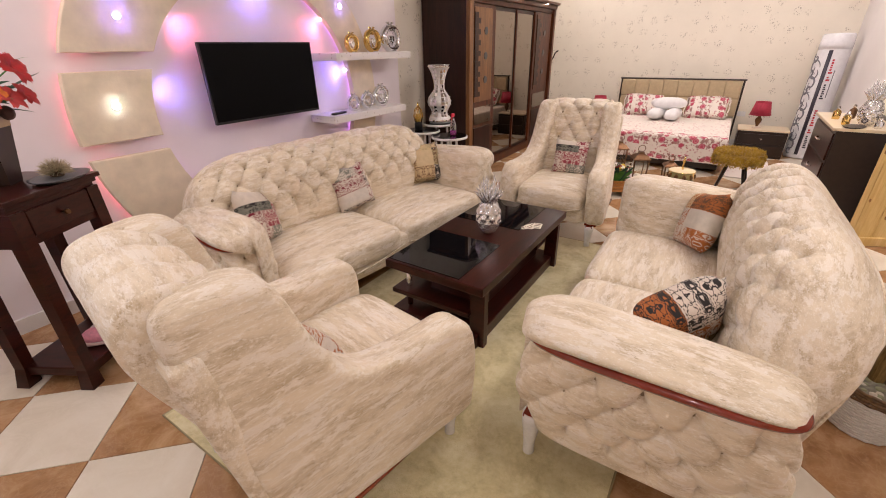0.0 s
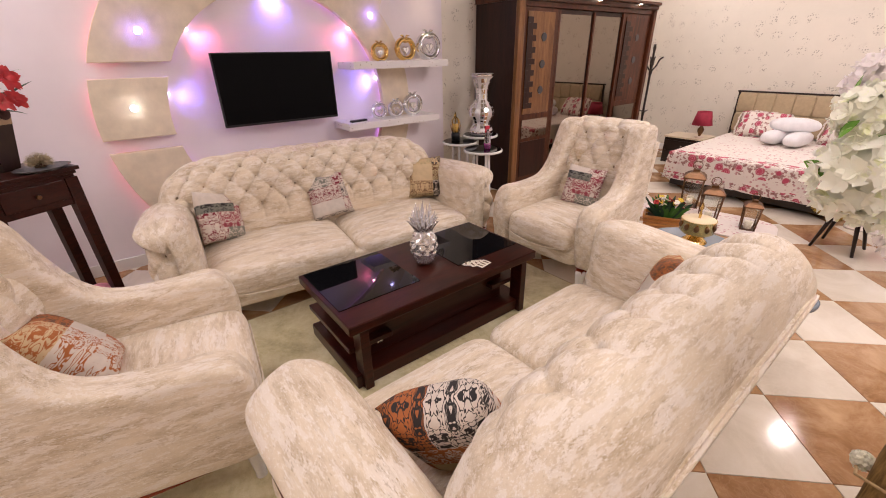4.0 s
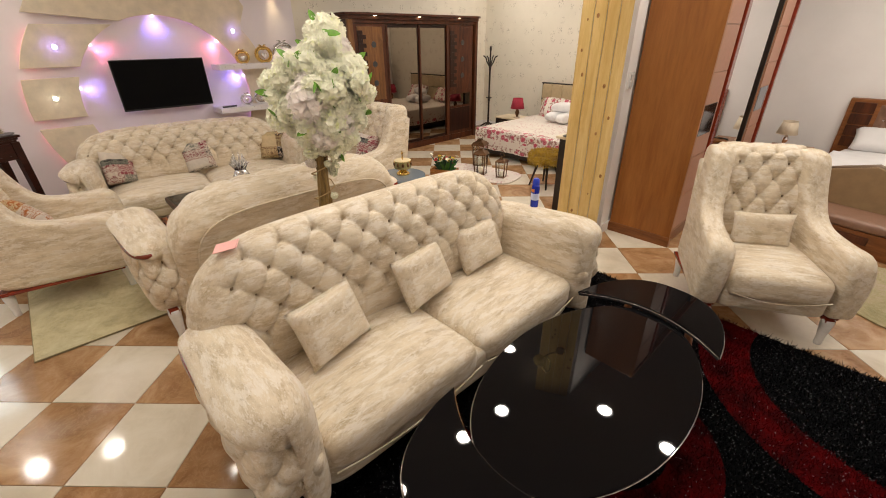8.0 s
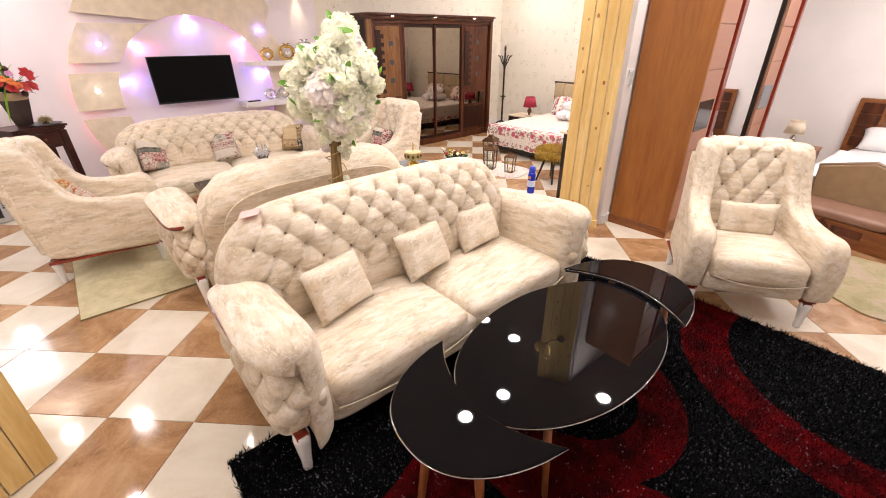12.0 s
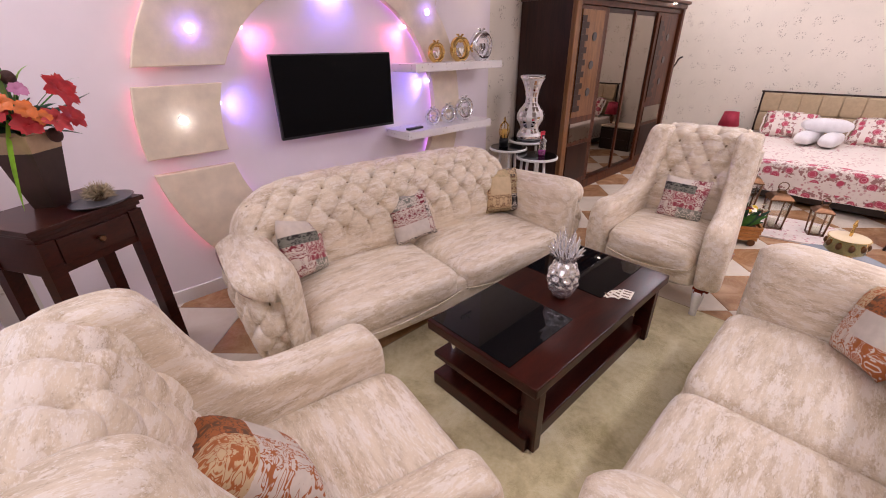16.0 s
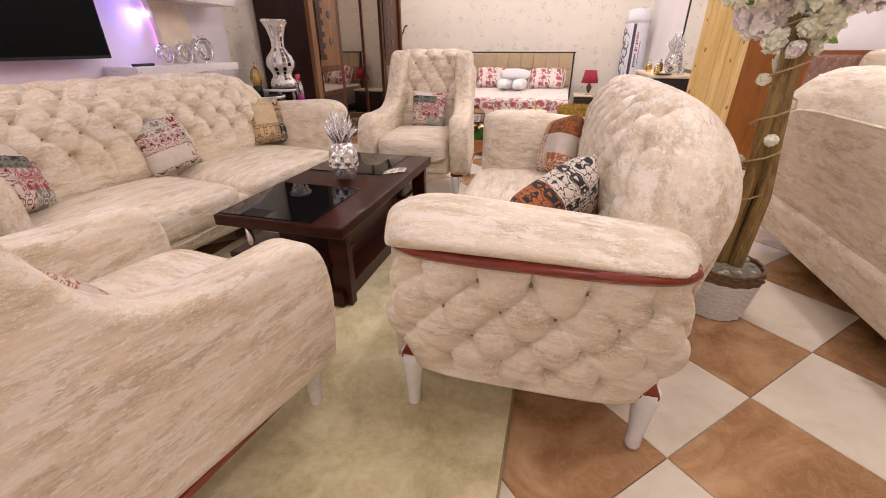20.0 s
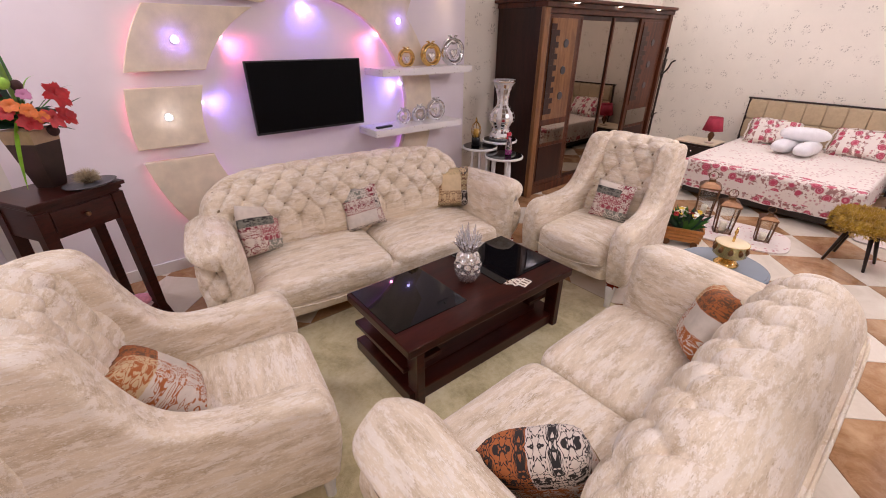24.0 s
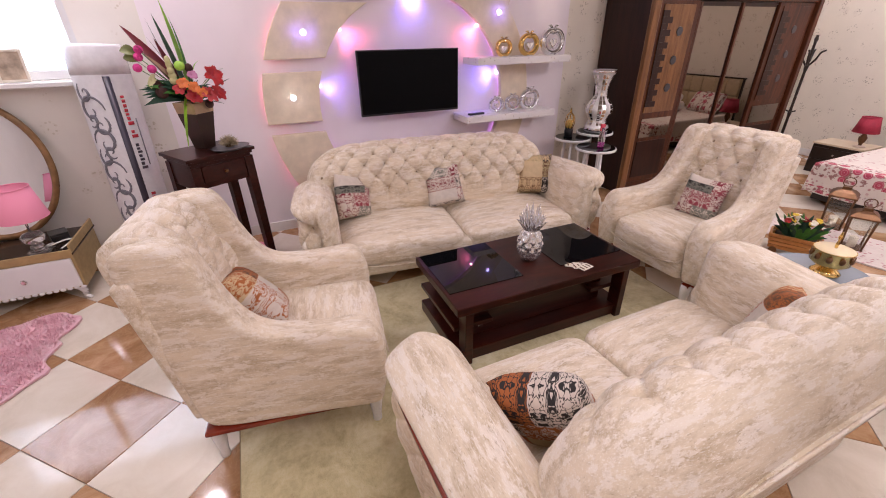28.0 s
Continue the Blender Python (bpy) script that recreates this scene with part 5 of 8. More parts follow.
part("body", square_taper([(0.044, 0.0), (0.047, 0.01), (0.076, 0.235), (0.077, 0.237)]), plain("dark_brown_ceramic", (0.035, 0.02, 0.014), 0.3, 0, 0.2, 15), vz)
part("rim_band", square_taper([(0.0768, 0.237), (0.085, 0.305), (0.078, 0.307), (0.074, 0.27)]), plain("tan_glaze", (0.42, 0.30, 0.18), 0.35, 0, 0.15, 20), vz)
pl = thing("slate_plate", MC @ pose(0.10, -0.13, CT_H + 0.001, 0, 0, 10), "oval grey slate dish on the console table", "plate")
part("dish", lathe([(0.10, 0), (0.13, 0.012), (0.135, 0.016), (0.12, 0.014)], 30, squash=0.75), plain("grey_slate", (0.09, 0.09, 0.10), 0.4, 0, 0.2, 20, 0.2), pl)


def tuftball(seed, n, r, length, width):
    """A ball of loose fibres as thin blades."""
    rr = random.Random(seed)
    vs, fs = [], []
    for _ in range(n):
        d = Vector((rr.gauss(0, 1), rr.gauss(0, 1), abs(rr.gauss(0, 0.8)))).normalized()
        sd = d.cross(Vector((rr.gauss(0, 1), rr.gauss(0, 1), rr.gauss(0, 1)))).normalized()
        a, b = d * r, d * (r + length * rr.uniform(0.5, 1)) + sd * length * 0.2
        k = len(vs)
        vs += [a - sd * width, a + sd * width, b]
        fs.append((k, k + 1, k + 2))
    return mesh_from(vs, fs, "fibres", False)


_fb = tagged(part("feather_ball", tuftball(4, 700, 0.025, 0.05, 0.003), plain("feather", (0.50, 0.42, 0.28), 0.9, 0, 0.4, 60)), "fluffy beige feather ornament in the slate dish", "ornament")
_fb.matrix_basis = MC @ pose(0.10, -0.12, CT_H + 0.03)
part("core", soft_box(0.06, 0.06, 0.05, 0, 0, -0.025, p=2, q=2), plain("dark_seed", (0.10, 0.06, 0.03), 0.8), _fb)


def blade(base, tip, bend, width, n=8):
    """A long leaf from base to tip, bowed sideways and folded a little."""
    a, c = Vector(base), Vector(tip)
    b = (a + c) / 2 + Vector(bend)
    d = (c - a).normalized()
    side = d.cross(Vector((0.3, 1, 0.2))).normalized()
    vs, fs = [], []
    for i in range(n + 1):
        t = i / n
        p = (1 - t) ** 2 * a + 2 * t * (1 - t) * b + t * t * c
        w = width * (math.sin(math.pi * min(1, 0.12 + 0.88 * t)) ** 0.8 + 0.02)
        nrm = side.cross(d) * w * 0.35
        vs += [p - side * w + nrm, p, p + side * w + nrm]
        if i:
            k = 3 * i
            fs += [(k - 3, k - 2, k + 1, k), (k - 2, k - 1, k + 2, k + 1)]
    return mesh_from(vs, fs, "blade")


def flower_head(seed, petals, r, cup, width, layers=2):
    """Curved petals round a centre, opening upwards."""
    rr = random.Random(seed)
    vs, fs = [], []
    for ly in range(layers):
        for k in range(petals):
            a = 2 * math.pi * (k + 0.5 * ly) / petals + rr.uniform(-0.15, 0.15)
            rad, up = Vector((math.cos(a), math.sin(a), 0)), Vector((0, 0, 1))
            tan = Vector((-math.sin(a), math.cos(a), 0))
            R = r * (1 - 0.28 * ly) * rr.uniform(0.85, 1.1)
            b = len(vs)
            for i in range(5):
                t = i / 4
                ph = cup * (1 - 0.5 * ly * 0.3) * t
                p = rad * R * math.sin(min(1.5, 0.25 + ph)) * t + up * R * (0.15 + math.cos(ph) * t * (0.65 + 0.3 * ly))
                w = width * R * math.sin(math.pi * (0.12 + 0.80 * t)) + 0.001
                ruffle = up * rr.uniform(-0.06, 0.06) * R
                vs += [p - tan * w + rad * 0.12 * R * t + ruffle, p, p + tan * w + rad * 0.12 * R * t - ruffle]
            for i in range(4):
                q = b + 3 * i
                fs += [(q, q + 1, q + 4, q + 3), (q + 1, q + 2, q + 5, q + 4)]
    return mesh_from(vs, fs, "flower")


PETAL_RED = plain("red_petal", (0.42, 0.018, 0.02), 0.5, 0, 0.3, 30)
PETAL_ORANGE = plain("orange_petal", (0.62, 0.16, 0.025), 0.5, 0, 0.25, 30)
PETAL_CORAL = plain("coral_petal", (0.50, 0.06, 0.06), 0.5, 0, 0.25, 30)
LEAFGREEN = plain("leaf_green", (0.06, 0.20, 0.03), 0.5, 0, 0.35, 25)
LEAFLIME = plain("lime_ribbon", (0.30, 0.62, 0.04), 0.4, 0, 0.2, 25)
LEAFDARK = plain("dark_fern", (0.02, 0.07, 0.04), 0.55, 0, 0.3, 40)
LEAFRED = plain("burgundy_leaf", (0.17, 0.012, 0.022), 0.4, 0, 0.3, 20)
PINKBALL = plain("pink_pompom", (0.72, 0.06, 0.30), 0.8, 0, 0.2, 120, 0.8)
bq = thing("bouquet", MC @ pose(0.02, 0.06, CT_H + 0.295, 0, 0, -120), "mixed bouquet of red, orange and pink artificial flowers in the vase", "bouquet")
CREAMP, LIMEP = plain("cream_petal", (0.55, 0.52, 0.26), 0.6), plain("lime_petal", (0.34, 0.62, 0.07), 0.6, 0, 0.2, 60, 0.5)
MAUVE, CONE, OLIVE = plain("mauve_petal", (0.5, 0.2, 0.35), 0.6), plain("brown_cone", (0.06, 0.022, 0.018), 0.7, 0, 0.3, 60, 0.8), plain("olive_leaf", (0.17, 0.20, 0.06), 0.5, 0, 0.2, 30)
# local x runs along the wall's normal, y along the wall
for tip, bend, w, mt, nm in (((0.05, -0.26, 0.46), (0, -0.02, 0.03), 0.062, LEAFRED, "leaf"), ((0.04, -0.11, 0.39), (0, -0.03, 0), 0.045, LEAFRED, "leaf"), ((0.0, -0.09, 0.52), (0, -0.01, 0), 0.036, LEAFDARK, "leaf"),
                             ((0.04, -0.03, 0.60), (0, 0.01, 0), 0.034, LEAFLIME, "leaf"), ((0.03, 0.00, 0.50), (0, 0.03, 0), 0.018, LEAFGREEN, "leaf"), ((0.05, 0.11, 0.26), (0, -0.03, 0.12), 0.014, LEAFLIME, "leaf"), ((0.05, 0.25, 0.21), (0, 0.0, 0.10), 0.004, LEAFGREEN, "leaf"),
                             ((0.0, -0.13, 0.50), (0, -0.02, 0), 0.005, LEAFDARK, "leaf"), ((0.02, -0.15, 0.40), (0, 0.02, 0), 0.004, LEAFDARK, "leaf"), ((0.09, -0.18, 0.31), (0, 0.02, 0.02), 0.024, plain("tan_plume", (0.40, 0.28, 0.18), 0.9), "plume"),
                             ((0.07, 0.26, 0.15), (0, 0.0, 0.03), 0.022, LEAFDARK, "leaf"), ((0.06, 0.19, -0.01), (0, 0.0, 0.03), 0.018, LEAFDARK, "leaf"), ((0.05, -0.285, 0.32), (0, 0, 0.02), 0.004, OLIVE, "leaf")):
    part(nm, blade((0, 0, 0), tip, bend, w, 12), mt, bq)
for y, z in ((-0.27, 0.325), (-0.265, 0.285)):
    part("leaf", blade((0.05, -0.225, z - 0.01), (0.06, y - 0.03, z), (0, 0, 0.01), 0.034, 6), OLIVE, bq)
part("ribbon", blade((0.05, -0.02, 0.07), (0.13, -0.085, -0.27), (0.05, -0.01, 0.08), 0.020, 12), LEAFLIME, bq, "hanging lime green ribbon leaf")
for x, y, z in ((0.05, -0.205, 0.33), (0.06, -0.215, 0.29), (0.07, -0.235, 0.23), (0.08, -0.16, 0.222)):
    pm = part("pompom", soft_box(0.050, 0.050, 0.050, x, y, z - 0.025, n=12, p=2, q=2), PINKBALL, bq)
    part("stalk", tube([(0, 0, 0.02), (x * 0.6, y * 0.5, z * 0.55), (x, y, z)], 0.0025, 5), LEAFGREEN, pm)
part("lime_ball", soft_box(0.06, 0.06, 0.058, 0.08, -0.01, 0.205, n=12, p=2, q=2), LIMEP, bq)
for k in range(5):
    part("cactus_bud", soft_box(0.052 - 0.004 * k, 0.050 - 0.004 * k, 0.05, 0.08 + 0.003 * (-1) ** k, -0.062 + 0.004 * k - 0.02 * k / 4, 0.125 + 0.030 * k, n=8, p=2, q=2), CREAMP, bq)
for x, y, z, r in ((0.07, -0.145, 0.085, 0.038), (0.05, -0.165, 0.12, 0.03), (0.05, 0.035, 0.215, 0.024), (0.06, 0.10, -0.005, 0.026)):
    part("pine_cone", soft_box(2 * r, 2 * r, 2.3 * r, x, y, z - r, n=10, p=2, q=2), CONE, bq)
heads = [(0.09, 0.155, 0.165, 0.078, PETAL_RED), (0.10, 0.115, 0.055, 0.062, PETAL_CORAL), (0.09, 0.165, 0.06, 0.055, PETAL_RED), (0.12, -0.01, 0.135, 0.040, PETAL_ORANGE), (0.13, 0.045, 0.105, 0.040, PETAL_ORANGE), (0.13, 0.08, 0.07, 0.036, PETAL_ORANGE),
         (0.12, 0.035, 0.05, 0.058, PETAL_RED), (0.11, -0.035, 0.10, 0.045, PETAL_RED), (0.07, -0.17, 0.15, 0.05, CREAMP), (0.08, 0.045, 0.175, 0.036, MAUVE)]
for k, (x, y, z, r, mt) in enumerate(heads):
    head = part("flower_head", flower_head(k, 6, r * 0.85, 1.2, 0.36 if r > 0.06 else 0.5), mt, bq)
    head.matrix_basis = pose(x, y, z, 0, 0, 0) @ Vector((x + 0.06, y, 0.10)).to_track_quat("Z", "Y").to_matrix().to_4x4()
    part("stalk", tube([(0, 0, 0), (x * 0.5, y * 0.5, z * 0.6), (x, y, z)], 0.003, 5), LEAFGREEN, bq)
rnd = random.Random(21)
# a low collar of fern, fuller on one side
for k in range(90):
    y = rnd.uniform(-0.27, 0.05) if k % 4 else rnd.uniform(0.0, 0.17)
    tip = (rnd.uniform(-0.02, 0.13), y, rnd.uniform(-0.01, 0.10) + 0.10 * (1 - abs(y + 0.05) / 0.25))
    part("fern", blade((0, 0, 0.02), tip, (0, 0, 0.05), rnd.uniform(0.010, 0.022), 6), rnd.choice((LEAFDARK, LEAFDARK, LEAFGREEN)), bq)

# ---------------------------------------------------------------- blossom tree in its basket
def blossom(seed, n, R, pr):
    """A frilled flower head: florets of rounded, cupped petals packed over a round core."""
    rr = random.Random(seed)
    vs, fs = [], []
    for i in range(9):
        for j in range(14):
            th, ph = math.pi * (i + 0.5) / 9, 2 * math.pi * j / 14
            vs.append(Vector((math.sin(th) * math.cos(ph), math.sin(th) * math.sin(ph), math.cos(th))) * R * 0.86)
    for i in range(8):
        for j in range(14):
            fs.append((i * 14 + j, (i + 1) * 14 + j, (i + 1) * 14 + (j + 1) % 14, i * 14 + (j + 1) % 14))
    for k in range(n):
        z = 1 - 2 * (k + 0.5) / n
        a = k * 2.39996 + rr.uniform(-0.2, 0.2)
        q = math.sqrt(max(0.0, 1 - z * z))
        d = (Vector((q * math.cos(a), q * math.sin(a), z)) + Vector((rr.gauss(0, 0.12), rr.gauss(0, 0.12), rr.gauss(0, 0.12)))).normalized()
        u = d.cross(Vector((rr.gauss(0, 1), rr.gauss(0, 1), rr.gauss(0, 1)))).normalized()
        w = d.cross(u)
        c = d * R * rr.uniform(0.86, 1.04)
        cup = rr.uniform(0.05, 0.9)
        for p in range(5):
            t = 2 * math.pi * (p + rr.uniform(-0.12, 0.12)) / 5
            out, side = u * math.cos(t) + w * math.sin(t), w * math.cos(t) - u * math.sin(t)
            s = pr * rr.uniform(0.85, 1.2)
            b = len(vs)
            for j, (r, half) in enumerate(((0.05, 0.12), (0.55, 0.52), (1.0, 0.50))):
                for i in (-1, 0, 1):
                    frill = rr.uniform(-0.26, 0.26) if j == 2 else 0.0
                    vs.append(c + out * s * (r + (0.14 if j == 2 and i == 0 else 0.0) + frill * 0.6) + side * s * half * i + d * s * (cup * r * r + 0.10 * abs(i) * r + frill))
            for j in range(2):
                for i in range(2):
                    q4 = b + 3 * j + i
                    fs.append((q4, q4 + 1, q4 + 4, q4 + 3))
    return mesh_from(vs, fs, "blossom")


def petal_mat(name, base, tip, green):
    m, n, l, b = nodes(name)
    v = coords(n, l)
    f = noise_tex(n, l, v, 26, 4)
    link(l, ramp(n, l, f, [(0.33, green), (0.42, base), (0.62, base), (0.8, tip)]), b.inputs["Base Color"])
    b.inputs["Roughness"].default_value = 0.6
    tr = n.new("ShaderNodeBsdfTranslucent")
    link(l, b.inputs["Base Color"].links[0].from_socket, tr.inputs["Color"])
    mx = n.new("ShaderNodeMixShader")
    mx.inputs[0].default_value = 0.25
    link(l, b.outputs[0], mx.inputs[1])
    link(l, tr.outputs[0], mx.inputs[2])
    link(l, mx.outputs[0], n["Material Output"].inputs["Surface"])
    return m


PETAL_W = petal_mat("white_blossom", (0.99, 0.985, 0.86), (0.995, 0.985, 0.93), (0.95, 0.98, 0.66))
PETAL_P = petal_mat("pink_blossom", (0.985, 0.93, 0.91), (0.98, 0.86, 0.87), (0.97, 0.95, 0.86))
TREE_X, TREE_Y = 0.705, 1.98
tree = thing("blossom_tree", on_floor(TREE_X, TREE_Y, 0), "artificial white blossom tree with thin brown stems in a basket", "tree")
BARK = wood("brown_stem", (0.10, 0.06, 0.022), (0.34, 0.22, 0.075), (16, 16, 1.2), 0.55, 0.0)
LEAN = 0.042  # the stems lean this much per metre of height
stems = [((0.026, -0.022), (0.022, -0.014), 0.030), ((-0.026, -0.008), (-0.028, -0.012), 0.028), ((0.008, 0.034), (0.0, 0.032), 0.025)]
for k, ((ax, ay), (bx, by), r) in enumerate(stems):
    pts = smooth_loop([(ax, ay, 0.20), (ax + 0.012, ay - 0.008, 0.55), (bx * 0.5, by * 0.5, 0.95), (bx, by, 1.24), (bx * 2.0, by * 2.0, 1.42)], 18, False)
    pts = [(p[0] + 0.003 * math.sin(5 * i + k), p[1] + LEAN * (p[2] - 0.2) + 0.003 * math.cos(4 * i + 2 * k), p[2]) for i, p in enumerate(pts)]
    part("trunk" if k == 0 else "stem", tube(pts, r, 10, taper=lambda t: 1 - 0.30 * t + 0.05 * math.sin(22 * t)), BARK, tree)
CORD = plain("jute_cord", (0.42, 0.30, 0.15), 0.9, 0, 0.2, 80)
part("cord", tube([(0.062 * math.cos(0.9 * k), LEAN * (0.22 + 0.022 * k) + 0.066 * math.sin(0.9 * k), 0.42 + 0.022 * k) for k in range(34)], 0.0035, 5), CORD, tree)
rnd = random.Random(8)
BL = {}
for k in range(6):
    me = blossom(100 + k, 104, 0.078, 0.0195)
    me.materials.append(PETAL_P if k == 5 else PETAL_W)
    BL[k] = me
crown = []
CX, CY, CZ = 0.01, 0.095, 1.39
for k in range(112):
    z = 1 - 2 * (k + 0.5) / 112
    a = k * 2.39996
    q = math.sqrt(max(0, 1 - z * z))
    lump = 1.0 + 0.10 * math.sin(2 * a + 1.0) * q + 0.09 * math.sin(3 * a + 4 * z)
    s = rnd.uniform(0.66, 1.16) * lump
    slim = 1.0 - 0.16 * max(0.0, z)
    crown.append((CX + 0.235 * q * math.cos(a) * s * slim, CY + 0.235 * q * math.sin(a) * s * slim, CZ + (0.33 if z > 0 else 0.23) * z * s))
for k in range(10):
    a, q = rnd.uniform(0, 6.28), rnd.uniform(0, 0.10)
    crown.append((CX + q * math.cos(a), CY + q * math.sin(a), CZ + rnd.uniform(-0.12, 0.12)))
for k in range(9):
    a = rnd.uniform(0, 6.28)
    crown.append((0.06 * math.cos(a), LEAN + 0.06 * math.sin(a), 1.24 - 0.032 * k))
for k, (x, y, z) in enumerate(crown):
    s = 0.62 - 0.03 * (k - 122) if k > 121 else rnd.choice((0.5, 0.6, 0.7, 0.8, 0.92))
    b = new("blossom", BL[5 if rnd.random() < 0.13 else rnd.randrange(5)])
    b.parent = tree
    b.matrix_basis = pose(x, y, z, rnd.uniform(0, 360), rnd.uniform(0, 360), 0) @ Matrix.Diagonal((s * rnd.uniform(0.6, 1.25), s * rnd.uniform(0.6, 1.25), s, 1))
LEAF = blade((0, 0, 0), (0.075, 0, 0.03), (0, 0, 0.012), 0.017, 6)
LEAF.materials.append(plain("fresh_leaf", (0.16, 0.36, 0.04), 0.45, 0, 0.3, 30))
for k in range(95):
    x, y, z = crown[rnd.randrange(112)]
    d = Vector((x - CX, y - CY, z - CZ)) * 1.12 + Vector((CX, CY, CZ - 1.47))
    b = new("leaf", LEAF)
    b.parent = tree
    b.matrix_basis = pose(d.x, d.y, d.z + 1.47, rnd.uniform(-60, 60), rnd.uniform(-60, 60), rnd.uniform(0, 360))
for k in range(7):
    b = new("blossom", BL[k % 5])
    b.parent = tree
    a = rnd.uniform(0, 6.28)
    b.matrix_basis = pose(0.065 * math.cos(a), LEAN * (0.25 + 0.10 * k) + 0.065 * math.sin(a), 0.45 + 0.10 * k, 0, 0, 40 * k) @ Matrix.Scale(0.24, 4)
part("filling", lathe([(0.135, 0.19), (0.13, 0.215), (0.05, 0.235), (0.01, 0.238)], 24), plain("grey_gravel_bed", (0.20, 0.19, 0.15), 0.9, 0, 0.5, 40, 1.0), tree)
PEB = [soft_box(0.03, 0.024, 0.016, n=6, p=2.2, q=2.2) for _ in range(2)]
PEB[0].materials.append(plain("pale_pebble", (0.55, 0.50, 0.42), 0.6, 0, 0.3, 30))
PEB[1].materials.append(plain("moss_pebble", (0.24, 0.25, 0.15), 0.8, 0, 0.3, 30))
for k in range(60):
    a, q = rnd.uniform(0, 6.28), 0.125 * math.sqrt(rnd.random())
    b = new("pebble", PEB[k % 2])
    b.parent = tree
    b.matrix_basis = pose(q * math.cos(a), q * math.sin(a), 0.222 - 0.6 * q * q, 0, 0, rnd.uniform(0, 360)) @ Matrix.Scale(rnd.uniform(0.6, 1.3), 4)
bk = thing("wicker_basket", on_floor(TREE_X, TREE_Y, 0), "white woven basket with a brown rim holding the blossom tree", "basket")
WICKER = plain("white_wicker", (0.76, 0.75, 0.73), 0.6, 0, 0.08, 60, 0.2)
BROWNRIM = plain("brown_cane", (0.13, 0.07, 0.03), 0.6, 0, 0.5, 60, 0.3)
part("wall", lathe([(0.105, 0), (0.11, 0.004), (0.138, 0.18), (0.13, 0.18), (0.10, 0.01)], 30), WICKER, bk)
NST = 36
for row in range(15):
    z = 0.008 + row * 0.0122
    r0 = 0.110 + 0.028 * z / 0.18
    pts = [((r0 + 0.0045 * (1 if (k + row) % 2 else -0.2)) * math.cos(2 * math.pi * k / NST), (r0 + 0.0045 * (1 if (k + row) % 2 else -0.2)) * math.sin(2 * math.pi * k / NST), z) for k in range(NST)]
    part("weave", tube(pts, 0.0058, 5, True), WICKER, bk)
for row in range(4):
    z, r0 = 0.190 + 0.012 * row, 0.142 - 0.001 * row
    pts = [((r0 + 0.005 * (1 if (k + row) % 2 else -0.4)) * math.cos(2 * math.pi * k / NST), (r0 + 0.005 * (1 if (k + row) % 2 else -0.4)) * math.sin(2 * math.pi * k / NST), z) for k in range(NST)]
    part("rim", tube(pts, 0.0072, 5, True), BROWNRIM, bk)

# ---------------------------------------------------------------- low round tables, bowl, planter, lanterns
BLUEGREY = plain("blue_grey_mirror_top", (0.25, 0.30, 0.36), 0.10, 0.35, 0.06, 6, 0)
round_table(on_floor(-0.23, 3.33, 0), 0.235, 0.49, BLUEGREY, "round low table with a blue-grey glass top on white legs", "low round tables", WHITELACQ, 3, 0.016, False)
round_table(on_floor(0.064, 3.35, 47), 0.185, 0.40, BLUEGREY, "middle round table with a blue-grey glass top on white legs", "low round tables", WHITELACQ, 3, 0.016, False)
round_table(on_floor(0.225, 3.42, 10), 0.148, 0.335, BLUEGREY, "smallest round table with a blue-grey glass top", "low round tables", WHITELACQ, 3, 0.016, False)
gp = thing("gold_bowl", pose(-0.22, 3.34, 0.495), "ornate gold lidded bowl on the low table", "bowl")
part("foot", lathe([(0.062, 0), (0.066, 0.01), (0.05, 0.025), (0.034, 0.04), (0.03, 0.05)], 24), GOLD, gp)
part("bowl", lathe([(0.03, 0.05), (0.070, 0.058), (0.086, 0.072), (0.086, 0.138), (0.088, 0.14)], 28), GOLD, gp)
part("liner", lathe([(0.086, 0.139), (0.082, 0.143), (0.02, 0.147)], 28), plain("cream_enamel", (0.75, 0.62, 0.38), 0.3), gp)
part("finial", lathe([(0.006, 0.146), (0.008, 0.17), (0.004, 0.19), (0.010, 0.205), (0.003, 0.235)], 12), GOLD, gp)
for k in range(10):
    a = 2 * math.pi * k / 10
    part("relief", soft_box(0.03, 0.03, 0.04, 0.080 * math.cos(a), 0.080 * math.sin(a), 0.085, n=6, p=2, q=2), BRONZE, gp)
plr = thing("wooden_planter", on_floor(-0.90, 4.56, 24), "slatted wooden cart planter with red, white and yellow flowers", "planter")
ORANGEW = wood("orange_wood", (0.35, 0.14, 0.035), (0.55, 0.26, 0.08), (1, 4, 4), 0.4, 0.1)
for k in range(4):
    part("slat", box(0.30 + 0.012 * k, 0.015, 0.027, 0, -0.085, 0.045 + 0.031 * k, 0.003), ORANGEW, plr)
    part("slat", box(0.30 + 0.012 * k, 0.015, 0.027, 0, 0.085, 0.045 + 0.031 * k, 0.003), ORANGEW, plr)
    for s in (-1, 1):
        part("slat", box(0.015, 0.15, 0.027, s * (0.145 + 0.006 * k), 0, 0.045 + 0.031 * k, 0.003), ORANGEW, plr)
part("floor_board", box(0.27, 0.15, 0.10, 0, 0, 0.045), plain("soil", (0.05, 0.035, 0.02), 0.9), plr)
for sx in (-1, 1):
    for sy in (-1, 1):
        part("wheel", moved(lathe([(0.028, -0.006), (0.030, 0), (0.028, 0.006)], 18), pose(sx * 0.11, sy * 0.10, 0.030, 90, 0, 0)), BRONZE, plr)
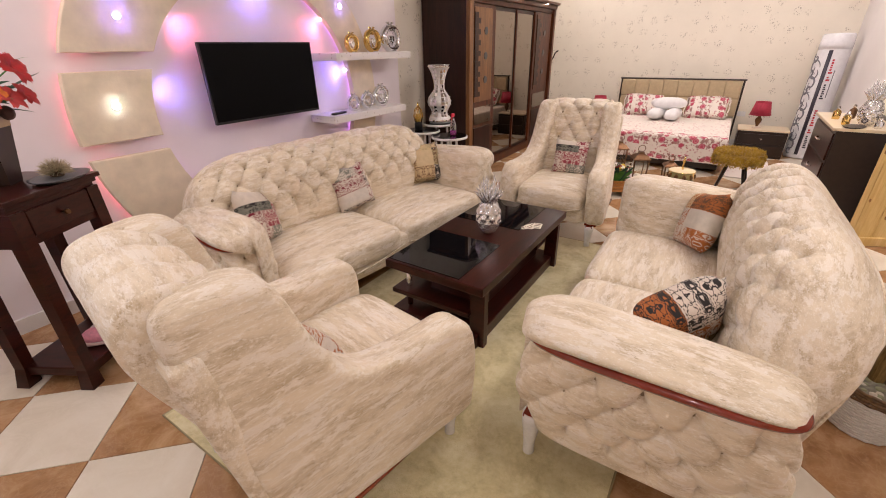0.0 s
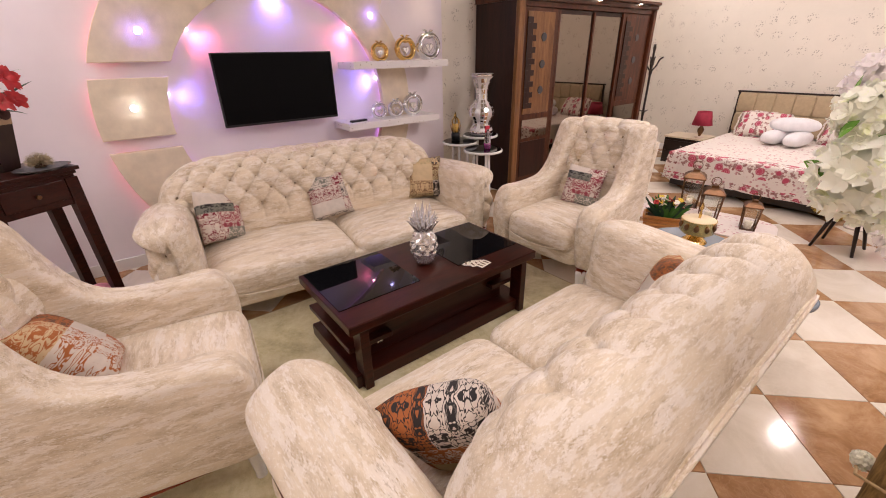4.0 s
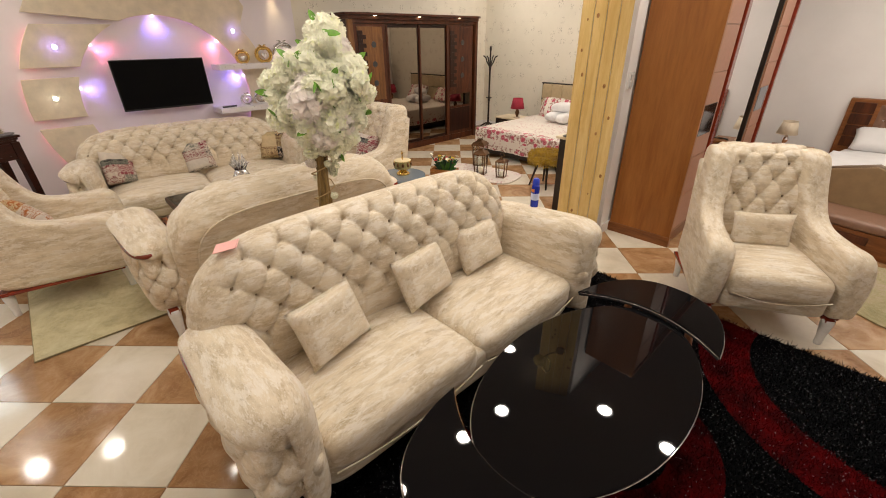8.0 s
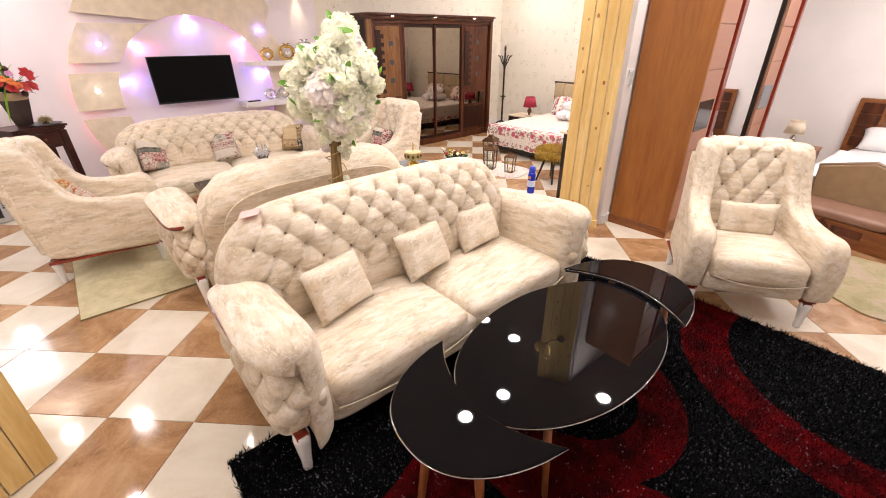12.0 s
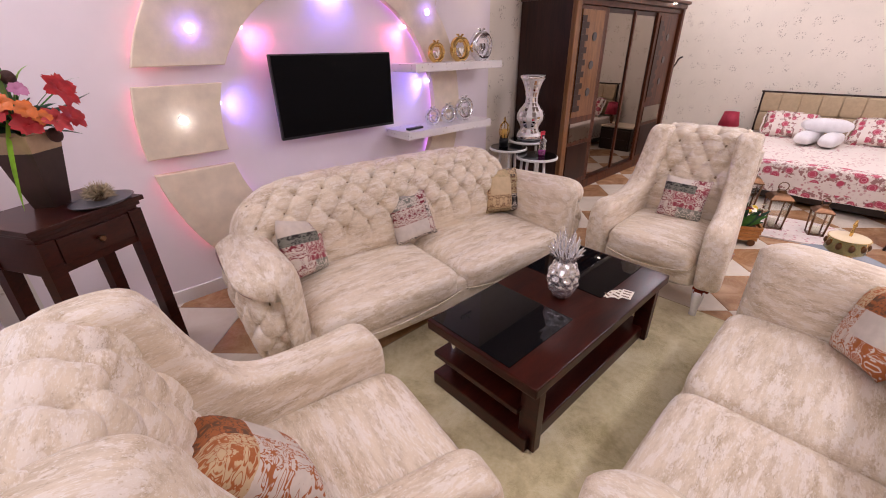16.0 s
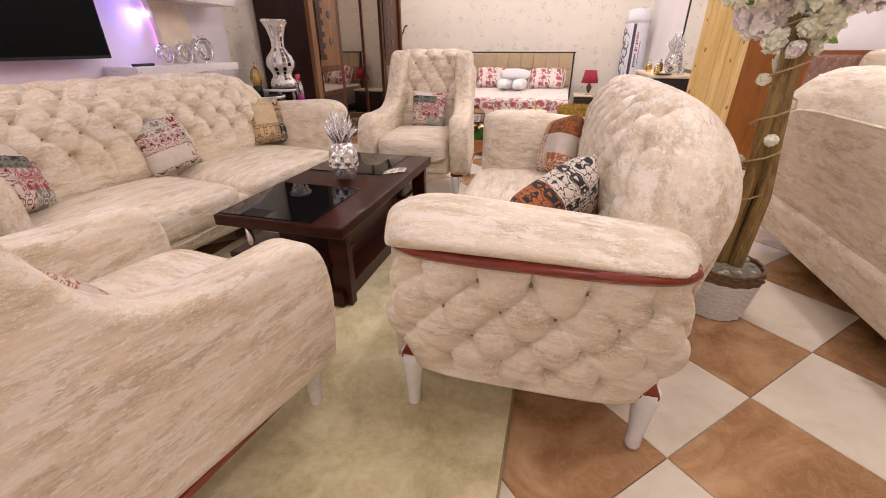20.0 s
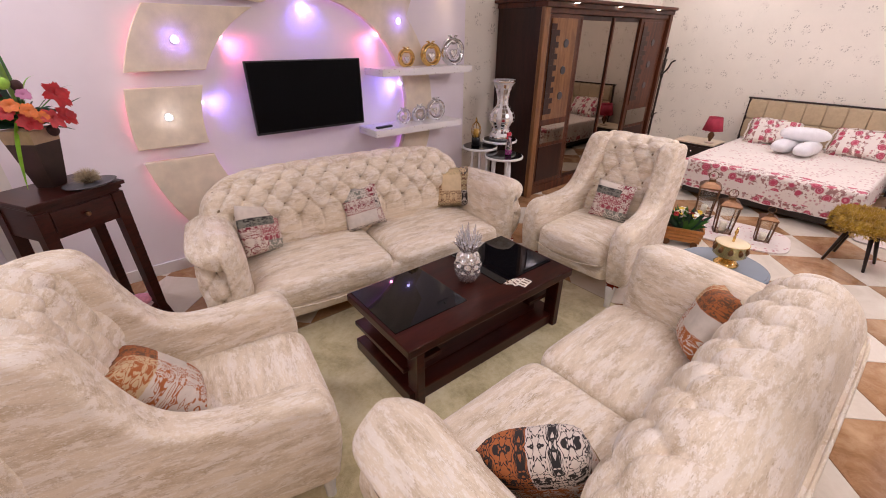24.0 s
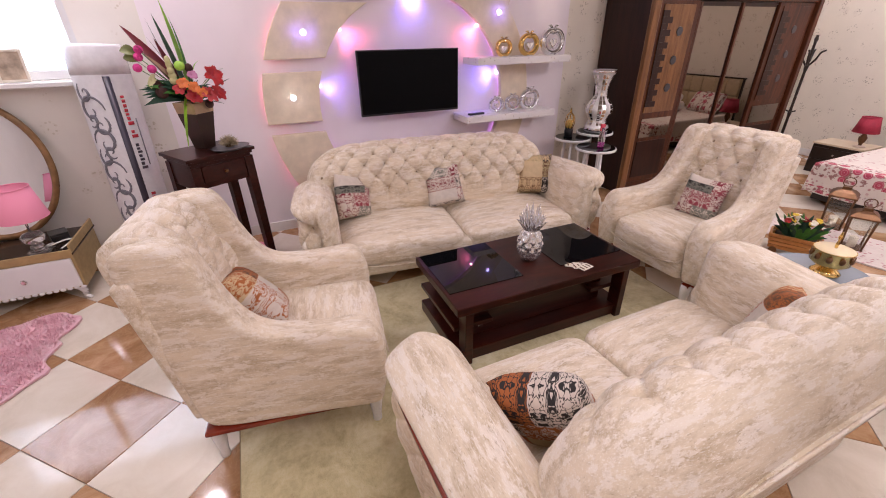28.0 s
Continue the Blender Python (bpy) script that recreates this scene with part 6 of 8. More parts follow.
for k in range(70):
    a, q = rnd.uniform(0, 6.28), rnd.random() ** 0.5
    x, y = 0.13 * q * math.cos(a), 0.07 * q * math.sin(a)
    part("leaf", blade((x * 0.6, y * 0.6, 0.13), (x * 1.6, y * 1.6, rnd.uniform(0.18, 0.34)), (0, 0, 0.03), rnd.uniform(0.010, 0.02), 4), rnd.choice((LEAFGREEN, LEAFDARK, LEAFGREEN)), plr)
for k in range(26):
    a, q = rnd.uniform(0, 6.28), rnd.random() ** 0.5
    h = part("flower_head", flower_head(300 + k, 6, 0.026, 1.0, 0.5), (PETAL_RED, PETAL_W, plain("yellow_petal", (0.75, 0.55, 0.03), 0.6), PETAL_W)[k % 4], plr)
    h.matrix_basis = pose(0.19 * q * math.cos(a), 0.11 * q * math.sin(a), rnd.uniform(0.24, 0.34), rnd.uniform(-40, 40), rnd.uniform(-40, 40), 0)


def floor_lantern(m, h):
    ln = thing("lantern", m, "bronze framed glass lantern with a carrying ring on the floor", "lantern", "floor lanterns")
    w = 0.36 * h
    part("base", box(w, w, 0.02, 0, 0, 0.0, 0.004), BRONZE, ln)
    for sx in (-1, 1):
        for sy in (-1, 1):
            part("post", tube([(sx * w * 0.42, sy * w * 0.42, 0.02), (sx * w * 0.52, sy * w * 0.52, h * 0.68)], 0.008, 6), BRONZE, ln)
    for k in range(4):
        gpane = part("pane", moved(box(w * 0.86, 0.003, h * 0.62, 0, -w * 0.45, 0.03), pose(0, 0, 0, 0, 0, 90 * k)), GLASS, ln)
        gpane.visible_shadow = False
    part("roof", square_taper([(w * 0.60, h * 0.67), (w * 0.60, h * 0.70), (w * 0.42, h * 0.77), (w * 0.20, h * 0.81), (w * 0.18, h * 0.86)]), BRONZE, ln)
    part("ring", tube([(0.09 * h * math.cos(2 * math.pi * k / 20), 0, h * 0.94 + 0.09 * h * math.sin(2 * math.pi * k / 20)) for k in range(20)], 0.004, 6, True), BRONZE, ln)
    part("candle", lathe([(0.03, 0.02), (0.03, h * 0.25)], 14), plain("ivory_wax", (0.75, 0.68, 0.52), 0.5), ln)
    return ln


floor_lantern(on_floor(-1.04, 5.42, 20), 0.46)
floor_lantern(on_floor(-0.74, 5.10, 25), 0.42)
floor_lantern(on_floor(-0.43, 5.17, 20), 0.33)

# price tag and spray can on the second sofa
tg = tagged(part("price_tag", box(0.085, 0.075, 0.0015, 0, 0, 0), plain("pink_card", (0.85, 0.46, 0.43), 0.6, 0, 0.05, 20)), "pink paper price tag lying on the sofa back", "tag")
tg.matrix_basis = pose(1.245, 1.27, top_at(child(sofa_e, "backrest"), ME, 1.245, 1.27, 0.045) + 0.002, 5, -10, 60)
part("fold", box(0.012, 0.075, 0.0012, 0.046, 0, 0.0004, 0, 2, 0, 0, -12), plain("pink_fold", (0.85, 0.45, 0.43), 0.6), tg)
bc = thing("spray_can", pose(1.49, 3.09, top_at(child(sofa_e, "arm_pad", 1), ME, 1.49, 3.09)), "blue aerosol can standing on the sofa arm", "spray can")
BLUEC = plain("blue_can", (0.012, 0.03, 0.42), 0.25, 0.3, 0.15, 20)
part("can", lathe([(0.024, 0), (0.026, 0.004), (0.026, 0.135), (0.021, 0.15)], 22), BLUEC, bc)
part("cap", lathe([(0.021, 0.15), (0.022, 0.153), (0.021, 0.185), (0.014, 0.192)], 22), plain("blue_cap", (0.02, 0.05, 0.5), 0.35), bc)
part("label_band", lathe([(0.0265, 0.05), (0.0268, 0.055), (0.0268, 0.09), (0.0265, 0.095)], 22, caps=False), plain("pale_label", (0.5, 0.55, 0.75), 0.4), bc)
part("label_mark", box(0.02, 0.004, 0.02, 0, -0.026, 0.105, 0.001), plain("orange_mark", (0.75, 0.22, 0.04), 0.4), bc)

# ---------------------------------------------------------------- first bedroom: wardrobe
wd = thing("wardrobe", on_floor(-2.87, 5.70, 0), "dark walnut sliding wardrobe with two mirror doors and cornice lamps", "wardrobe")
WY0, WY1, WH = -1.34, 1.28, 1.94
part("side_panel", box(0.62, 0.03, WH, 0, WY0 + 0.015, 0), WARDSIDE, wd)
part("side_panel", box(0.62, 0.03, WH, 0, WY1 - 0.015, 0), WARDSIDE, wd)
part("back_panel", box(0.02, WY1 - WY0 - 0.06, WH, -0.30, (WY0 + WY1) / 2, 0), WARDSIDE, wd)
part("plinth", box(0.58, WY1 - WY0 - 0.06, 0.10, 0.0, (WY0 + WY1) / 2, 0, 0.003), WARDWOOD, wd)
part("top_rail", box(0.60, WY1 - WY0 - 0.06, 0.05, 0.0, (WY0 + WY1) / 2, WH - 0.05, 0.003), WARDWOOD, wd)
part("corner_post", box(0.05, 0.085, WH, 0.30, WY0 + 0.03, 0.0, 0.008), WARDGOLD, wd, "golden walnut corner post")
part("corner_post", box(0.05, 0.07, WH, 0.30, WY1 - 0.02, 0.0, 0.008), WARDWOOD, wd)
cor = flat_shape([(-0.34, WY0 - 0.05), (0.33, WY0 - 0.05), (0.40, WY0 + 0.10), (0.40, WY1 - 0.05), (0.33, WY1 + 0.07), (-0.34, WY1 + 0.07)], 0.03, 0.006)
part("cornice", join(moved(cor, pose(0, 0, WH + 0.05)), box(0.66, WY1 - WY0 + 0.02, 0.05, 0.01, (WY0 + WY1) / 2, WH, 0.006)), WARDWOOD, wd)
for _y in (-0.92, -0.10, 0.78):
    cl = part("cornice_lamp", lathe([(0.032, -0.006), (0.034, 0.0), (0.026, 0.006)], 18, 0.365, _y, WH + 0.048), CHROME, wd)
    part("bulb", lathe([(0.022, -0.0095), (0.020, -0.006)], 16, 0.365, _y, WH + 0.048), glow("cornice_bulb", (1.0, 0.85, 0.6), 12), cl)


def wardrobe_panel(y0, y1):
    d = part("door", box(0.03, y1 - y0, WH - 0.16, 0.275, (y0 + y1) / 2, 0.105, 0.004), WARDWOOD, wd)
    part("inner_panel", box(0.012, y1 - y0 - 0.13, WH - 0.95, 0.292, (y0 + y1) / 2, 0.86, 0.003), WARDGOLD if y0 < 0 else WARDWOOD, d)
    w = y1 - y0 - 0.13
    k = 0
    z = 0.92
    while z < 1.78:
        part("inlay_step", box(0.008, w * (0.20 if k % 2 else 0.32), 0.055, 0.298, y0 + 0.065 + w * (0.10 if k % 2 else 0.16), z, 0.001), WARDSIDE, d)
        k += 1
        z += 0.055
    for z in (1.62, 1.36, 1.10):
        part("inlay_disc", moved(lathe([(0.042, 0), (0.040, 0.006)], 20), pose(0.299, (y0 + y1) / 2 + 0.05, z, 0, 90, 0)), plain("grey_inlay", (0.04, 0.04, 0.045), 0.3), d)
    part("mirror_strip", box(0.008, w, 0.20, 0.295, (y0 + y1) / 2, 0.60, 0.001), BRONZEMIRROR, d)
    part("lower_panel", box(0.010, w, 0.40, 0.293, (y0 + y1) / 2, 0.16, 0.003), WARDSIDE, d)


wardrobe_panel(-1.26, -0.70)
wardrobe_panel(0.56, 1.20)
for y0, y1 in ((-0.69, -0.06), (-0.05, 0.55)):
    md = part("mirror_door", box(0.025, y1 - y0, WH - 0.16, 0.25, (y0 + y1) / 2, 0.105, 0.003), WARDSIDE, wd)
    part("mirror", box(0.006, y1 - y0 - 0.05, WH - 0.25, 0.266, (y0 + y1) / 2, 0.15), BRONZEMIRROR, md, "tall bronze-tinted mirror")
    part("stile", box(0.02, 0.03, WH - 0.18, 0.272, y0 + 0.02, 0.115, 0.003), WARDWOOD, md)

# coat stand
cst = thing("coat_stand", on_floor(-2.87, 7.74, 15), "dark turned wood coat stand with curved hooks", "coat stand")
part("pole", lathe([(0.028, 0.06), (0.02, 0.10), (0.017, 0.5), (0.024, 0.56), (0.017, 0.62), (0.017, 1.1), (0.026, 1.16), (0.018, 1.22), (0.016, 1.45), (0.024, 1.50), (0.012, 1.55)], 16), DARKLEG, cst)
for k in range(4):
    a = math.pi / 2 * k
    c, s = math.cos(a), math.sin(a)
    part("hook", tube(smooth_loop([(0.015 * c, 0.015 * s, 1.18), (0.07 * c, 0.07 * s, 1.26), (0.10 * c, 0.10 * s, 1.34), (0.15 * c, 0.15 * s, 1.37)], 9, False), 0.012, 8), DARKLEG, cst)
    part("peg", tube([(0.012 * c, 0.012 * s, 0.58), (0.06 * c, 0.06 * s, 0.60)], 0.009, 8), DARKLEG, cst)
    part("foot", tube(smooth_loop([(0.0, 0.0, 0.10), (0.09 * c, 0.09 * s, 0.07), (0.17 * c, 0.17 * s, 0.012)], 8, False), 0.017, 8, taper=lambda t: 1 - 0.3 * t), DARKLEG, cst)

# ---------------------------------------------------------------- first bed
def rose_cloth(name, ground, bands):
    """White cotton with a light sprig all over and rows of red roses at the given places along y."""
    m, n, l, b = nodes(name)
    v = coords(n, l)
    sep = n.new("ShaderNodeSeparateXYZ")
    link(l, v, sep.inputs[0])
    wob = noise_tex(n, l, v, 6, 3)
    yy = math_node(n, l, "ADD", sep.outputs[1], math_node(n, l, "MULTIPLY", math_node(n, l, "SUBTRACT", wob, 0.5), 0.10))
    zz = math_node(n, l, "ADD", sep.outputs[2], math_node(n, l, "MULTIPLY", math_node(n, l, "SUBTRACT", wob, 0.5), 0.05))
    vo = n.new("ShaderNodeTexVoronoi")
    vo.inputs["Scale"].default_value, vo.inputs["Randomness"].default_value = 10.0, 0.9
    link(l, v, vo.inputs["Vector"])
    rose = ramp(n, l, vo.outputs["Distance"], [(0.36, (1, 1, 1)), (0.44, (0, 0, 0))])
    swirl = math_node(n, l, "SINE", math_node(n, l, "ADD", math_node(n, l, "MULTIPLY", vo.outputs["Distance"], 34.0), math_node(n, l, "MULTIPLY", wob, 9.0)))
    red = ramp(n, l, swirl, [(0.2, (0.50, 0.07, 0.12)), (0.55, (0.30, 0.015, 0.04)), (0.9, (0.68, 0.27, 0.31))])
    sprig = n.new("ShaderNodeTexVoronoi")
    sprig.inputs["Scale"].default_value = 24
    link(l, v, sprig.inputs["Vector"])
    sp = ramp(n, l, sprig.outputs["Distance"], [(0.24, (1, 1, 1)), (0.34, (0, 0, 0))])
    gate = None
    for src, centre, half in bands:
        s = {"y": yy, "z": zz, "x": sep.outputs[0]}[src]
        d = math_node(n, l, "ABSOLUTE", math_node(n, l, "SUBTRACT", s, centre))
        g = math_node(n, l, "LESS_THAN", d, half)
        if src == "y":
            g = math_node(n, l, "MULTIPLY", g, math_node(n, l, "GREATER_THAN", zz, 0.29))
        gate = g if gate is None else math_node(n, l, "MAXIMUM", gate, g)
    col = ramp(n, l, noise_tex(n, l, v, 5, 5), [(0.3, tuple(c * 0.93 for c in ground)), (0.7, ground)])
    few = ramp(n, l, noise_tex(n, l, v, 4.5, 3), [(0.43, (0, 0, 0)), (0.50, (1, 1, 1))])
    col = mix(n, l, math_node(n, l, "MULTIPLY", math_node(n, l, "MULTIPLY", sp, few), 0.75), col, (0.46, 0.16, 0.18))
    leafy = ramp(n, l, noise_tex(n, l, v, 26, 3), [(0.52, (0, 0, 0)), (0.57, (1, 1, 1))])
    col = mix(n, l, math_node(n, l, "MULTIPLY", math_node(n, l, "MULTIPLY", leafy, gate), 0.8), col, (0.24, 0.06, 0.05))
    col = mix(n, l, math_node(n, l, "MULTIPLY", rose, gate), col, red)
    link(l, col, b.inputs["Base Color"])
    b.inputs["Roughness"].default_value = 0.8
    bump(n, l, b, noise_tex(n, l, v, 14, 5), 0.3, 0.02)
    return m


BEDX, BEDW, BEDY0, BEDY1 = -0.745, 1.58, 5.92, 7.70
SPREAD = rose_cloth("rose_bedspread", (0.80, 0.73, 0.66), [("y", -0.86, 0.12), ("z", 0.17, 0.035)])
bed = thing("double_bed", on_floor(BEDX, (BEDY0 + BEDY1) / 2, 0), "double bed with a white rose-print bedspread and padded beige headboard", "bed")
HL = (BEDY1 - BEDY0) / 2
part("bed_frame", box(BEDW - 0.06, 2 * HL - 0.06, 0.22, 0, 0.02, 0.04, 0.01), DARKLEG, bed)
part("mattress", soft_box(BEDW - 0.04, 2 * HL - 0.04, 0.20, 0, 0.02, 0.20, p=16, q=6), WHITEPAINT, bed)
# bedspread: a draped sheet with wavy hem
n_u, n_v = 90, 90
P = np.zeros((n_u, n_v, 3))
for i, u in enumerate(np.linspace(-1, 1, n_u)):
    for j, v in enumerate(np.linspace(-1, 1, n_v)):
        hx, hy, drop = BEDW / 2 + 0.01, HL + 0.012, 0.30
        x, y = u * (hx + drop), v * (hy + drop)
        ox, oy = max(0, abs(x) - hx), max(0, -y - hy)
        z = 0.425
        xx, yy = x, y
        fold = 0.012 * math.sin(26 * (y if ox > oy else x)) + 0.006 * math.sin(61 * (x + y))
        if ox > 0:
            xx = math.copysign(hx + 0.012 * (1 - math.exp(-ox * 20)) + fold * ox * 2.5, x)
            z -= ox
        if oy > 0:
            yy = -hy - 0.012 * (1 - math.exp(-oy * 20)) - fold * oy * 2.5
            z = min(z, 0.425 - oy)
        if y > hy:
            yy = hy
        z = max(z, 0.07) + 0.004 * math.sin(9 * x) * math.sin(7 * y)
        P[i, j] = (xx, yy, z)
part("bedspread", grid_mesh(P, "bedspread"), SPREAD, bed)
BEIGEPAD = plain("beige_padded_cloth", (0.46, 0.36, 0.22), 0.6, 0, 0.08, 30, 0.2)
hb = part("headboard", box(1.64, 0.05, 0.50, 0, HL + 0.035, 0.444, 0.006), BEIGEPAD, bed)
for r in range(2):
    for k in range(8):
        part("headboard_pad", soft_box(0.204, 0.07, 0.246, -0.7175 + 0.205 * k, HL + 0.0, 0.450 + 0.247 * r, n=10, p=9, q=6), BEIGEPAD, hb)
for s in (-1, 1):
    part("headboard_post", box(0.025, 0.03, 0.955, s * 0.835, HL + 0.03, 0.0, 0.003), DARKLEG, bed)
part("headboard_rail", box(1.72, 0.045, 0.02, 0, HL + 0.03, 0.945, 0.004), DARKLEG, bed)
MBD = bed.matrix_basis
ROSEPIL = rose_cloth("rose_pillowcase", (0.80, 0.73, 0.66), [("x", -0.02, 0.09), ("x", 0.20, 0.05), ("x", -0.22, 0.05)])
PM = pillow_mesh(0.56, 0.34, 0.16)
for s, a in ((-0.42, 6), (0.44, -4)):
    p = part("bed_pillow", PM.copy(), ROSEPIL)
    p.matrix_basis = MBD @ pose(s, HL - 0.22, 0.43, -32, 0, a)
    tagged(p, "white pillow printed with red roses on the bed", "pillow", "rose pillows")
    fr = []
    for k in range(60):
        t = 2 * math.pi * k / 60
        e = lambda c: math.copysign(abs(c) ** 0.35, c)
        fr.append((0.285 * e(math.cos(t)) + 0.006 * (-1) ** k, 0.0, 0.17 + 0.175 * e(math.sin(t)) + 0.006 * (-1) ** k))
    part("ruffle", tube(fr, 0.010, 5, True), ROSEPIL, p)
WHITESOFT = plain("white_wrapped_bolster", (0.80, 0.79, 0.80), 0.45, 0, 0.05, 20, 0.5)
for x, y, z, rz, ln in ((-0.155, HL - 0.52, 0.43, 78, 0.46), (0.06, HL - 0.56, 0.43, 84, 0.46), (-0.03, HL - 0.47, 0.57, 20, 0.48)):
    p = part("bolster", soft_box(ln, 0.18, 0.165, 0, 0, 0, p=5.0, q=2.3), WHITESOFT)
    p.matrix_basis = MBD @ pose(x, y, z, 0, 0, rz)
    tagged(p, "white rolled bolster lying on the bed", "bolster", "white bolsters")


def nightstand(m, w, d, h, body, top, label):
    ns = thing("nightstand", m, label, "nightstand", "nightstands")
    part("body", box(w - 0.02, d - 0.02, h - 0.02, 0, 0.005, 0.0, 0.004), body, ns)
    part("top", box(w, d, 0.022, 0, 0, h - 0.02, 0.004), top, ns)
    for k in range(2):
        dr = part("drawer", box(w - 0.06, 0.016, (h - 0.08) / 2 - 0.015, 0, -d / 2 + 0.006, 0.04 + k * (h - 0.08) / 2, 0.004), body, ns)
        part("knob", moved(lathe([(0.006, 0), (0.012, 0.012), (0.008, 0.018)], 12), pose(0, -d / 2 - 0.001, 0.04 + (k + 0.45) * (h - 0.08) / 2, 90, 0, 0)), CHROME, dr)
    return ns


def table_lamp(m, shade_mat, base_mat, label, s=1.0):
    tl = thing("table_lamp", m, label, "table lamp", "bedside lamps")
    part("foot", lathe([(0.05 * s, 0), (0.055 * s, 0.006), (0.05 * s, 0.014), (0.018 * s, 0.022)], 24), plain("pale_marble_foot", (0.70, 0.58, 0.48), 0.3), tl)
    part("stem", lathe([(0.014 * s, 0.02), (0.016 * s, 0.04), (0.034 * s, 0.075 * s), (0.036 * s, 0.10 * s), (0.016 * s, 0.135 * s), (0.010 * s, 0.16 * s)], 20), base_mat, tl)
    z0, z1 = 0.155 * s, 0.305 * s
    k = 36
    prof = []
    for r, z in ((0.108, z0), (0.075, z1)):
        prof.append([((r * s + 0.0025 * (-1) ** j) * math.cos(2 * math.pi * j / k), (r * s + 0.0025 * (-1) ** j) * math.sin(2 * math.pi * j / k), z) for j in range(k)])
    sh = grid_mesh(np.array(prof), "shade", wrap_v=True)
    shade = part("shade", sh, shade_mat, tl)
    mod = shade.modifiers.new("thickness", "SOLIDIFY")
    mod.thickness = 0.003
    for r, z in ((0.109, z0), (0.076, z1)):
        part("shade_rim", tube([((r * s) * math.cos(2 * math.pi * j / 30), r * s * math.sin(2 * math.pi * j / 30), z) for j in range(30)], 0.004, 5, True), shade_mat, shade)
    return tl


NSH = 0.37
nightstand(on_floor(0.44, 7.34, 0), 0.58, 0.42, NSH, DARKLEG, CREAMTOP, "dark brown nightstand with a cream top beside the bed")
nightstand(on_floor(-1.93, 7.34, 0), 0.52, 0.42, NSH, DARKLEG, CREAMTOP, "dark brown nightstand with a cream top beside the bed")
REDSHADE = plain("crimson_pleated_shade", (0.36, 0.022, 0.05), 0.7, 0, 0.15, 40, 0.2)
table_lamp(pose(0.36, 7.30, NSH + 0.002), REDSHADE, BRONZE, "bedside lamp with a crimson pleated shade", 1.12)
table_lamp(pose(-1.78, 7.26, NSH + 0.002), REDSHADE, BRONZE, "bedside lamp with a crimson pleated shade", 1.12)
sk = thing("wall_socket", pose(0.16, YN1 - 0.001, 0.43), "white wall socket beside the headboard", "socket")
part("plate", box(0.11, 0.012, 0.07, 0, -0.006, 0, 0.003), WHITELACQ, sk)
part("insert", box(0.05, 0.006, 0.05, 0.02, -0.014, 0.01, 0.003), WHITEPAINT, sk)

# ---------------------------------------------------------------- rolled mattresses in film
GREYINK = plain("grey_print", (0.17, 0.17, 0.20), 0.4, 0, 0.1, 20, 0.1)
REDINK = plain("red_print", (0.50, 0.03, 0.05), 0.4, 0, 0.1, 20, 0.1)
DARKINK = plain("dark_print", (0.045, 0.04, 0.06), 0.4, 0, 0.1, 20, 0.1)
ROLLWHITE = plain("white_mattress_cloth", (0.74, 0.74, 0.77), 0.35, 0, 0.06, 25, 0.5, 0.3)


def mattress_roll(m, r, h, turn, label):
    mr = thing("mattress_roll", m, label, "rolled mattress", "rolled mattresses")
    part("roll", lathe([(r * 0.96, 0), (r, 0.02), (r, h - 0.18), (r * 0.99, h - 0.17)], 40), ROLLWHITE, mr)
    part("film_top", lathe([(r * 1.0, h - 0.18), (r * 1.012, h - 0.12), (r * 0.985, h - 0.02), (r * 0.9, h), (r * 0.3, h + 0.006)], 40), SILVERPOLY, mr, "crumpled clear film")

    def on_roll(a, z, d=0.0):
        return ((r + d) * math.cos(radians(a)), (r + d) * math.sin(radians(a)), z)

    def patch(a0, a1, z0, z1, mat, name, d=0.0025):
        k = max(2, int((a1 - a0) / 6))
        G = np.zeros((k + 1, 2, 3))
        for i in range(k + 1):
            for j, z in enumerate((z0, z1)):
                G[i, j] = on_roll(a0 + (a1 - a0) * i / k, z, d)
        pc = part(name, grid_mesh(G, name), mat, mr)
        pc.modifiers.new("thickness", "SOLIDIFY").thickness = 0.002
    patch(turn - 4, turn + 10, 0.05, h - 0.19, DARKINK, "dark_stripe")
    rr = random.Random(7)
    # unreadable lines of print running up the roll
    for base in (0.14, h * 0.5):
        z = base
        for q_ in range(18):
            wd_ = rr.uniform(0.022, 0.034)
            a0_, a1_ = (turn + 17, turn + 30) if q_ in (0, 8, 11) else (turn + 18, turn + 18 + rr.choice((7, 7, 10)))
            if q_ not in (7, 10):
                patch(a0_, a1_, z, z + wd_ * 0.68, DARKINK if q_ < 7 else REDINK, "print_bar", 0.003)
            z += wd_
            if z > h - 0.3 or z > base + h * 0.36:
                break
        patch(turn + 36, turn + 39, base + 0.02, min(h - 0.25, base + 0.34), GREYINK, "print_line", 0.003)
    for k in range(6):
        a0, z0, flip = turn - 30 - 26 * (k % 2), 0.16 + (h - 0.45) * k / 5.5, 1 if k % 2 else -1
        for sz, start, lift in ((0.085, 0.0, 0.0), (0.055, 2.2, 0.11), (0.04, 4.0, -0.06)):
            pts = []
            for q in range(24):
                t = start + q / 23 * 2.2 * math.pi
                rad = sz * (1 - q / 27)
                pts.append(on_roll(a0 + flip * math.degrees((rad * math.cos(t) + 0.3 * sz) / r), z0 + lift + rad * math.sin(t) * 1.25, 0.0005))
            part("scroll_print", tube(pts, 0.0125, 6, taper=lambda t: 0.25 + 3.0 * t * (1 - t) * (1.2 - t)), GREYINK, mr)
    return mr


mattress_roll(pose(0.93, 7.46, 0, -3, 0, 0), 0.165, 1.52, 250, "rolled mattress in printed plastic film leaning on the wall")

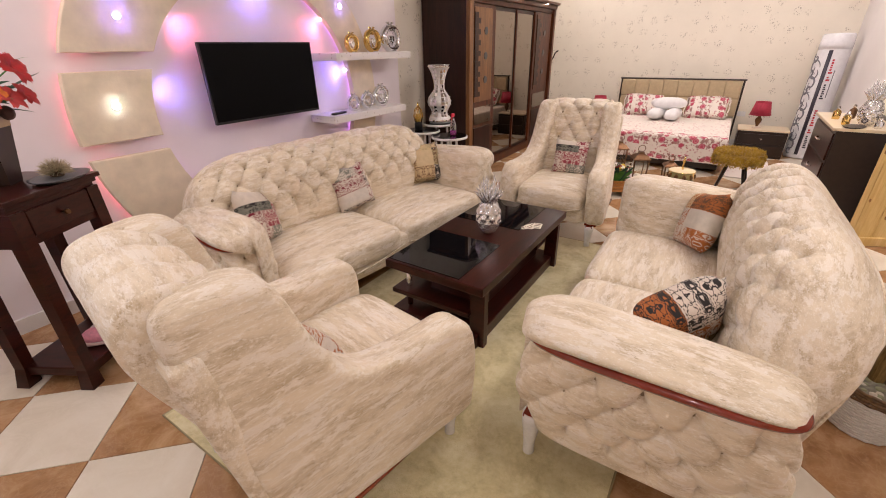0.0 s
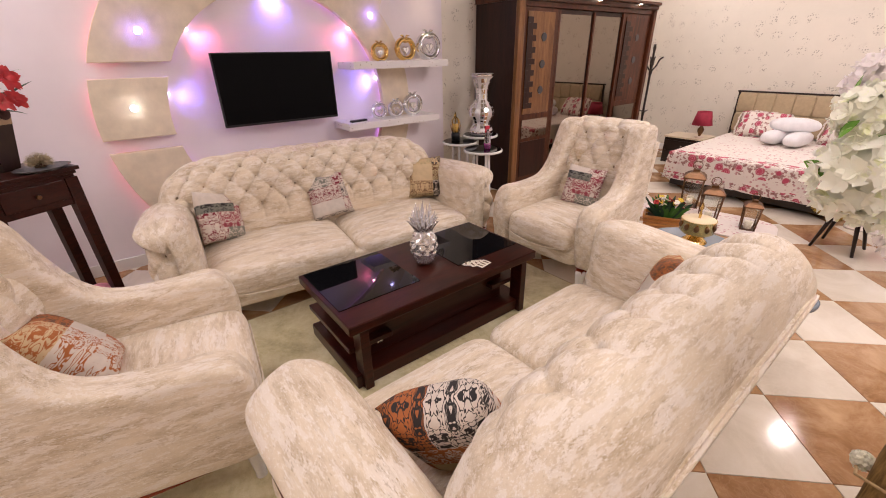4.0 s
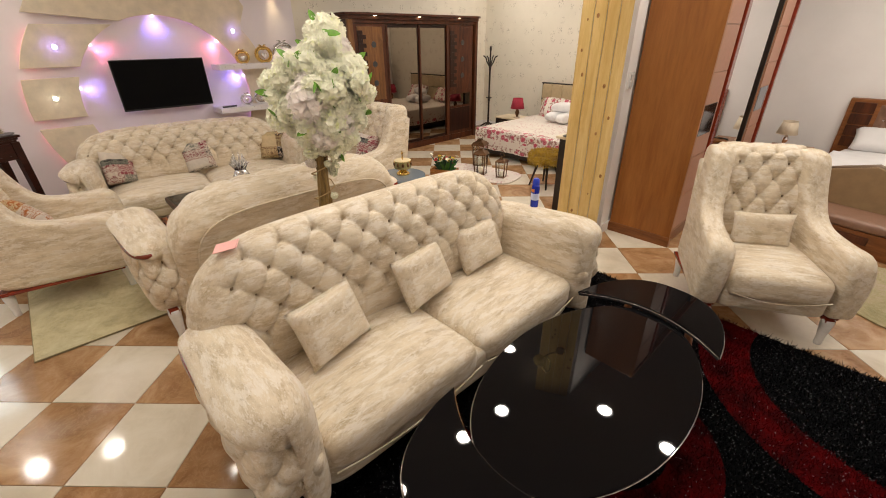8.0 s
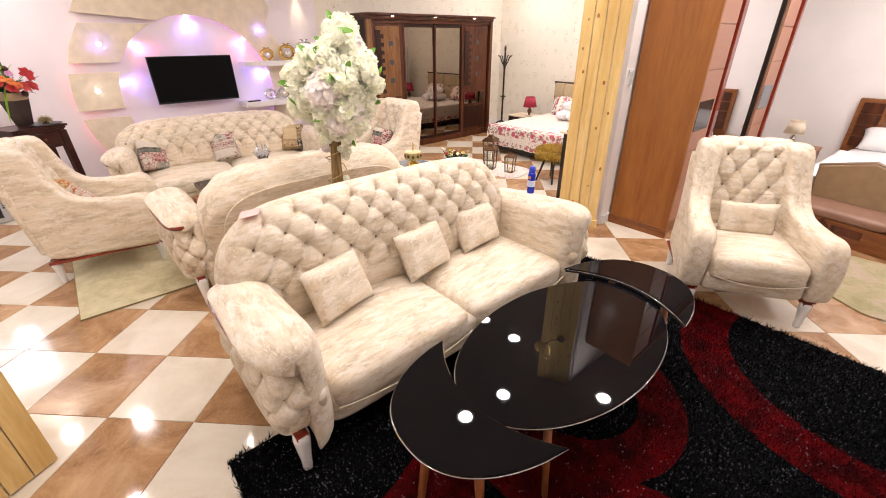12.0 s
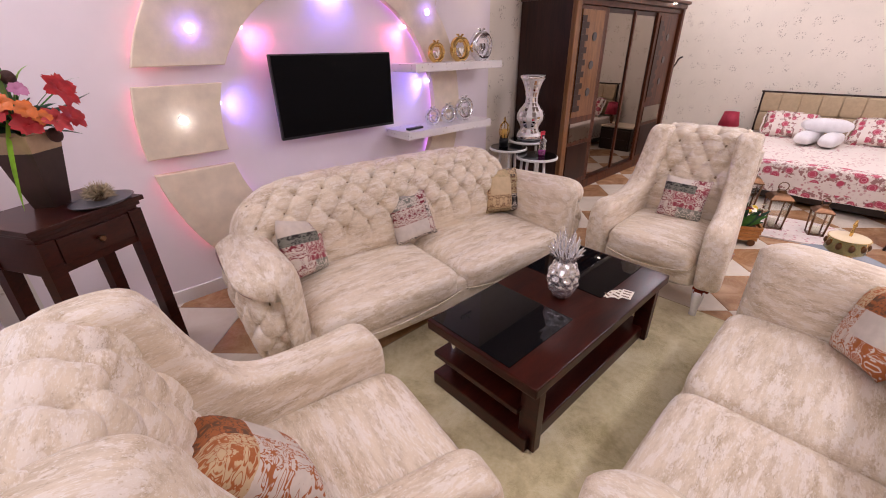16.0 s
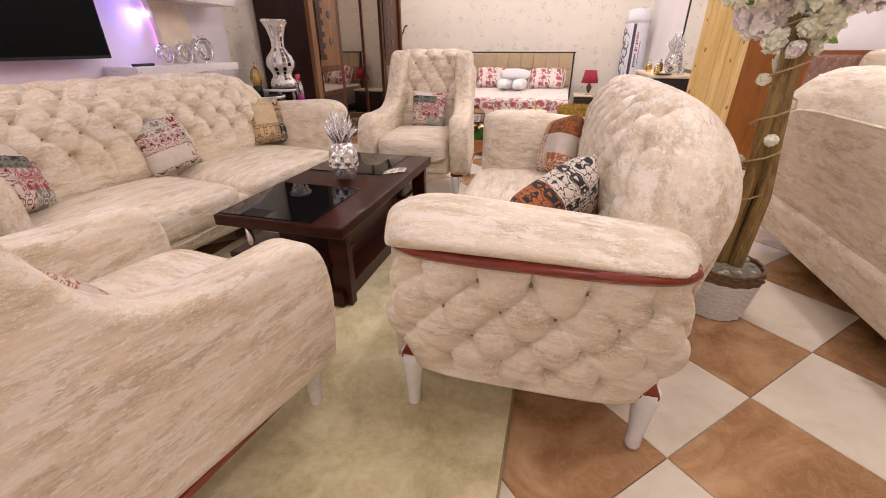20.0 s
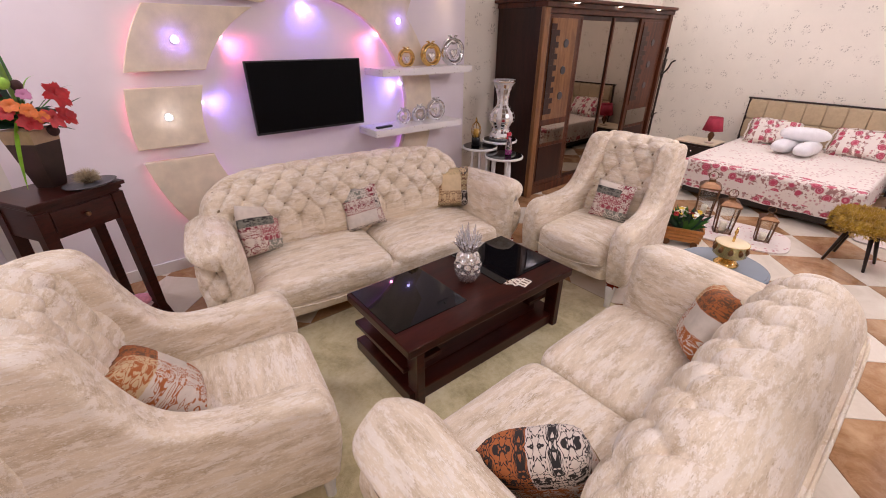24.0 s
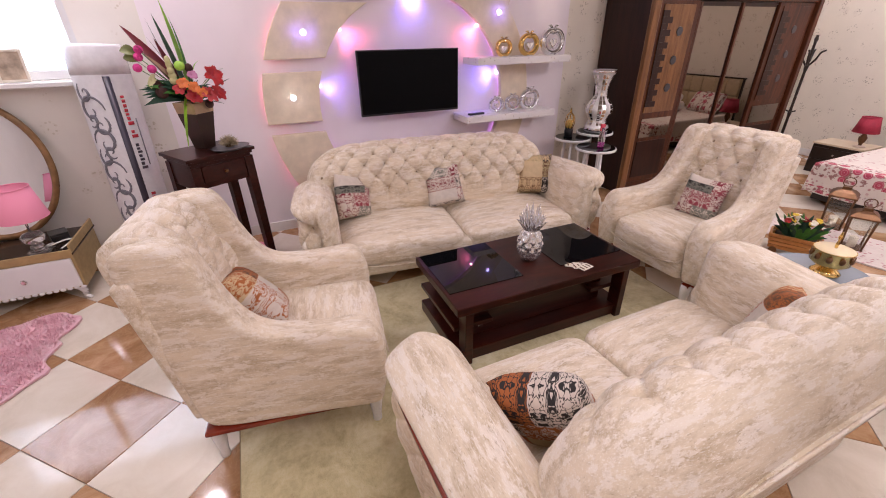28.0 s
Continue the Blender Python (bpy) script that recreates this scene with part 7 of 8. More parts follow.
# ---------------------------------------------------------------- dressing table
va = thing("dressing_table", on_floor(0.935, 5.08, 0), "dark brown dressing table with a cream top and tall mirror", "dressing table")
part("body", box(0.40, 0.98, 0.76, 0, 0, 0.03, 0.006), DARKLEG, va)
part("plinth", box(0.36, 0.94, 0.03, 0, 0, 0, 0.002), DARKLEG, va)
part("top", box(0.45, 1.03, 0.024, -0.005, 0, 0.79, 0.005), CREAMTOP, va)
for k in range(3):
    dr = part("drawer", box(0.016, 0.92, 0.22, -0.204, 0, 0.06 + 0.24 * k, 0.004), MAHOG, va)
    part("handle", tube([(-0.213, -0.08, 0.17 + 0.24 * k), (-0.235, -0.06, 0.165 + 0.24 * k), (-0.235, 0.06, 0.165 + 0.24 * k), (-0.213, 0.08, 0.17 + 0.24 * k)], 0.006, 6), CHROME, dr)
mir = thing("standing_mirror", pose(1.125, 5.08, 0.816, 0, 0, 0), "tall dark framed mirror on the dressing table", "mirror")
for s in (-1, 1):
    part("frame", box(0.028, 0.03, 0.86, 0, s * 0.44, 0, 0.004), DARKLEG, mir)
part("frame", box(0.028, 0.91, 0.03, 0, 0, 0.86, 0.004), DARKLEG, mir)
part("frame", box(0.026, 0.85, 0.03, 0, 0, 0.001, 0.004), DARKLEG, mir)
part("glass", box(0.008, 0.85, 0.828, -0.002, 0, 0.0315), MIRROR, mir)
pineapple(pose(0.93, 4.80, 0.815), "silver pineapple ornament on the dressing table", 1.15)
for k, (x, y, hh, mt) in enumerate(((0.80, 4.78, 0.10, GOLD), (0.83, 4.95, 0.09, SILVER), (0.78, 5.10, 0.11, GOLD), (0.98, 4.66, 0.08, SILVER), (0.90, 5.2, 0.12, BRONZE))):
    bt = thing("perfume_bottle", pose(x, y, 0.815), "small perfume bottle on the dressing table", "bottle", "perfume bottles")
    part("glass", lathe([(0.024, 0), (0.028, 0.01), (0.028, hh * 0.6), (0.012, hh * 0.75)], 16), mt, bt)
    part("stopper", lathe([(0.010, hh * 0.75), (0.014, hh * 0.85), (0.008, hh)], 12), CHROME, bt)
tr = tagged(part("tray", lathe([(0.10, 0), (0.12, 0.008), (0.115, 0.010)], 24, squash=0.6), DARKLEG), "dark oval tray under the ornaments", "tray")
tr.matrix_basis = pose(0.84, 4.66, 0.815, 0, 0, 70)

# ---------------------------------------------------------------- furry stool and bedroom rugs
st = thing("fur_stool", on_floor(0.17, 5.30, 10), "mustard furry round stool on dark splayed legs", "stool")
for k in range(4):
    a = math.pi / 2 * k + 0.5
    part("leg", tube([(0.10 * math.cos(a), 0.10 * math.sin(a), 0.30), (0.19 * math.cos(a), 0.19 * math.sin(a), 0.0)], 0.018, 8, taper=lambda t: 1 - 0.4 * t), DARKLEG, st)
MUST = rug_mat("mustard_fur", (0.20, 0.11, 0.01), (0.48, 0.30, 0.02), (0.66, 0.46, 0.05), 14.0)
part("seat", soft_box(0.44, 0.44, 0.14, 0, 0, 0.285, p=2.2, q=3), MUST, st)
rr = random.Random(2)
vs_, fs_ = [], []
for _ in range(5200):
    a, z = rr.uniform(0, 6.283), rr.uniform(-1, 1)
    q = math.sqrt(rr.random())
    if rr.random() < 0.6:
        c, nrm = Vector((0.215 * q * math.cos(a), 0.215 * q * math.sin(a), 0.415)), Vector((0.3 * math.cos(a), 0.3 * math.sin(a), 1))
    else:
        c, nrm = Vector((0.215 * math.cos(a), 0.215 * math.sin(a), 0.355 + 0.06 * z)), Vector((math.cos(a), math.sin(a), -0.35))
    d = (nrm.normalized() + Vector((rr.gauss(0, 0.4), rr.gauss(0, 0.4), rr.gauss(0, 0.3)))).normalized()
    sd = d.cross(Vector((rr.gauss(0, 1), rr.gauss(0, 1), rr.gauss(0, 1)))).normalized()
    k = len(vs_)
    vs_ += [c - sd * 0.005, c + sd * 0.005, c + d * rr.uniform(0.02, 0.042)]
    fs_.append((k, k + 1, k + 2))
tagged(part("fur", mesh_from(vs_, fs_, "fur", False), MUST, st), kind="stuff")
ROSERUG = rose_cloth("rose_rug", (0.74, 0.66, 0.60), [("y", 0.0, 0.5)])


def soft_rug(name, m, w, d, mat, label, corner=8.0, thick=0.014):
    out = []
    for k in range(64):
        t = 2 * math.pi * k / 64
        e = lambda c: math.copysign(abs(c) ** (2 / corner), c)
        out.append((w / 2 * e(math.cos(t)), d / 2 * e(math.sin(t))))
    ob = part(name, flat_shape(out, thick, 0.004), mat)
    ob.matrix_basis = m
    return tagged(ob, label, "rug")


soft_rug("bedside_rug", pose(-0.78, 5.12, 0.001, 0, 0, 12), 1.15, 0.62, ROSERUG, "white rose-print rug at the foot of the bed", 4)
soft_rug("bedside_rug", pose(0.33, 6.42, 0.001, 0, 0, 0), 0.48, 1.15, ROSERUG, "white rose-print rug beside the bed", 10)

# ---------------------------------------------------------------- black and red shaggy rug
RX0, RX1, RY0, RY1 = 1.655, 3.69, 0.83, 3.74


def shag_mat():
    m, n, l, b = nodes("black_red_shag")
    geo = n.new("ShaderNodeNewGeometry")
    sep = n.new("ShaderNodeSeparateXYZ")
    link(l, geo.outputs["Position"], sep.inputs[0])
    x, y = sep.outputs[0], sep.outputs[1]

    def dist(cx, cy, sx=1.0, sy=1.0):
        dx = math_node(n, l, "MULTIPLY", math_node(n, l, "SUBTRACT", x, cx), sx)
        dy = math_node(n, l, "MULTIPLY", math_node(n, l, "SUBTRACT", y, cy), sy)
        return math_node(n, l, "SQRT", math_node(n, l, "ADD", math_node(n, l, "MULTIPLY", dx, dx), math_node(n, l, "MULTIPLY", dy, dy)))

    def band(d, r0, r1):
        return math_node(n, l, "MULTIPLY", math_node(n, l, "GREATER_THAN", d, r0), math_node(n, l, "LESS_THAN", d, r1))

    parts = [band(dist(3.50, 3.62), 0.70, 0.96),
             math_node(n, l, "MULTIPLY", band(dist(1.15, 1.05), 1.12, 1.44), math_node(n, l, "LESS_THAN", y, 1.9)),
             math_node(n, l, "MULTIPLY", math_node(n, l, "LESS_THAN", dist(2.55, 2.50), 0.86), math_node(n, l, "LESS_THAN", dist(3.30, 1.20), 0.98)),
             math_node(n, l, "MULTIPLY", band(dist(2.45, 2.35), 0.30, 0.52), math_node(n, l, "GREATER_THAN", x, 2.3)),
             band(dist(3.85, 4.05), 0.0, 0.48)]
    red = parts[0]
    for p in parts[1:]:
        red = math_node(n, l, "MAXIMUM", red, p)
    v = coords(n, l)
    mott = ramp(n, l, noise_tex(n, l, v, 7, 4), [(0.36, (0.25, 0.25, 0.25)), (0.6, (1, 1, 1))])
    redc = mix(n, l, mott, (0.009, 0.0004, 0.0007), (0.085, 0.0008, 0.002))
    blk = mix(n, l, ramp(n, l, noise_tex(n, l, v, 130, 2), [(0.69, (0, 0, 0)), (0.72, (1, 1, 1))]), (0.0015, 0.0015, 0.002), (0.5, 0.51, 0.55))
    link(l, mix(n, l, red, blk, redc), b.inputs["Base Color"])
    b.inputs["Roughness"].default_value = 0.85
    b.inputs["Specular IOR Level"].default_value = 0.05
    return m


SHAG = shag_mat()
rug = tagged(part("shaggy_rug", box(RX1 - RX0 - 0.02, RY1 - RY0 - 0.02, 0.012, (RX0 + RX1) / 2, (RY0 + RY1) / 2, 0.001), SHAG), "black shaggy rug with deep red curves and silver glitter", "rug")
g = np.random.default_rng(4)
N = 60000
bx, by = g.uniform(RX0, RX1, N), g.uniform(RY0, RY1, N)
ang, lean = g.uniform(0, 2 * math.pi, N), g.normal(0, 0.014, (N, 2))
hh = g.uniform(0.016, 0.034, N)
wx, wy = 0.0035 * np.cos(ang), 0.0035 * np.sin(ang)
V3 = np.zeros((N, 3, 3))
V3[:, 0] = np.stack([bx - wx, by - wy, np.full(N, 0.010)], 1)
V3[:, 1] = np.stack([bx + wx, by + wy, np.full(N, 0.010)], 1)
V3[:, 2] = np.stack([bx + lean[:, 0], by + lean[:, 1], 0.010 + hh], 1)
me = bpy.data.meshes.new("fur")
me.vertices.add(3 * N)
me.vertices.foreach_set("co", V3.ravel())
me.loops.add(3 * N)
me.loops.foreach_set("vertex_index", np.arange(3 * N, dtype=np.int32))
me.polygons.add(N)
me.polygons.foreach_set("loop_start", np.arange(0, 3 * N, 3, dtype=np.int32))
me.update()
me.validate()
tagged(part("fur", me, SHAG, rug), kind="stuff")

# loose silver tinsel among the tips
K = 4200
tx, ty, ta = g.uniform(RX0 + 0.02, RX1 - 0.02, K), g.uniform(RY0 + 0.02, RY1 - 0.02, K), g.uniform(0, 2 * math.pi, K)
tl, tz = g.uniform(0.0009, 0.0024, K), g.uniform(0.024, 0.038, K)
T3 = np.zeros((K, 3, 3))
for _k in range(3):
    T3[:, _k] = np.stack([tx + tl * np.cos(ta + 2.1 * _k), ty + tl * np.sin(ta + 2.1 * _k), tz + (0.002 if _k == 1 else 0.0)], 1)
part("tinsel", mesh_from(T3.reshape(-1, 3), np.arange(3 * K).reshape(-1, 3).tolist(), "tinsel", False), plain("silver_tinsel", (0.62, 0.63, 0.68), 0.35, 0.3, 0.1, 200), rug, "silver glitter threads")

# ---------------------------------------------------------------- nest of black glass tables
def glass_table(m, outline, h, legs, label):
    gt = thing("glass_coffee_table", m, label, "coffee table", "nest of black glass tables")
    part("rim", moved(flat_shape([(x * 0.985, y * 0.985) for x, y in outline], 0.016, 0.004), pose(0, 0, h - 0.024)), BLACK, gt)
    part("glass_top", moved(flat_shape(outline, 0.008, 0.003), pose(0, 0, h - 0.008)), BLACKGLASS, gt, "polished black glass top")
    part("edge", tube([(x * 0.999, y * 0.999, h - 0.010) for x, y in outline], 0.0035, 6, True), CHROME, gt, "thin bright metal edge")
    for (ax, ay), (bx_, by_) in legs:
        part("leg", tube([(ax, ay, h - 0.024), (bx_, by_, 0.0)], 0.021, 12, taper=lambda t: 1 - 0.42 * t), TEAKLEG, gt)
    return gt


OV = [(0.37 * math.cos(2 * math.pi * k / 72), 0.62 * math.sin(2 * math.pi * k / 72)) for k in range(72)]
glass_table(pose(2.43, 2.20, 0.012), OV, 0.425, [((0.15 * a, 0.34 * b), (0.25 * a, 0.44 * b)) for a in (-1, 1) for b in (-1, 1)], "oval black glass coffee table on reddish wooden legs")


def crescent(tip, outer, inner, n=30):
    out = []
    for k in range(n + 1):
        t = -1 + 2 * k / n
        out.append((tip * t * (1 + 0.16 * (1 - t * t)), -outer * (1 - abs(t) ** 2.3) ** 0.75))
    for k in range(1, n):
        t = 1 - 2 * k / n
        out.append((tip * t, -inner * (1 - t * t)))
    return out


CR = crescent(0.345, 0.42, 0.13)
CL = [((-0.15, -0.22), (-0.20, -0.24)), ((0.15, -0.22), (0.20, -0.24)), ((0.0, -0.32), (0.0, -0.38))]
glass_table(pose(2.43, 1.71, 0.012, 0, 0, -4), CR, 0.455, CL, "crescent black glass side table on wooden legs")
glass_table(pose(2.42, 2.68, 0.012, 0, 0, 177), CR, 0.455, CL, "crescent black glass side table on wooden legs")

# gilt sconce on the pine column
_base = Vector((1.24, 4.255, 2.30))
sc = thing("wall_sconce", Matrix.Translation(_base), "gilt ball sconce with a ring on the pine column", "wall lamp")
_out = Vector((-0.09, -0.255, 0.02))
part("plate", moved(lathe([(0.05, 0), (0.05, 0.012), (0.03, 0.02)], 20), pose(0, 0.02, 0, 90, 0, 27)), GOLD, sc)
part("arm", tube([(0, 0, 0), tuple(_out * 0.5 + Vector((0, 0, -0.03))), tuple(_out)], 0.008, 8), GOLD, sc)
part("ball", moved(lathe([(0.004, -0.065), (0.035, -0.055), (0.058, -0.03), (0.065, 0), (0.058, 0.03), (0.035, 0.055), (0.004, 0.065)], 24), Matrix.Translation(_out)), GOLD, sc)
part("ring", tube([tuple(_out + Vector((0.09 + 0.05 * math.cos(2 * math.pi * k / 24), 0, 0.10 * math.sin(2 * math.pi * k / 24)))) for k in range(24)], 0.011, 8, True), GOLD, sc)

# ---------------------------------------------------------------- brown wardrobe of the second bedroom
wg = thing("sliding_wardrobe", on_floor(1.655, 5.76, 0), "tall cherry sliding wardrobe with mirror and leather-look panels", "wardrobe")
GY0, GY1, GH = -1.16, 1.16, 2.45
GLOSSLESS = wood("cherry_side", (0.24, 0.085, 0.018), (0.36, 0.14, 0.034), (2.5, 2.5, 0.3), 0.35, 0.15, 3.0)
part("side_panel", box(0.55, 0.035, GH, 0, GY0 + 0.0175, 0.0, 0.004), GLOSSLESS, wg)
part("side_panel", box(0.55, 0.035, GH, 0, GY1 - 0.0175, 0.0, 0.004), GLOSSLESS, wg)
part("foot_rail", box(0.565, 0.05, 0.09, 0.0, GY0 + 0.012, 0.0, 0.004), CHERRY_H, wg)
part("back_panel", box(0.02, GY1 - GY0 - 0.07, GH, -0.26, 0, 0), CHERRY, wg)
part("top_panel", box(0.55, GY1 - GY0 - 0.07, 0.04, 0, 0, GH - 0.041), CHERRY, wg)
part("plinth", box(0.50, GY1 - GY0 - 0.07, 0.09, 0, 0, 0, 0.003), CHERRY_H, wg)
LEATHER = plain("tan_pink_leather", (0.42, 0.22, 0.15), 0.5, 0, 0.06, 30, 0.15)
DARKSQ = plain("dark_glass_square", (0.02, 0.016, 0.015), 0.06, 0, 0.1, 10, 0)


def leather_door(y0, y1, x, squares):
    d = part("door", box(0.03, y1 - y0, GH - 0.14, x, (y0 + y1) / 2, 0.095, 0.004), CHERRY, wg)
    z = 0.14
    while z < GH - 0.12:
        part("leather_panel", box(0.012, y1 - y0 - 0.05, 0.315, x + 0.018, (y0 + y1) / 2, z, 0.003), LEATHER, d)
        z += 0.325
    part("dark_square", box(0.012, (y1 - y0) * 0.74, 0.24, x + 0.024, (y0 + y1) / 2 - 0.02, 0.96, 0.002), squares, d)


leather_door(GY0 + 0.04, GY0 + 0.46, 0.235, DARKSQ)
md = part("mirror_door", box(0.03, 1.32, GH - 0.14, 0.205, -0.02, 0.095, 0.004), CHERRY, wg)
part("mirror", box(0.008, 1.12, GH - 0.24, 0.223, 0.0, 0.145), MIRROR, md, "tall mirror")
part("stile", box(0.05, 0.09, GH - 0.16, 0.245, -0.64, 0.10, 0.006), REDWOOD, md)
part("stile", box(0.03, 0.03, GH - 0.16, 0.235, 0.60, 0.10, 0.004), DARKLEG, md)
leather_door(GY1 - 0.53, GY1 - 0.07, 0.235, plain("grey_glass_square", (0.18, 0.20, 0.24), 0.1, 0.3, 0.1, 10, 0))
part("end_stile", box(0.06, 0.07, GH - 0.1, 0.255, GY1 - 0.035, 0.0, 0.006), REDWOOD, wg)
lsw = thing("light_switch", pose(1.361, 4.52, 1.30), "white double light switch on the wall", "switch")
part("plate", box(0.012, 0.07, 0.13, 0.006, 0, 0, 0.003), WHITELACQ, lsw)
for k in range(2):
    part("rocker", box(0.008, 0.045, 0.04, 0.015, 0, 0.015 + 0.055 * k, 0.003), plain("grey_rocker", (0.55, 0.55, 0.55), 0.4), lsw)

# ---------------------------------------------------------------- second bed with foot bench
b2 = thing("upholstered_bed", on_floor(3.42, 7.05, -3), "wooden double bed with a studded leather headboard and white sheets", "bed")
BROWNLEA = plain("brown_leather", (0.24, 0.13, 0.085), 0.42, 0, 0.1, 25, 0.15)
hb2 = part("headboard", box(1.86, 0.07, 0.99, 0, 1.12, 0.0, 0.012), CHERRY_H, b2)
nu, nv = 80, 50
P = np.zeros((nu, nv, 3))
for i, u in enumerate(np.linspace(0, 1, nu)):
    for j, v in enumerate(np.linspace(0, 1, nv)):
        gate = min(1, u / 0.05, (1 - u) / 0.05, v / 0.06, (1 - v) / 0.06)
        q = float(tuft(np.array(u * 9), np.array(v * 2.2)))
        P[i, j] = (-0.64 + 1.28 * u, 1.083 - 0.045 * gate * (0.25 + 0.75 * q), 0.40 + 0.53 * v)
lp = part("leather_pad", grid_mesh(P, "leather_pad"), BROWNLEA, hb2)
STUD = lathe([(0.012, 0), (0.010, 0.006), (0.003, 0.009)], 10)
_me = bpy.data.meshes.new("stud")
STUD.to_mesh(_me)
STUD.free()
_me.materials.append(CHROME)
for a in range(1, 18):
    for b in range(1, 5):
        if (a + b) % 2 == 0:
            sd = new("stud", _me)
            sd.parent = lp
            sd.matrix_basis = pose(-0.64 + 1.28 * a / 18, 1.066, 0.40 + 0.53 * b / 4.4, 90, 0, 0)
for s in (-1, 1):
    for k in range(4):
        part("inlay_block", box(0.20, 0.02, 0.12, s * 0.78, 1.082, 0.42 + 0.135 * k, 0.004), WARDWOOD, hb2)
part("bed_frame", box(1.70, 2.05, 0.26, 0, 0.06, 0.02, 0.01), CHERRY_H, b2)
SHEET = plain("white_sheet", (0.80, 0.79, 0.80), 0.75, 0, 0.04, 6, 0.3)
part("mattress", soft_box(1.64, 2.0, 0.20, 0, 0.06, 0.24, p=14, q=5), SHEET, b2)
P = np.zeros((60, 60, 3))
for i, u in enumerate(np.linspace(-1, 1, 60)):
    for j, v in enumerate(np.linspace(0, 1, 60)):
        x, y = u * 1.10, -1.0 + 1.5 * v
        o = max(0, abs(x) - 0.84)
        z = 0.452 - o * 1.1 + 0.006 * math.sin(11 * x + 4 * y) * math.sin(9 * y)
        P[i, j] = (math.copysign(min(abs(x), 0.85 + 0.25 * o) + 0.015 * math.sin(17 * y) * min(1, o * 6), x), y, max(0.12, z))
part("sheet", grid_mesh(P, "sheet"), SHEET, b2)
M2 = b2.matrix_basis
for x, z, a in ((-0.42, 0.45, 5), (0.45, 0.45, -6)):
    p = part("white_pillow", pillow_mesh(0.66, 0.38, 0.17), SHEET)
    p.matrix_basis = M2 @ pose(x, 0.80, z, -58, 0, a)
    tagged(p, "plain white pillow against the leather headboard", "pillow", "white pillows")
p = part("white_pillow", pillow_mesh(0.60, 0.36, 0.15), rose_cloth("pink_sprig_pillow", (0.76, 0.72, 0.76), [("x", 0.2, 0.06)]))
p.matrix_basis = M2 @ pose(0.5, 0.45, 0.455, -66, 0, -12)
tagged(p, "pale pillow with a pink sprig on the bed", "pillow", "white pillows")
bn = thing("bed_bench", on_floor(3.36, 5.74, -13), "wooden bench at the bed's foot with a padded pointed back", "bench")
part("base", box(1.86, 0.42, 0.20, 0, 0, 0.0, 0.006), CHERRY_H, bn)
for k, x in enumerate((-0.70, -0.28, 0.40, 0.78)):
    part("inlay_block", box(0.32 if k != 1 else 0.22, 0.012, 0.07, x, -0.214, 0.095, 0.003), WARDWOOD, bn)
part("inlay_diamond", moved(box(0.10, 0.014, 0.10, 0, 0, -0.05, 0.003), pose(-0.47, -0.214, 0.13, 0, 45, 0)), WARDWOOD, bn)
part("seat", soft_box(0.86, 0.40, 0.10, -0.46, -0.02, 0.19, p=12, q=4), BROWNLEA, bn)
part("arm_rest", box(0.05, 0.40, 0.24, -0.915, 0, 0.18, 0.01), CHERRY_H, bn)
pent = [(-0.31, 0), (0.37, 0), (0.40, 0.29), (0.05, 0.39), (-0.33, 0.29)]
pm = Matrix(((1, 0, 0, -0.44), (0, 0.10, 1, 0.13), (0, 1, 0, 0.27), (0, 0, 0, 1)))
bb = moved(flat_shape(pent, 0.06, 0.018, 3), pm)
bmesh.ops.recalc_face_normals(bb, faces=bb.faces)
bpk = part("back_pad", bb, plain("tan_leather", (0.29, 0.19, 0.10), 0.4, 0, 0.1, 12, 0.12), bn)
part("back_frame", tube([pm @ Vector((x, z, 0.03)) for x, z in pent], 0.022, 6, True), plain("dark_tan_edge", (0.20, 0.13, 0.08), 0.4), bpk)
part("drawer_box", box(0.86, 0.40, 0.15, 0.48, 0.0, 0.195, 0.006), CHERRY_H, bn)
for k in range(2):
    dr = part("drawer", box(0.80, 0.014, 0.06, 0.48, -0.203, 0.205 + 0.068 * k, 0.003), CHERRY, bn)
    part("knob", moved(lathe([(0.008, 0), (0.022, 0.01), (0.016, 0.022)], 16), pose(0.48, -0.21, 0.235 + 0.068 * k, 90, 0, 0)), SILVER, dr)
nightstand(on_floor(2.20, 7.62, 0), 0.44, 0.40, 0.42, CHERRY_H, CHERRY, "cherry wood nightstand beside the second bed")
table_lamp(pose(2.12, 7.62, 0.424), plain("cream_shade", (0.72, 0.62, 0.48), 0.7), CHROME, "small lamp with a cream shade on the nightstand", 1.0)
tagged(part("charger_cable", tube(smooth_loop([(2.22, 7.5, 0.43), (2.30, 7.52, 0.445), (2.36, 7.58, 0.43), (2.28, 7.6, 0.428), (2.24, 7.54, 0.435), (2.40, 7.56, 0.43)], 40, False), 0.006, 6), BLACK), "black tangled cable on the nightstand", "cable")
pf = tagged(part("pouffe", lathe([(0.10, 0), (0.14, 0.02), (0.155, 0.12), (0.14, 0.22), (0.09, 0.25)], 24), plain("dark_plush", (0.12, 0.09, 0.08), 0.9, 0, 0.3, 60, 0.6)), "small dark round plush pouffe beside the bed", "pouffe")
pf.matrix_basis = pose(2.34, 5.98, 0)
out = []
rr = random.Random(6)
for k in range(40):
    t = 2 * math.pi * k / 40
    q = 1 + rr.uniform(-0.05, 0.05) + 0.10 * math.sin(3 * t)
    out.append((0.62 * q * math.cos(t), 0.50 * q * math.sin(t)))
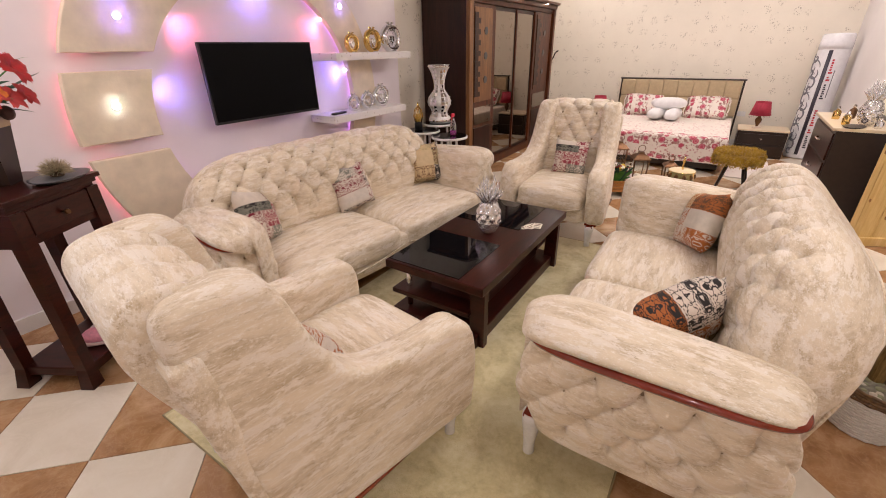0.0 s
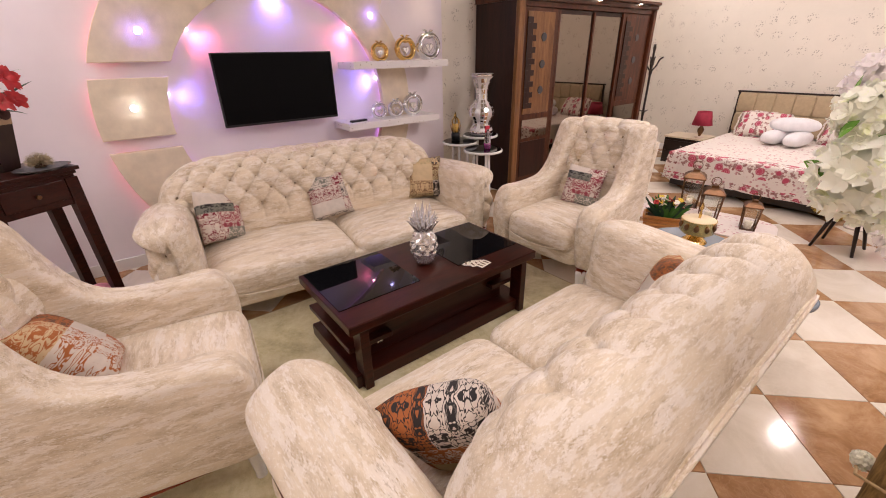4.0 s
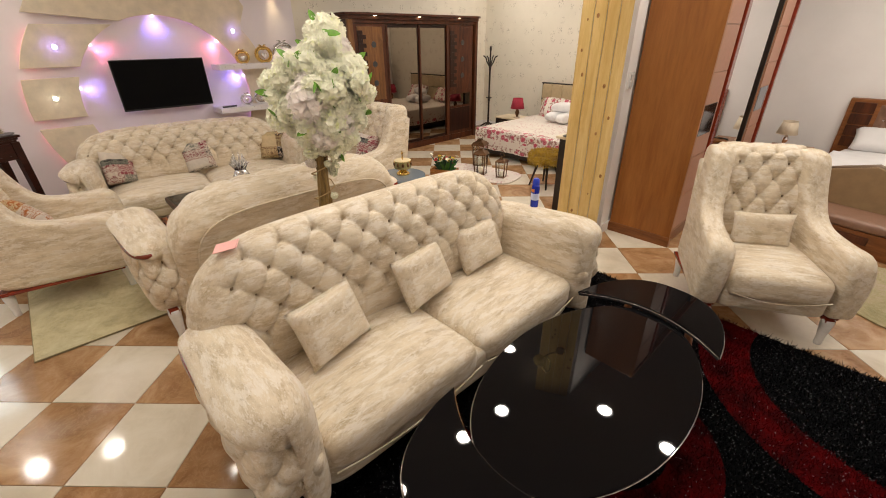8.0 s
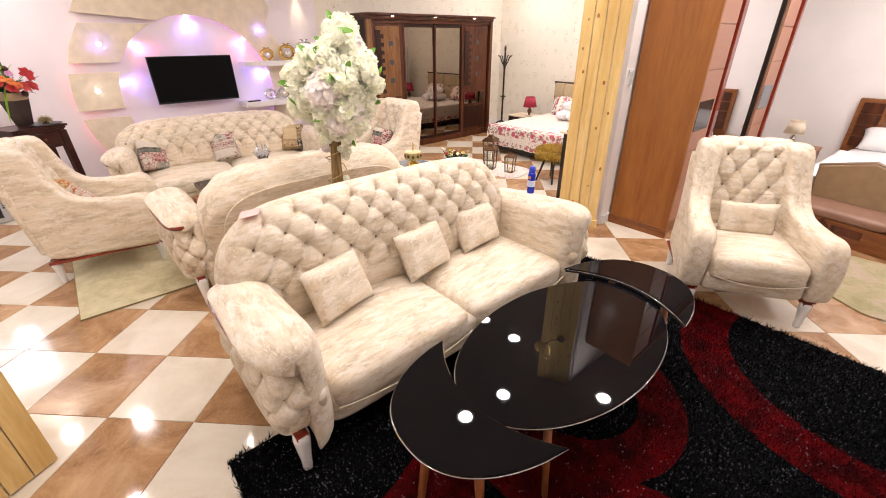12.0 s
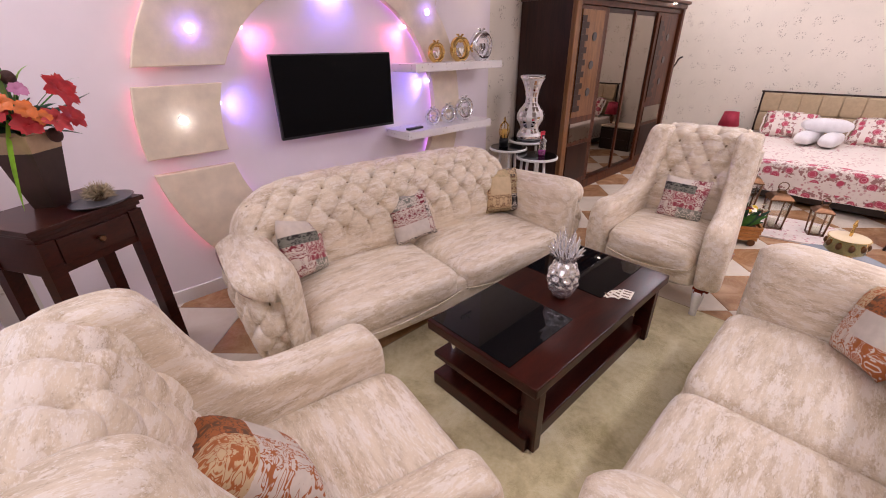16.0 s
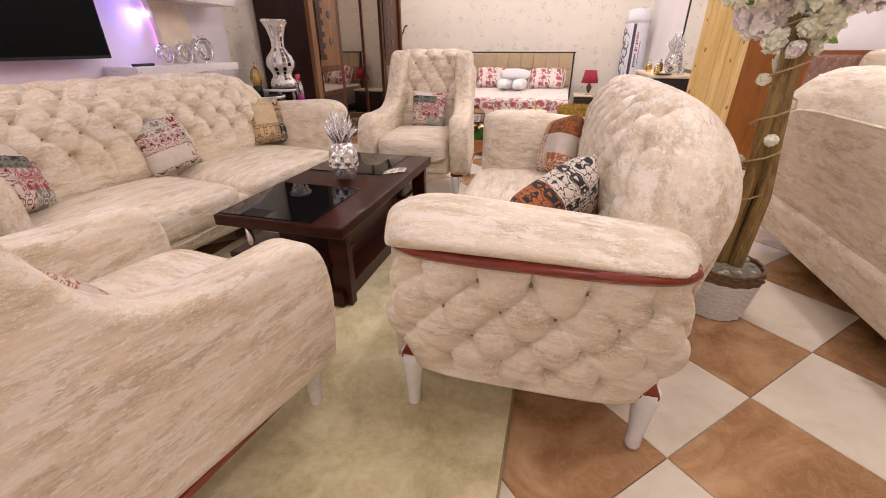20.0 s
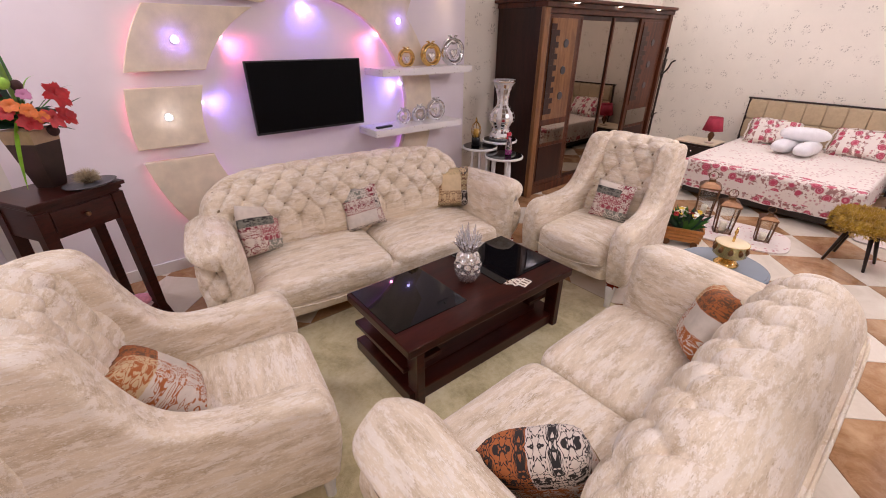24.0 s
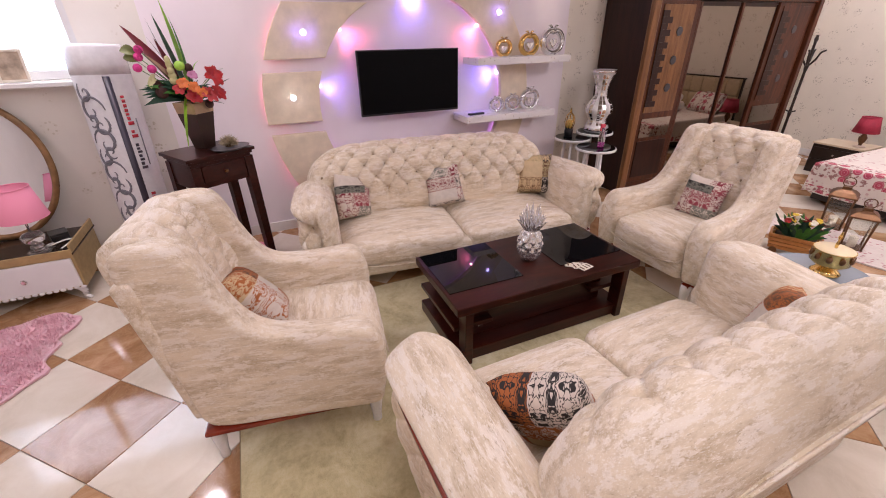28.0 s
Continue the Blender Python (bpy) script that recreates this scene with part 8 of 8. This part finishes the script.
hr = part("hide_rug", flat_shape([tuple(p) for p in smooth_loop(out, 90)], 0.010, 0.003), rug_mat("green_mauve_pile", (0.24, 0.22, 0.09), (0.40, 0.34, 0.18), (0.52, 0.38, 0.36), 3.5))
hr.matrix_basis = pose(3.45, 4.93, 0.001, 0, 0, -10)
tagged(hr, "irregular green and mauve pile rug", "rug")

# ---------------------------------------------------------------- corner by the window
dw = thing("white_dresser", on_floor(-2.83, -1.10, 90), "low white dresser with gold scalloped edges and carved feet", "dresser")
PALEGOLD = plain("pale_gold_trim", (0.45, 0.33, 0.15), 0.4, 0.3, 0.12, 25)
part("body", box(1.14, 0.50, 0.25, 0, 0, 0.10, 0.006), PALEGOLD, dw)
for k in range(2):
    dr = part("drawer", box(0.55, 0.02, 0.215, -0.28 + 0.56 * k, -0.255, 0.115, 0.008), WHITELACQ, dw)
    kb = part("knob", moved(lathe([(0.006, 0), (0.008, 0.012), (0.020, 0.02), (0.012, 0.03)], 8), pose(-0.28 + 0.56 * k, -0.264, 0.225, 90, 0, 0)), CHROME, dr)
part("top", box(1.16, 0.52, 0.012, 0, 0, 0.352, 0.003), plain("dark_bronze_mirror", (0.05, 0.03, 0.02), 0.06, 0.4, 0.1, 10, 0), dw)
for s in (-1, 1):
    part("gallery", box(0.014, 0.50, 0.06, s * 0.57, 0, 0.362, 0.004), PALEGOLD, dw)
    for y in (-0.22, 0.22):
        part("foot", tube(smooth_loop([(s * 0.50, y, 0.11), (s * 0.545, y * 1.06, 0.06), (s * 0.53, y * 1.04, 0.03), (s * 0.57, y * 1.12, 0.008)], 10, False), 0.024, 8, taper=lambda t: 1 - 0.45 * t), WHITELACQ, dw)
part("gallery", box(1.15, 0.014, 0.055, 0, -0.255, 0.336, 0.004), PALEGOLD, dw)
for k in range(30):
    part("scallop", soft_box(0.034, 0.016, 0.022, -0.555 + 0.0383 * k, -0.262, 0.098, n=6, p=2, q=2), WHITELACQ, dw)
om = thing("oval_mirror", pose(-3.02, -0.98, 0.385, 0, -9, 0), "large oval mirror in a gilt wooden frame leaning on the wall", "mirror")
k = 64
ring = [(0, 0.37 * math.cos(2 * math.pi * i / k), 0.46 + 0.46 * math.sin(2 * math.pi * i / k)) for i in range(k)]
part("frame", tube(ring, 0.022, 10, True), plain("gilt_wood", (0.22, 0.12, 0.045), 0.4, 0.2, 0.25, 20, 0.1), om)
ov = flat_shape([(0.37 * math.cos(2 * math.pi * i / k), 0.46 * math.sin(2 * math.pi * i / k)) for i in range(k)], 0.008)
part("glass", moved(ov, Matrix(((0, 0, 1, -0.004), (1, 0, 0, 0), (0, 1, 0, 0.46), (0, 0, 0, 1)))), MIRROR, om)
pkl = thing("pink_lamp", pose(-2.68, -0.72, 0.365), "table lamp with a pink shade and clear crystal base", "table lamp")
CRYS, _n, _l, _b = nodes("crystal")
_b.inputs["Transmission Weight"].default_value, _b.inputs["Roughness"].default_value, _b.inputs["IOR"].default_value = 0.95, 0.03, 1.5
for prof in ([(0.065, 0), (0.068, 0.012), (0.05, 0.02)], [(0.03, 0.021), (0.046, 0.04), (0.03, 0.06)], [(0.022, 0.061), (0.060, 0.09), (0.066, 0.12), (0.05, 0.14), (0.02, 0.15)]):
    part("crystal_piece", lathe(prof, 10), CRYS, pkl)
part("stem", lathe([(0.007, 0.15), (0.007, 0.30)], 10), CHROME, pkl)
PINKSH, _n, _l, _b = nodes("pink_shade")
_b.inputs["Base Color"].default_value, _b.inputs["Roughness"].default_value = (0.80, 0.28, 0.40, 1), 0.7
bump(_n, _l, _b, noise_tex(_n, _l, coords(_n, _l), 200, 2), 0.15, 0.002)
shd = part("shade", lathe([(0.135, 0.25), (0.10, 0.45), (0.097, 0.45), (0.132, 0.25)], 32, caps=False), PINKSH, pkl)
for r, z in ((0.134, 0.25), (0.099, 0.45)):
    part("shade_rim", tube([(r * math.cos(2 * math.pi * i / 32), r * math.sin(2 * math.pi * i / 32), z) for i in range(32)], 0.004, 5, True), PINKSH, shd)
tagged(part("white_cable", tube(smooth_loop([(-2.66, -0.60, 0.375), (-2.74, -0.56, 0.39), (-2.82, -0.62, 0.375), (-2.76, -0.70, 0.38), (-2.68, -0.66, 0.40), (-2.72, -0.58, 0.41), (-2.80, -0.56, 0.378), (-2.70, -0.54, 0.375)], 60, False), 0.005, 6), WHITELACQ), "tangled white cable on the dresser", "cable")
blk = thing("black_box", pose(-2.86, -0.66, 0.365, 0, 0, 25), "small dark box on the dresser", "box")
part("case", box(0.12, 0.10, 0.05, 0, 0, 0, 0.006), BLACK, blk)
part("lid", box(0.124, 0.104, 0.014, 0, 0, 0.0505, 0.005), BLACK, blk)
mattress_roll(pose(-2.93, -0.13, 0, -1.0, -3, 0), 0.165, 1.60, 16, "large rolled mattress in printed plastic film leaning on the wall")
pic = thing("picture_frame", pose(XW + 0.03, -0.62, WIN_Z0 + 0.0, 0, -8, 0), "small standing picture frame on the window sill", "picture frame")
for s in (-1, 1):
    part("frame", box(0.012, 0.016, 0.20, 0, s * 0.075, 0.0, 0.003), plain("ivory_frame", (0.68, 0.62, 0.52), 0.4), pic)
    part("frame", box(0.012, 0.134, 0.016, 0, 0, 0.0 if s < 0 else 0.184, 0.003), plain("ivory_frame", (0.68, 0.62, 0.52), 0.4), pic)
part("print", box(0.005, 0.134, 0.168, -0.002, 0, 0.016), plain("faded_print", (0.42, 0.33, 0.24), 0.5, 0, 0.5, 14), pic)
out = []
rr = random.Random(9)
for k in range(36):
    t = 2 * math.pi * k / 36
    q = 1 + rr.uniform(-0.06, 0.06) + 0.14 * math.sin(4 * t + 0.6)
    out.append((0.42 * q * math.cos(t), 0.62 * q * math.sin(t)))
PINKFUR = rug_mat("pink_fur", (0.66, 0.32, 0.38), (0.80, 0.48, 0.54), (0.84, 0.60, 0.64), 8)
fr = part("fur_rug", flat_shape([tuple(p) for p in smooth_loop(out, 90)], 0.016, 0.005), PINKFUR)
fr.matrix_basis = pose(-1.90, -1.06, 0.001, 0, 0, 38)
tagged(fr, "pink fur rug on the tiles", "rug")
vs_, fs_ = [], []
for _ in range(9000):
    a, q = rr.uniform(0, 6.283), math.sqrt(rr.random()) * 0.97
    k0, fr_ = int(a / 6.283 * 36) % 36, a / 6.283 * 36 % 1
    k1 = (k0 + 1) % 36
    c = Vector(((out[k0][0] * (1 - fr_) + out[k1][0] * fr_) * q, (out[k0][1] * (1 - fr_) + out[k1][1] * fr_) * q, 0.016))
    d = Vector((rr.gauss(0, 0.6), rr.gauss(0, 0.6), 1)).normalized()
    sd = Vector((rr.gauss(0, 1), rr.gauss(0, 1), 0)).normalized()
    b = len(vs_)
    vs_ += [c - sd * 0.004, c + sd * 0.004, c + d * rr.uniform(0.012, 0.03)]
    fs_.append((b, b + 1, b + 2))
tagged(part("fur", mesh_from(vs_, fs_, "fur", False), PINKFUR, fr), kind="stuff")

# ---------------------------------------------------------------- floor of diagonal tiles
TA = 0.45 / math.sqrt(2)
T0 = (0.354, 1.098)
floor = tagged(part("floor", box(XE - XW + 0.3, YN2 - YS + 0.3, 0.1, (XE + XW) / 2, (YN2 + YS) / 2, -0.106), GROUT), "polished diagonal checkerboard tile floor, cream and brown", "floor", "", "structure")
_half = 0.45 / 2 - 0.0015
_bm = box(2 * _half, 2 * _half, 0.008, 0, 0, -0.008, 0.0012, 1)
TILE_MESH = {}
for _k, _mat in ((0, TILE_DARK), (1, TILE_LIGHT)):
    _me = bpy.data.meshes.new("tile")
    _bm.to_mesh(_me)
    _me.materials.append(_mat)
    TILE_MESH[_k] = _me
_bm.free()
near, rest = [], {0: [], 1: []}
for i in range(-24, 25):
    for j in range(-24, 25):
        cx, cy = T0[0] + TA * (i + j + 1), T0[1] + TA * (i - j)
        if XW - 0.3 < cx < XE + 0.3 and YS - 0.3 < cy < YN2 + 0.3:
            d = math.hypot(cx - 1.2, (cy - 1.8) * 0.8)
            inside = XW - 0.05 < cx - TA and cx + TA < XE + 0.05 and YS - 0.05 < cy - TA and cy + TA < YN2 + 0.05
            near.append((d if inside else d + 50, cx, cy, (i + j) % 2))
near.sort()
for d, cx, cy, k in near[:290]:
    ob = new("tile", TILE_MESH[k])
    ob.parent = floor
    ob.matrix_basis = pose(cx, cy, 0.0, 0, 0, 45)
for k in (0, 1):
    vs, fs = [], []
    for d, cx, cy, kk in near[290:]:
        if kk == k:
            b = len(vs)
            r = _half * math.sqrt(2)
            vs += [(cx + r, cy, 0), (cx, cy + r, 0), (cx - r, cy, 0), (cx, cy - r, 0)]
            vs += [(x, y, -0.008) for x, y, z in vs[b:b + 4]]
            fs += [(b, b + 1, b + 2, b + 3)] + [(b + q, b + 4 + q, b + 4 + (q + 1) % 4, b + (q + 1) % 4) for q in range(4)]
    me = mesh_from(vs, fs, "tiles", False)
    bm = bmesh.new()
    bm.from_mesh(me)
    for co, no in (((XW - 0.1, 0, 0), (-1, 0, 0)), ((XE + 0.1, 0, 0), (1, 0, 0)), ((0, YS - 0.1, 0), (0, -1, 0)), ((0, YN2 + 0.1, 0), (0, 1, 0))):
        bmesh.ops.bisect_plane(bm, geom=bm.verts[:] + bm.edges[:] + bm.faces[:], plane_co=co, plane_no=no, clear_outer=True)
    bm.to_mesh(me)
    bm.free()
    tagged(part("tiles", me, (TILE_DARK, TILE_LIGHT)[k], floor), kind="stuff")
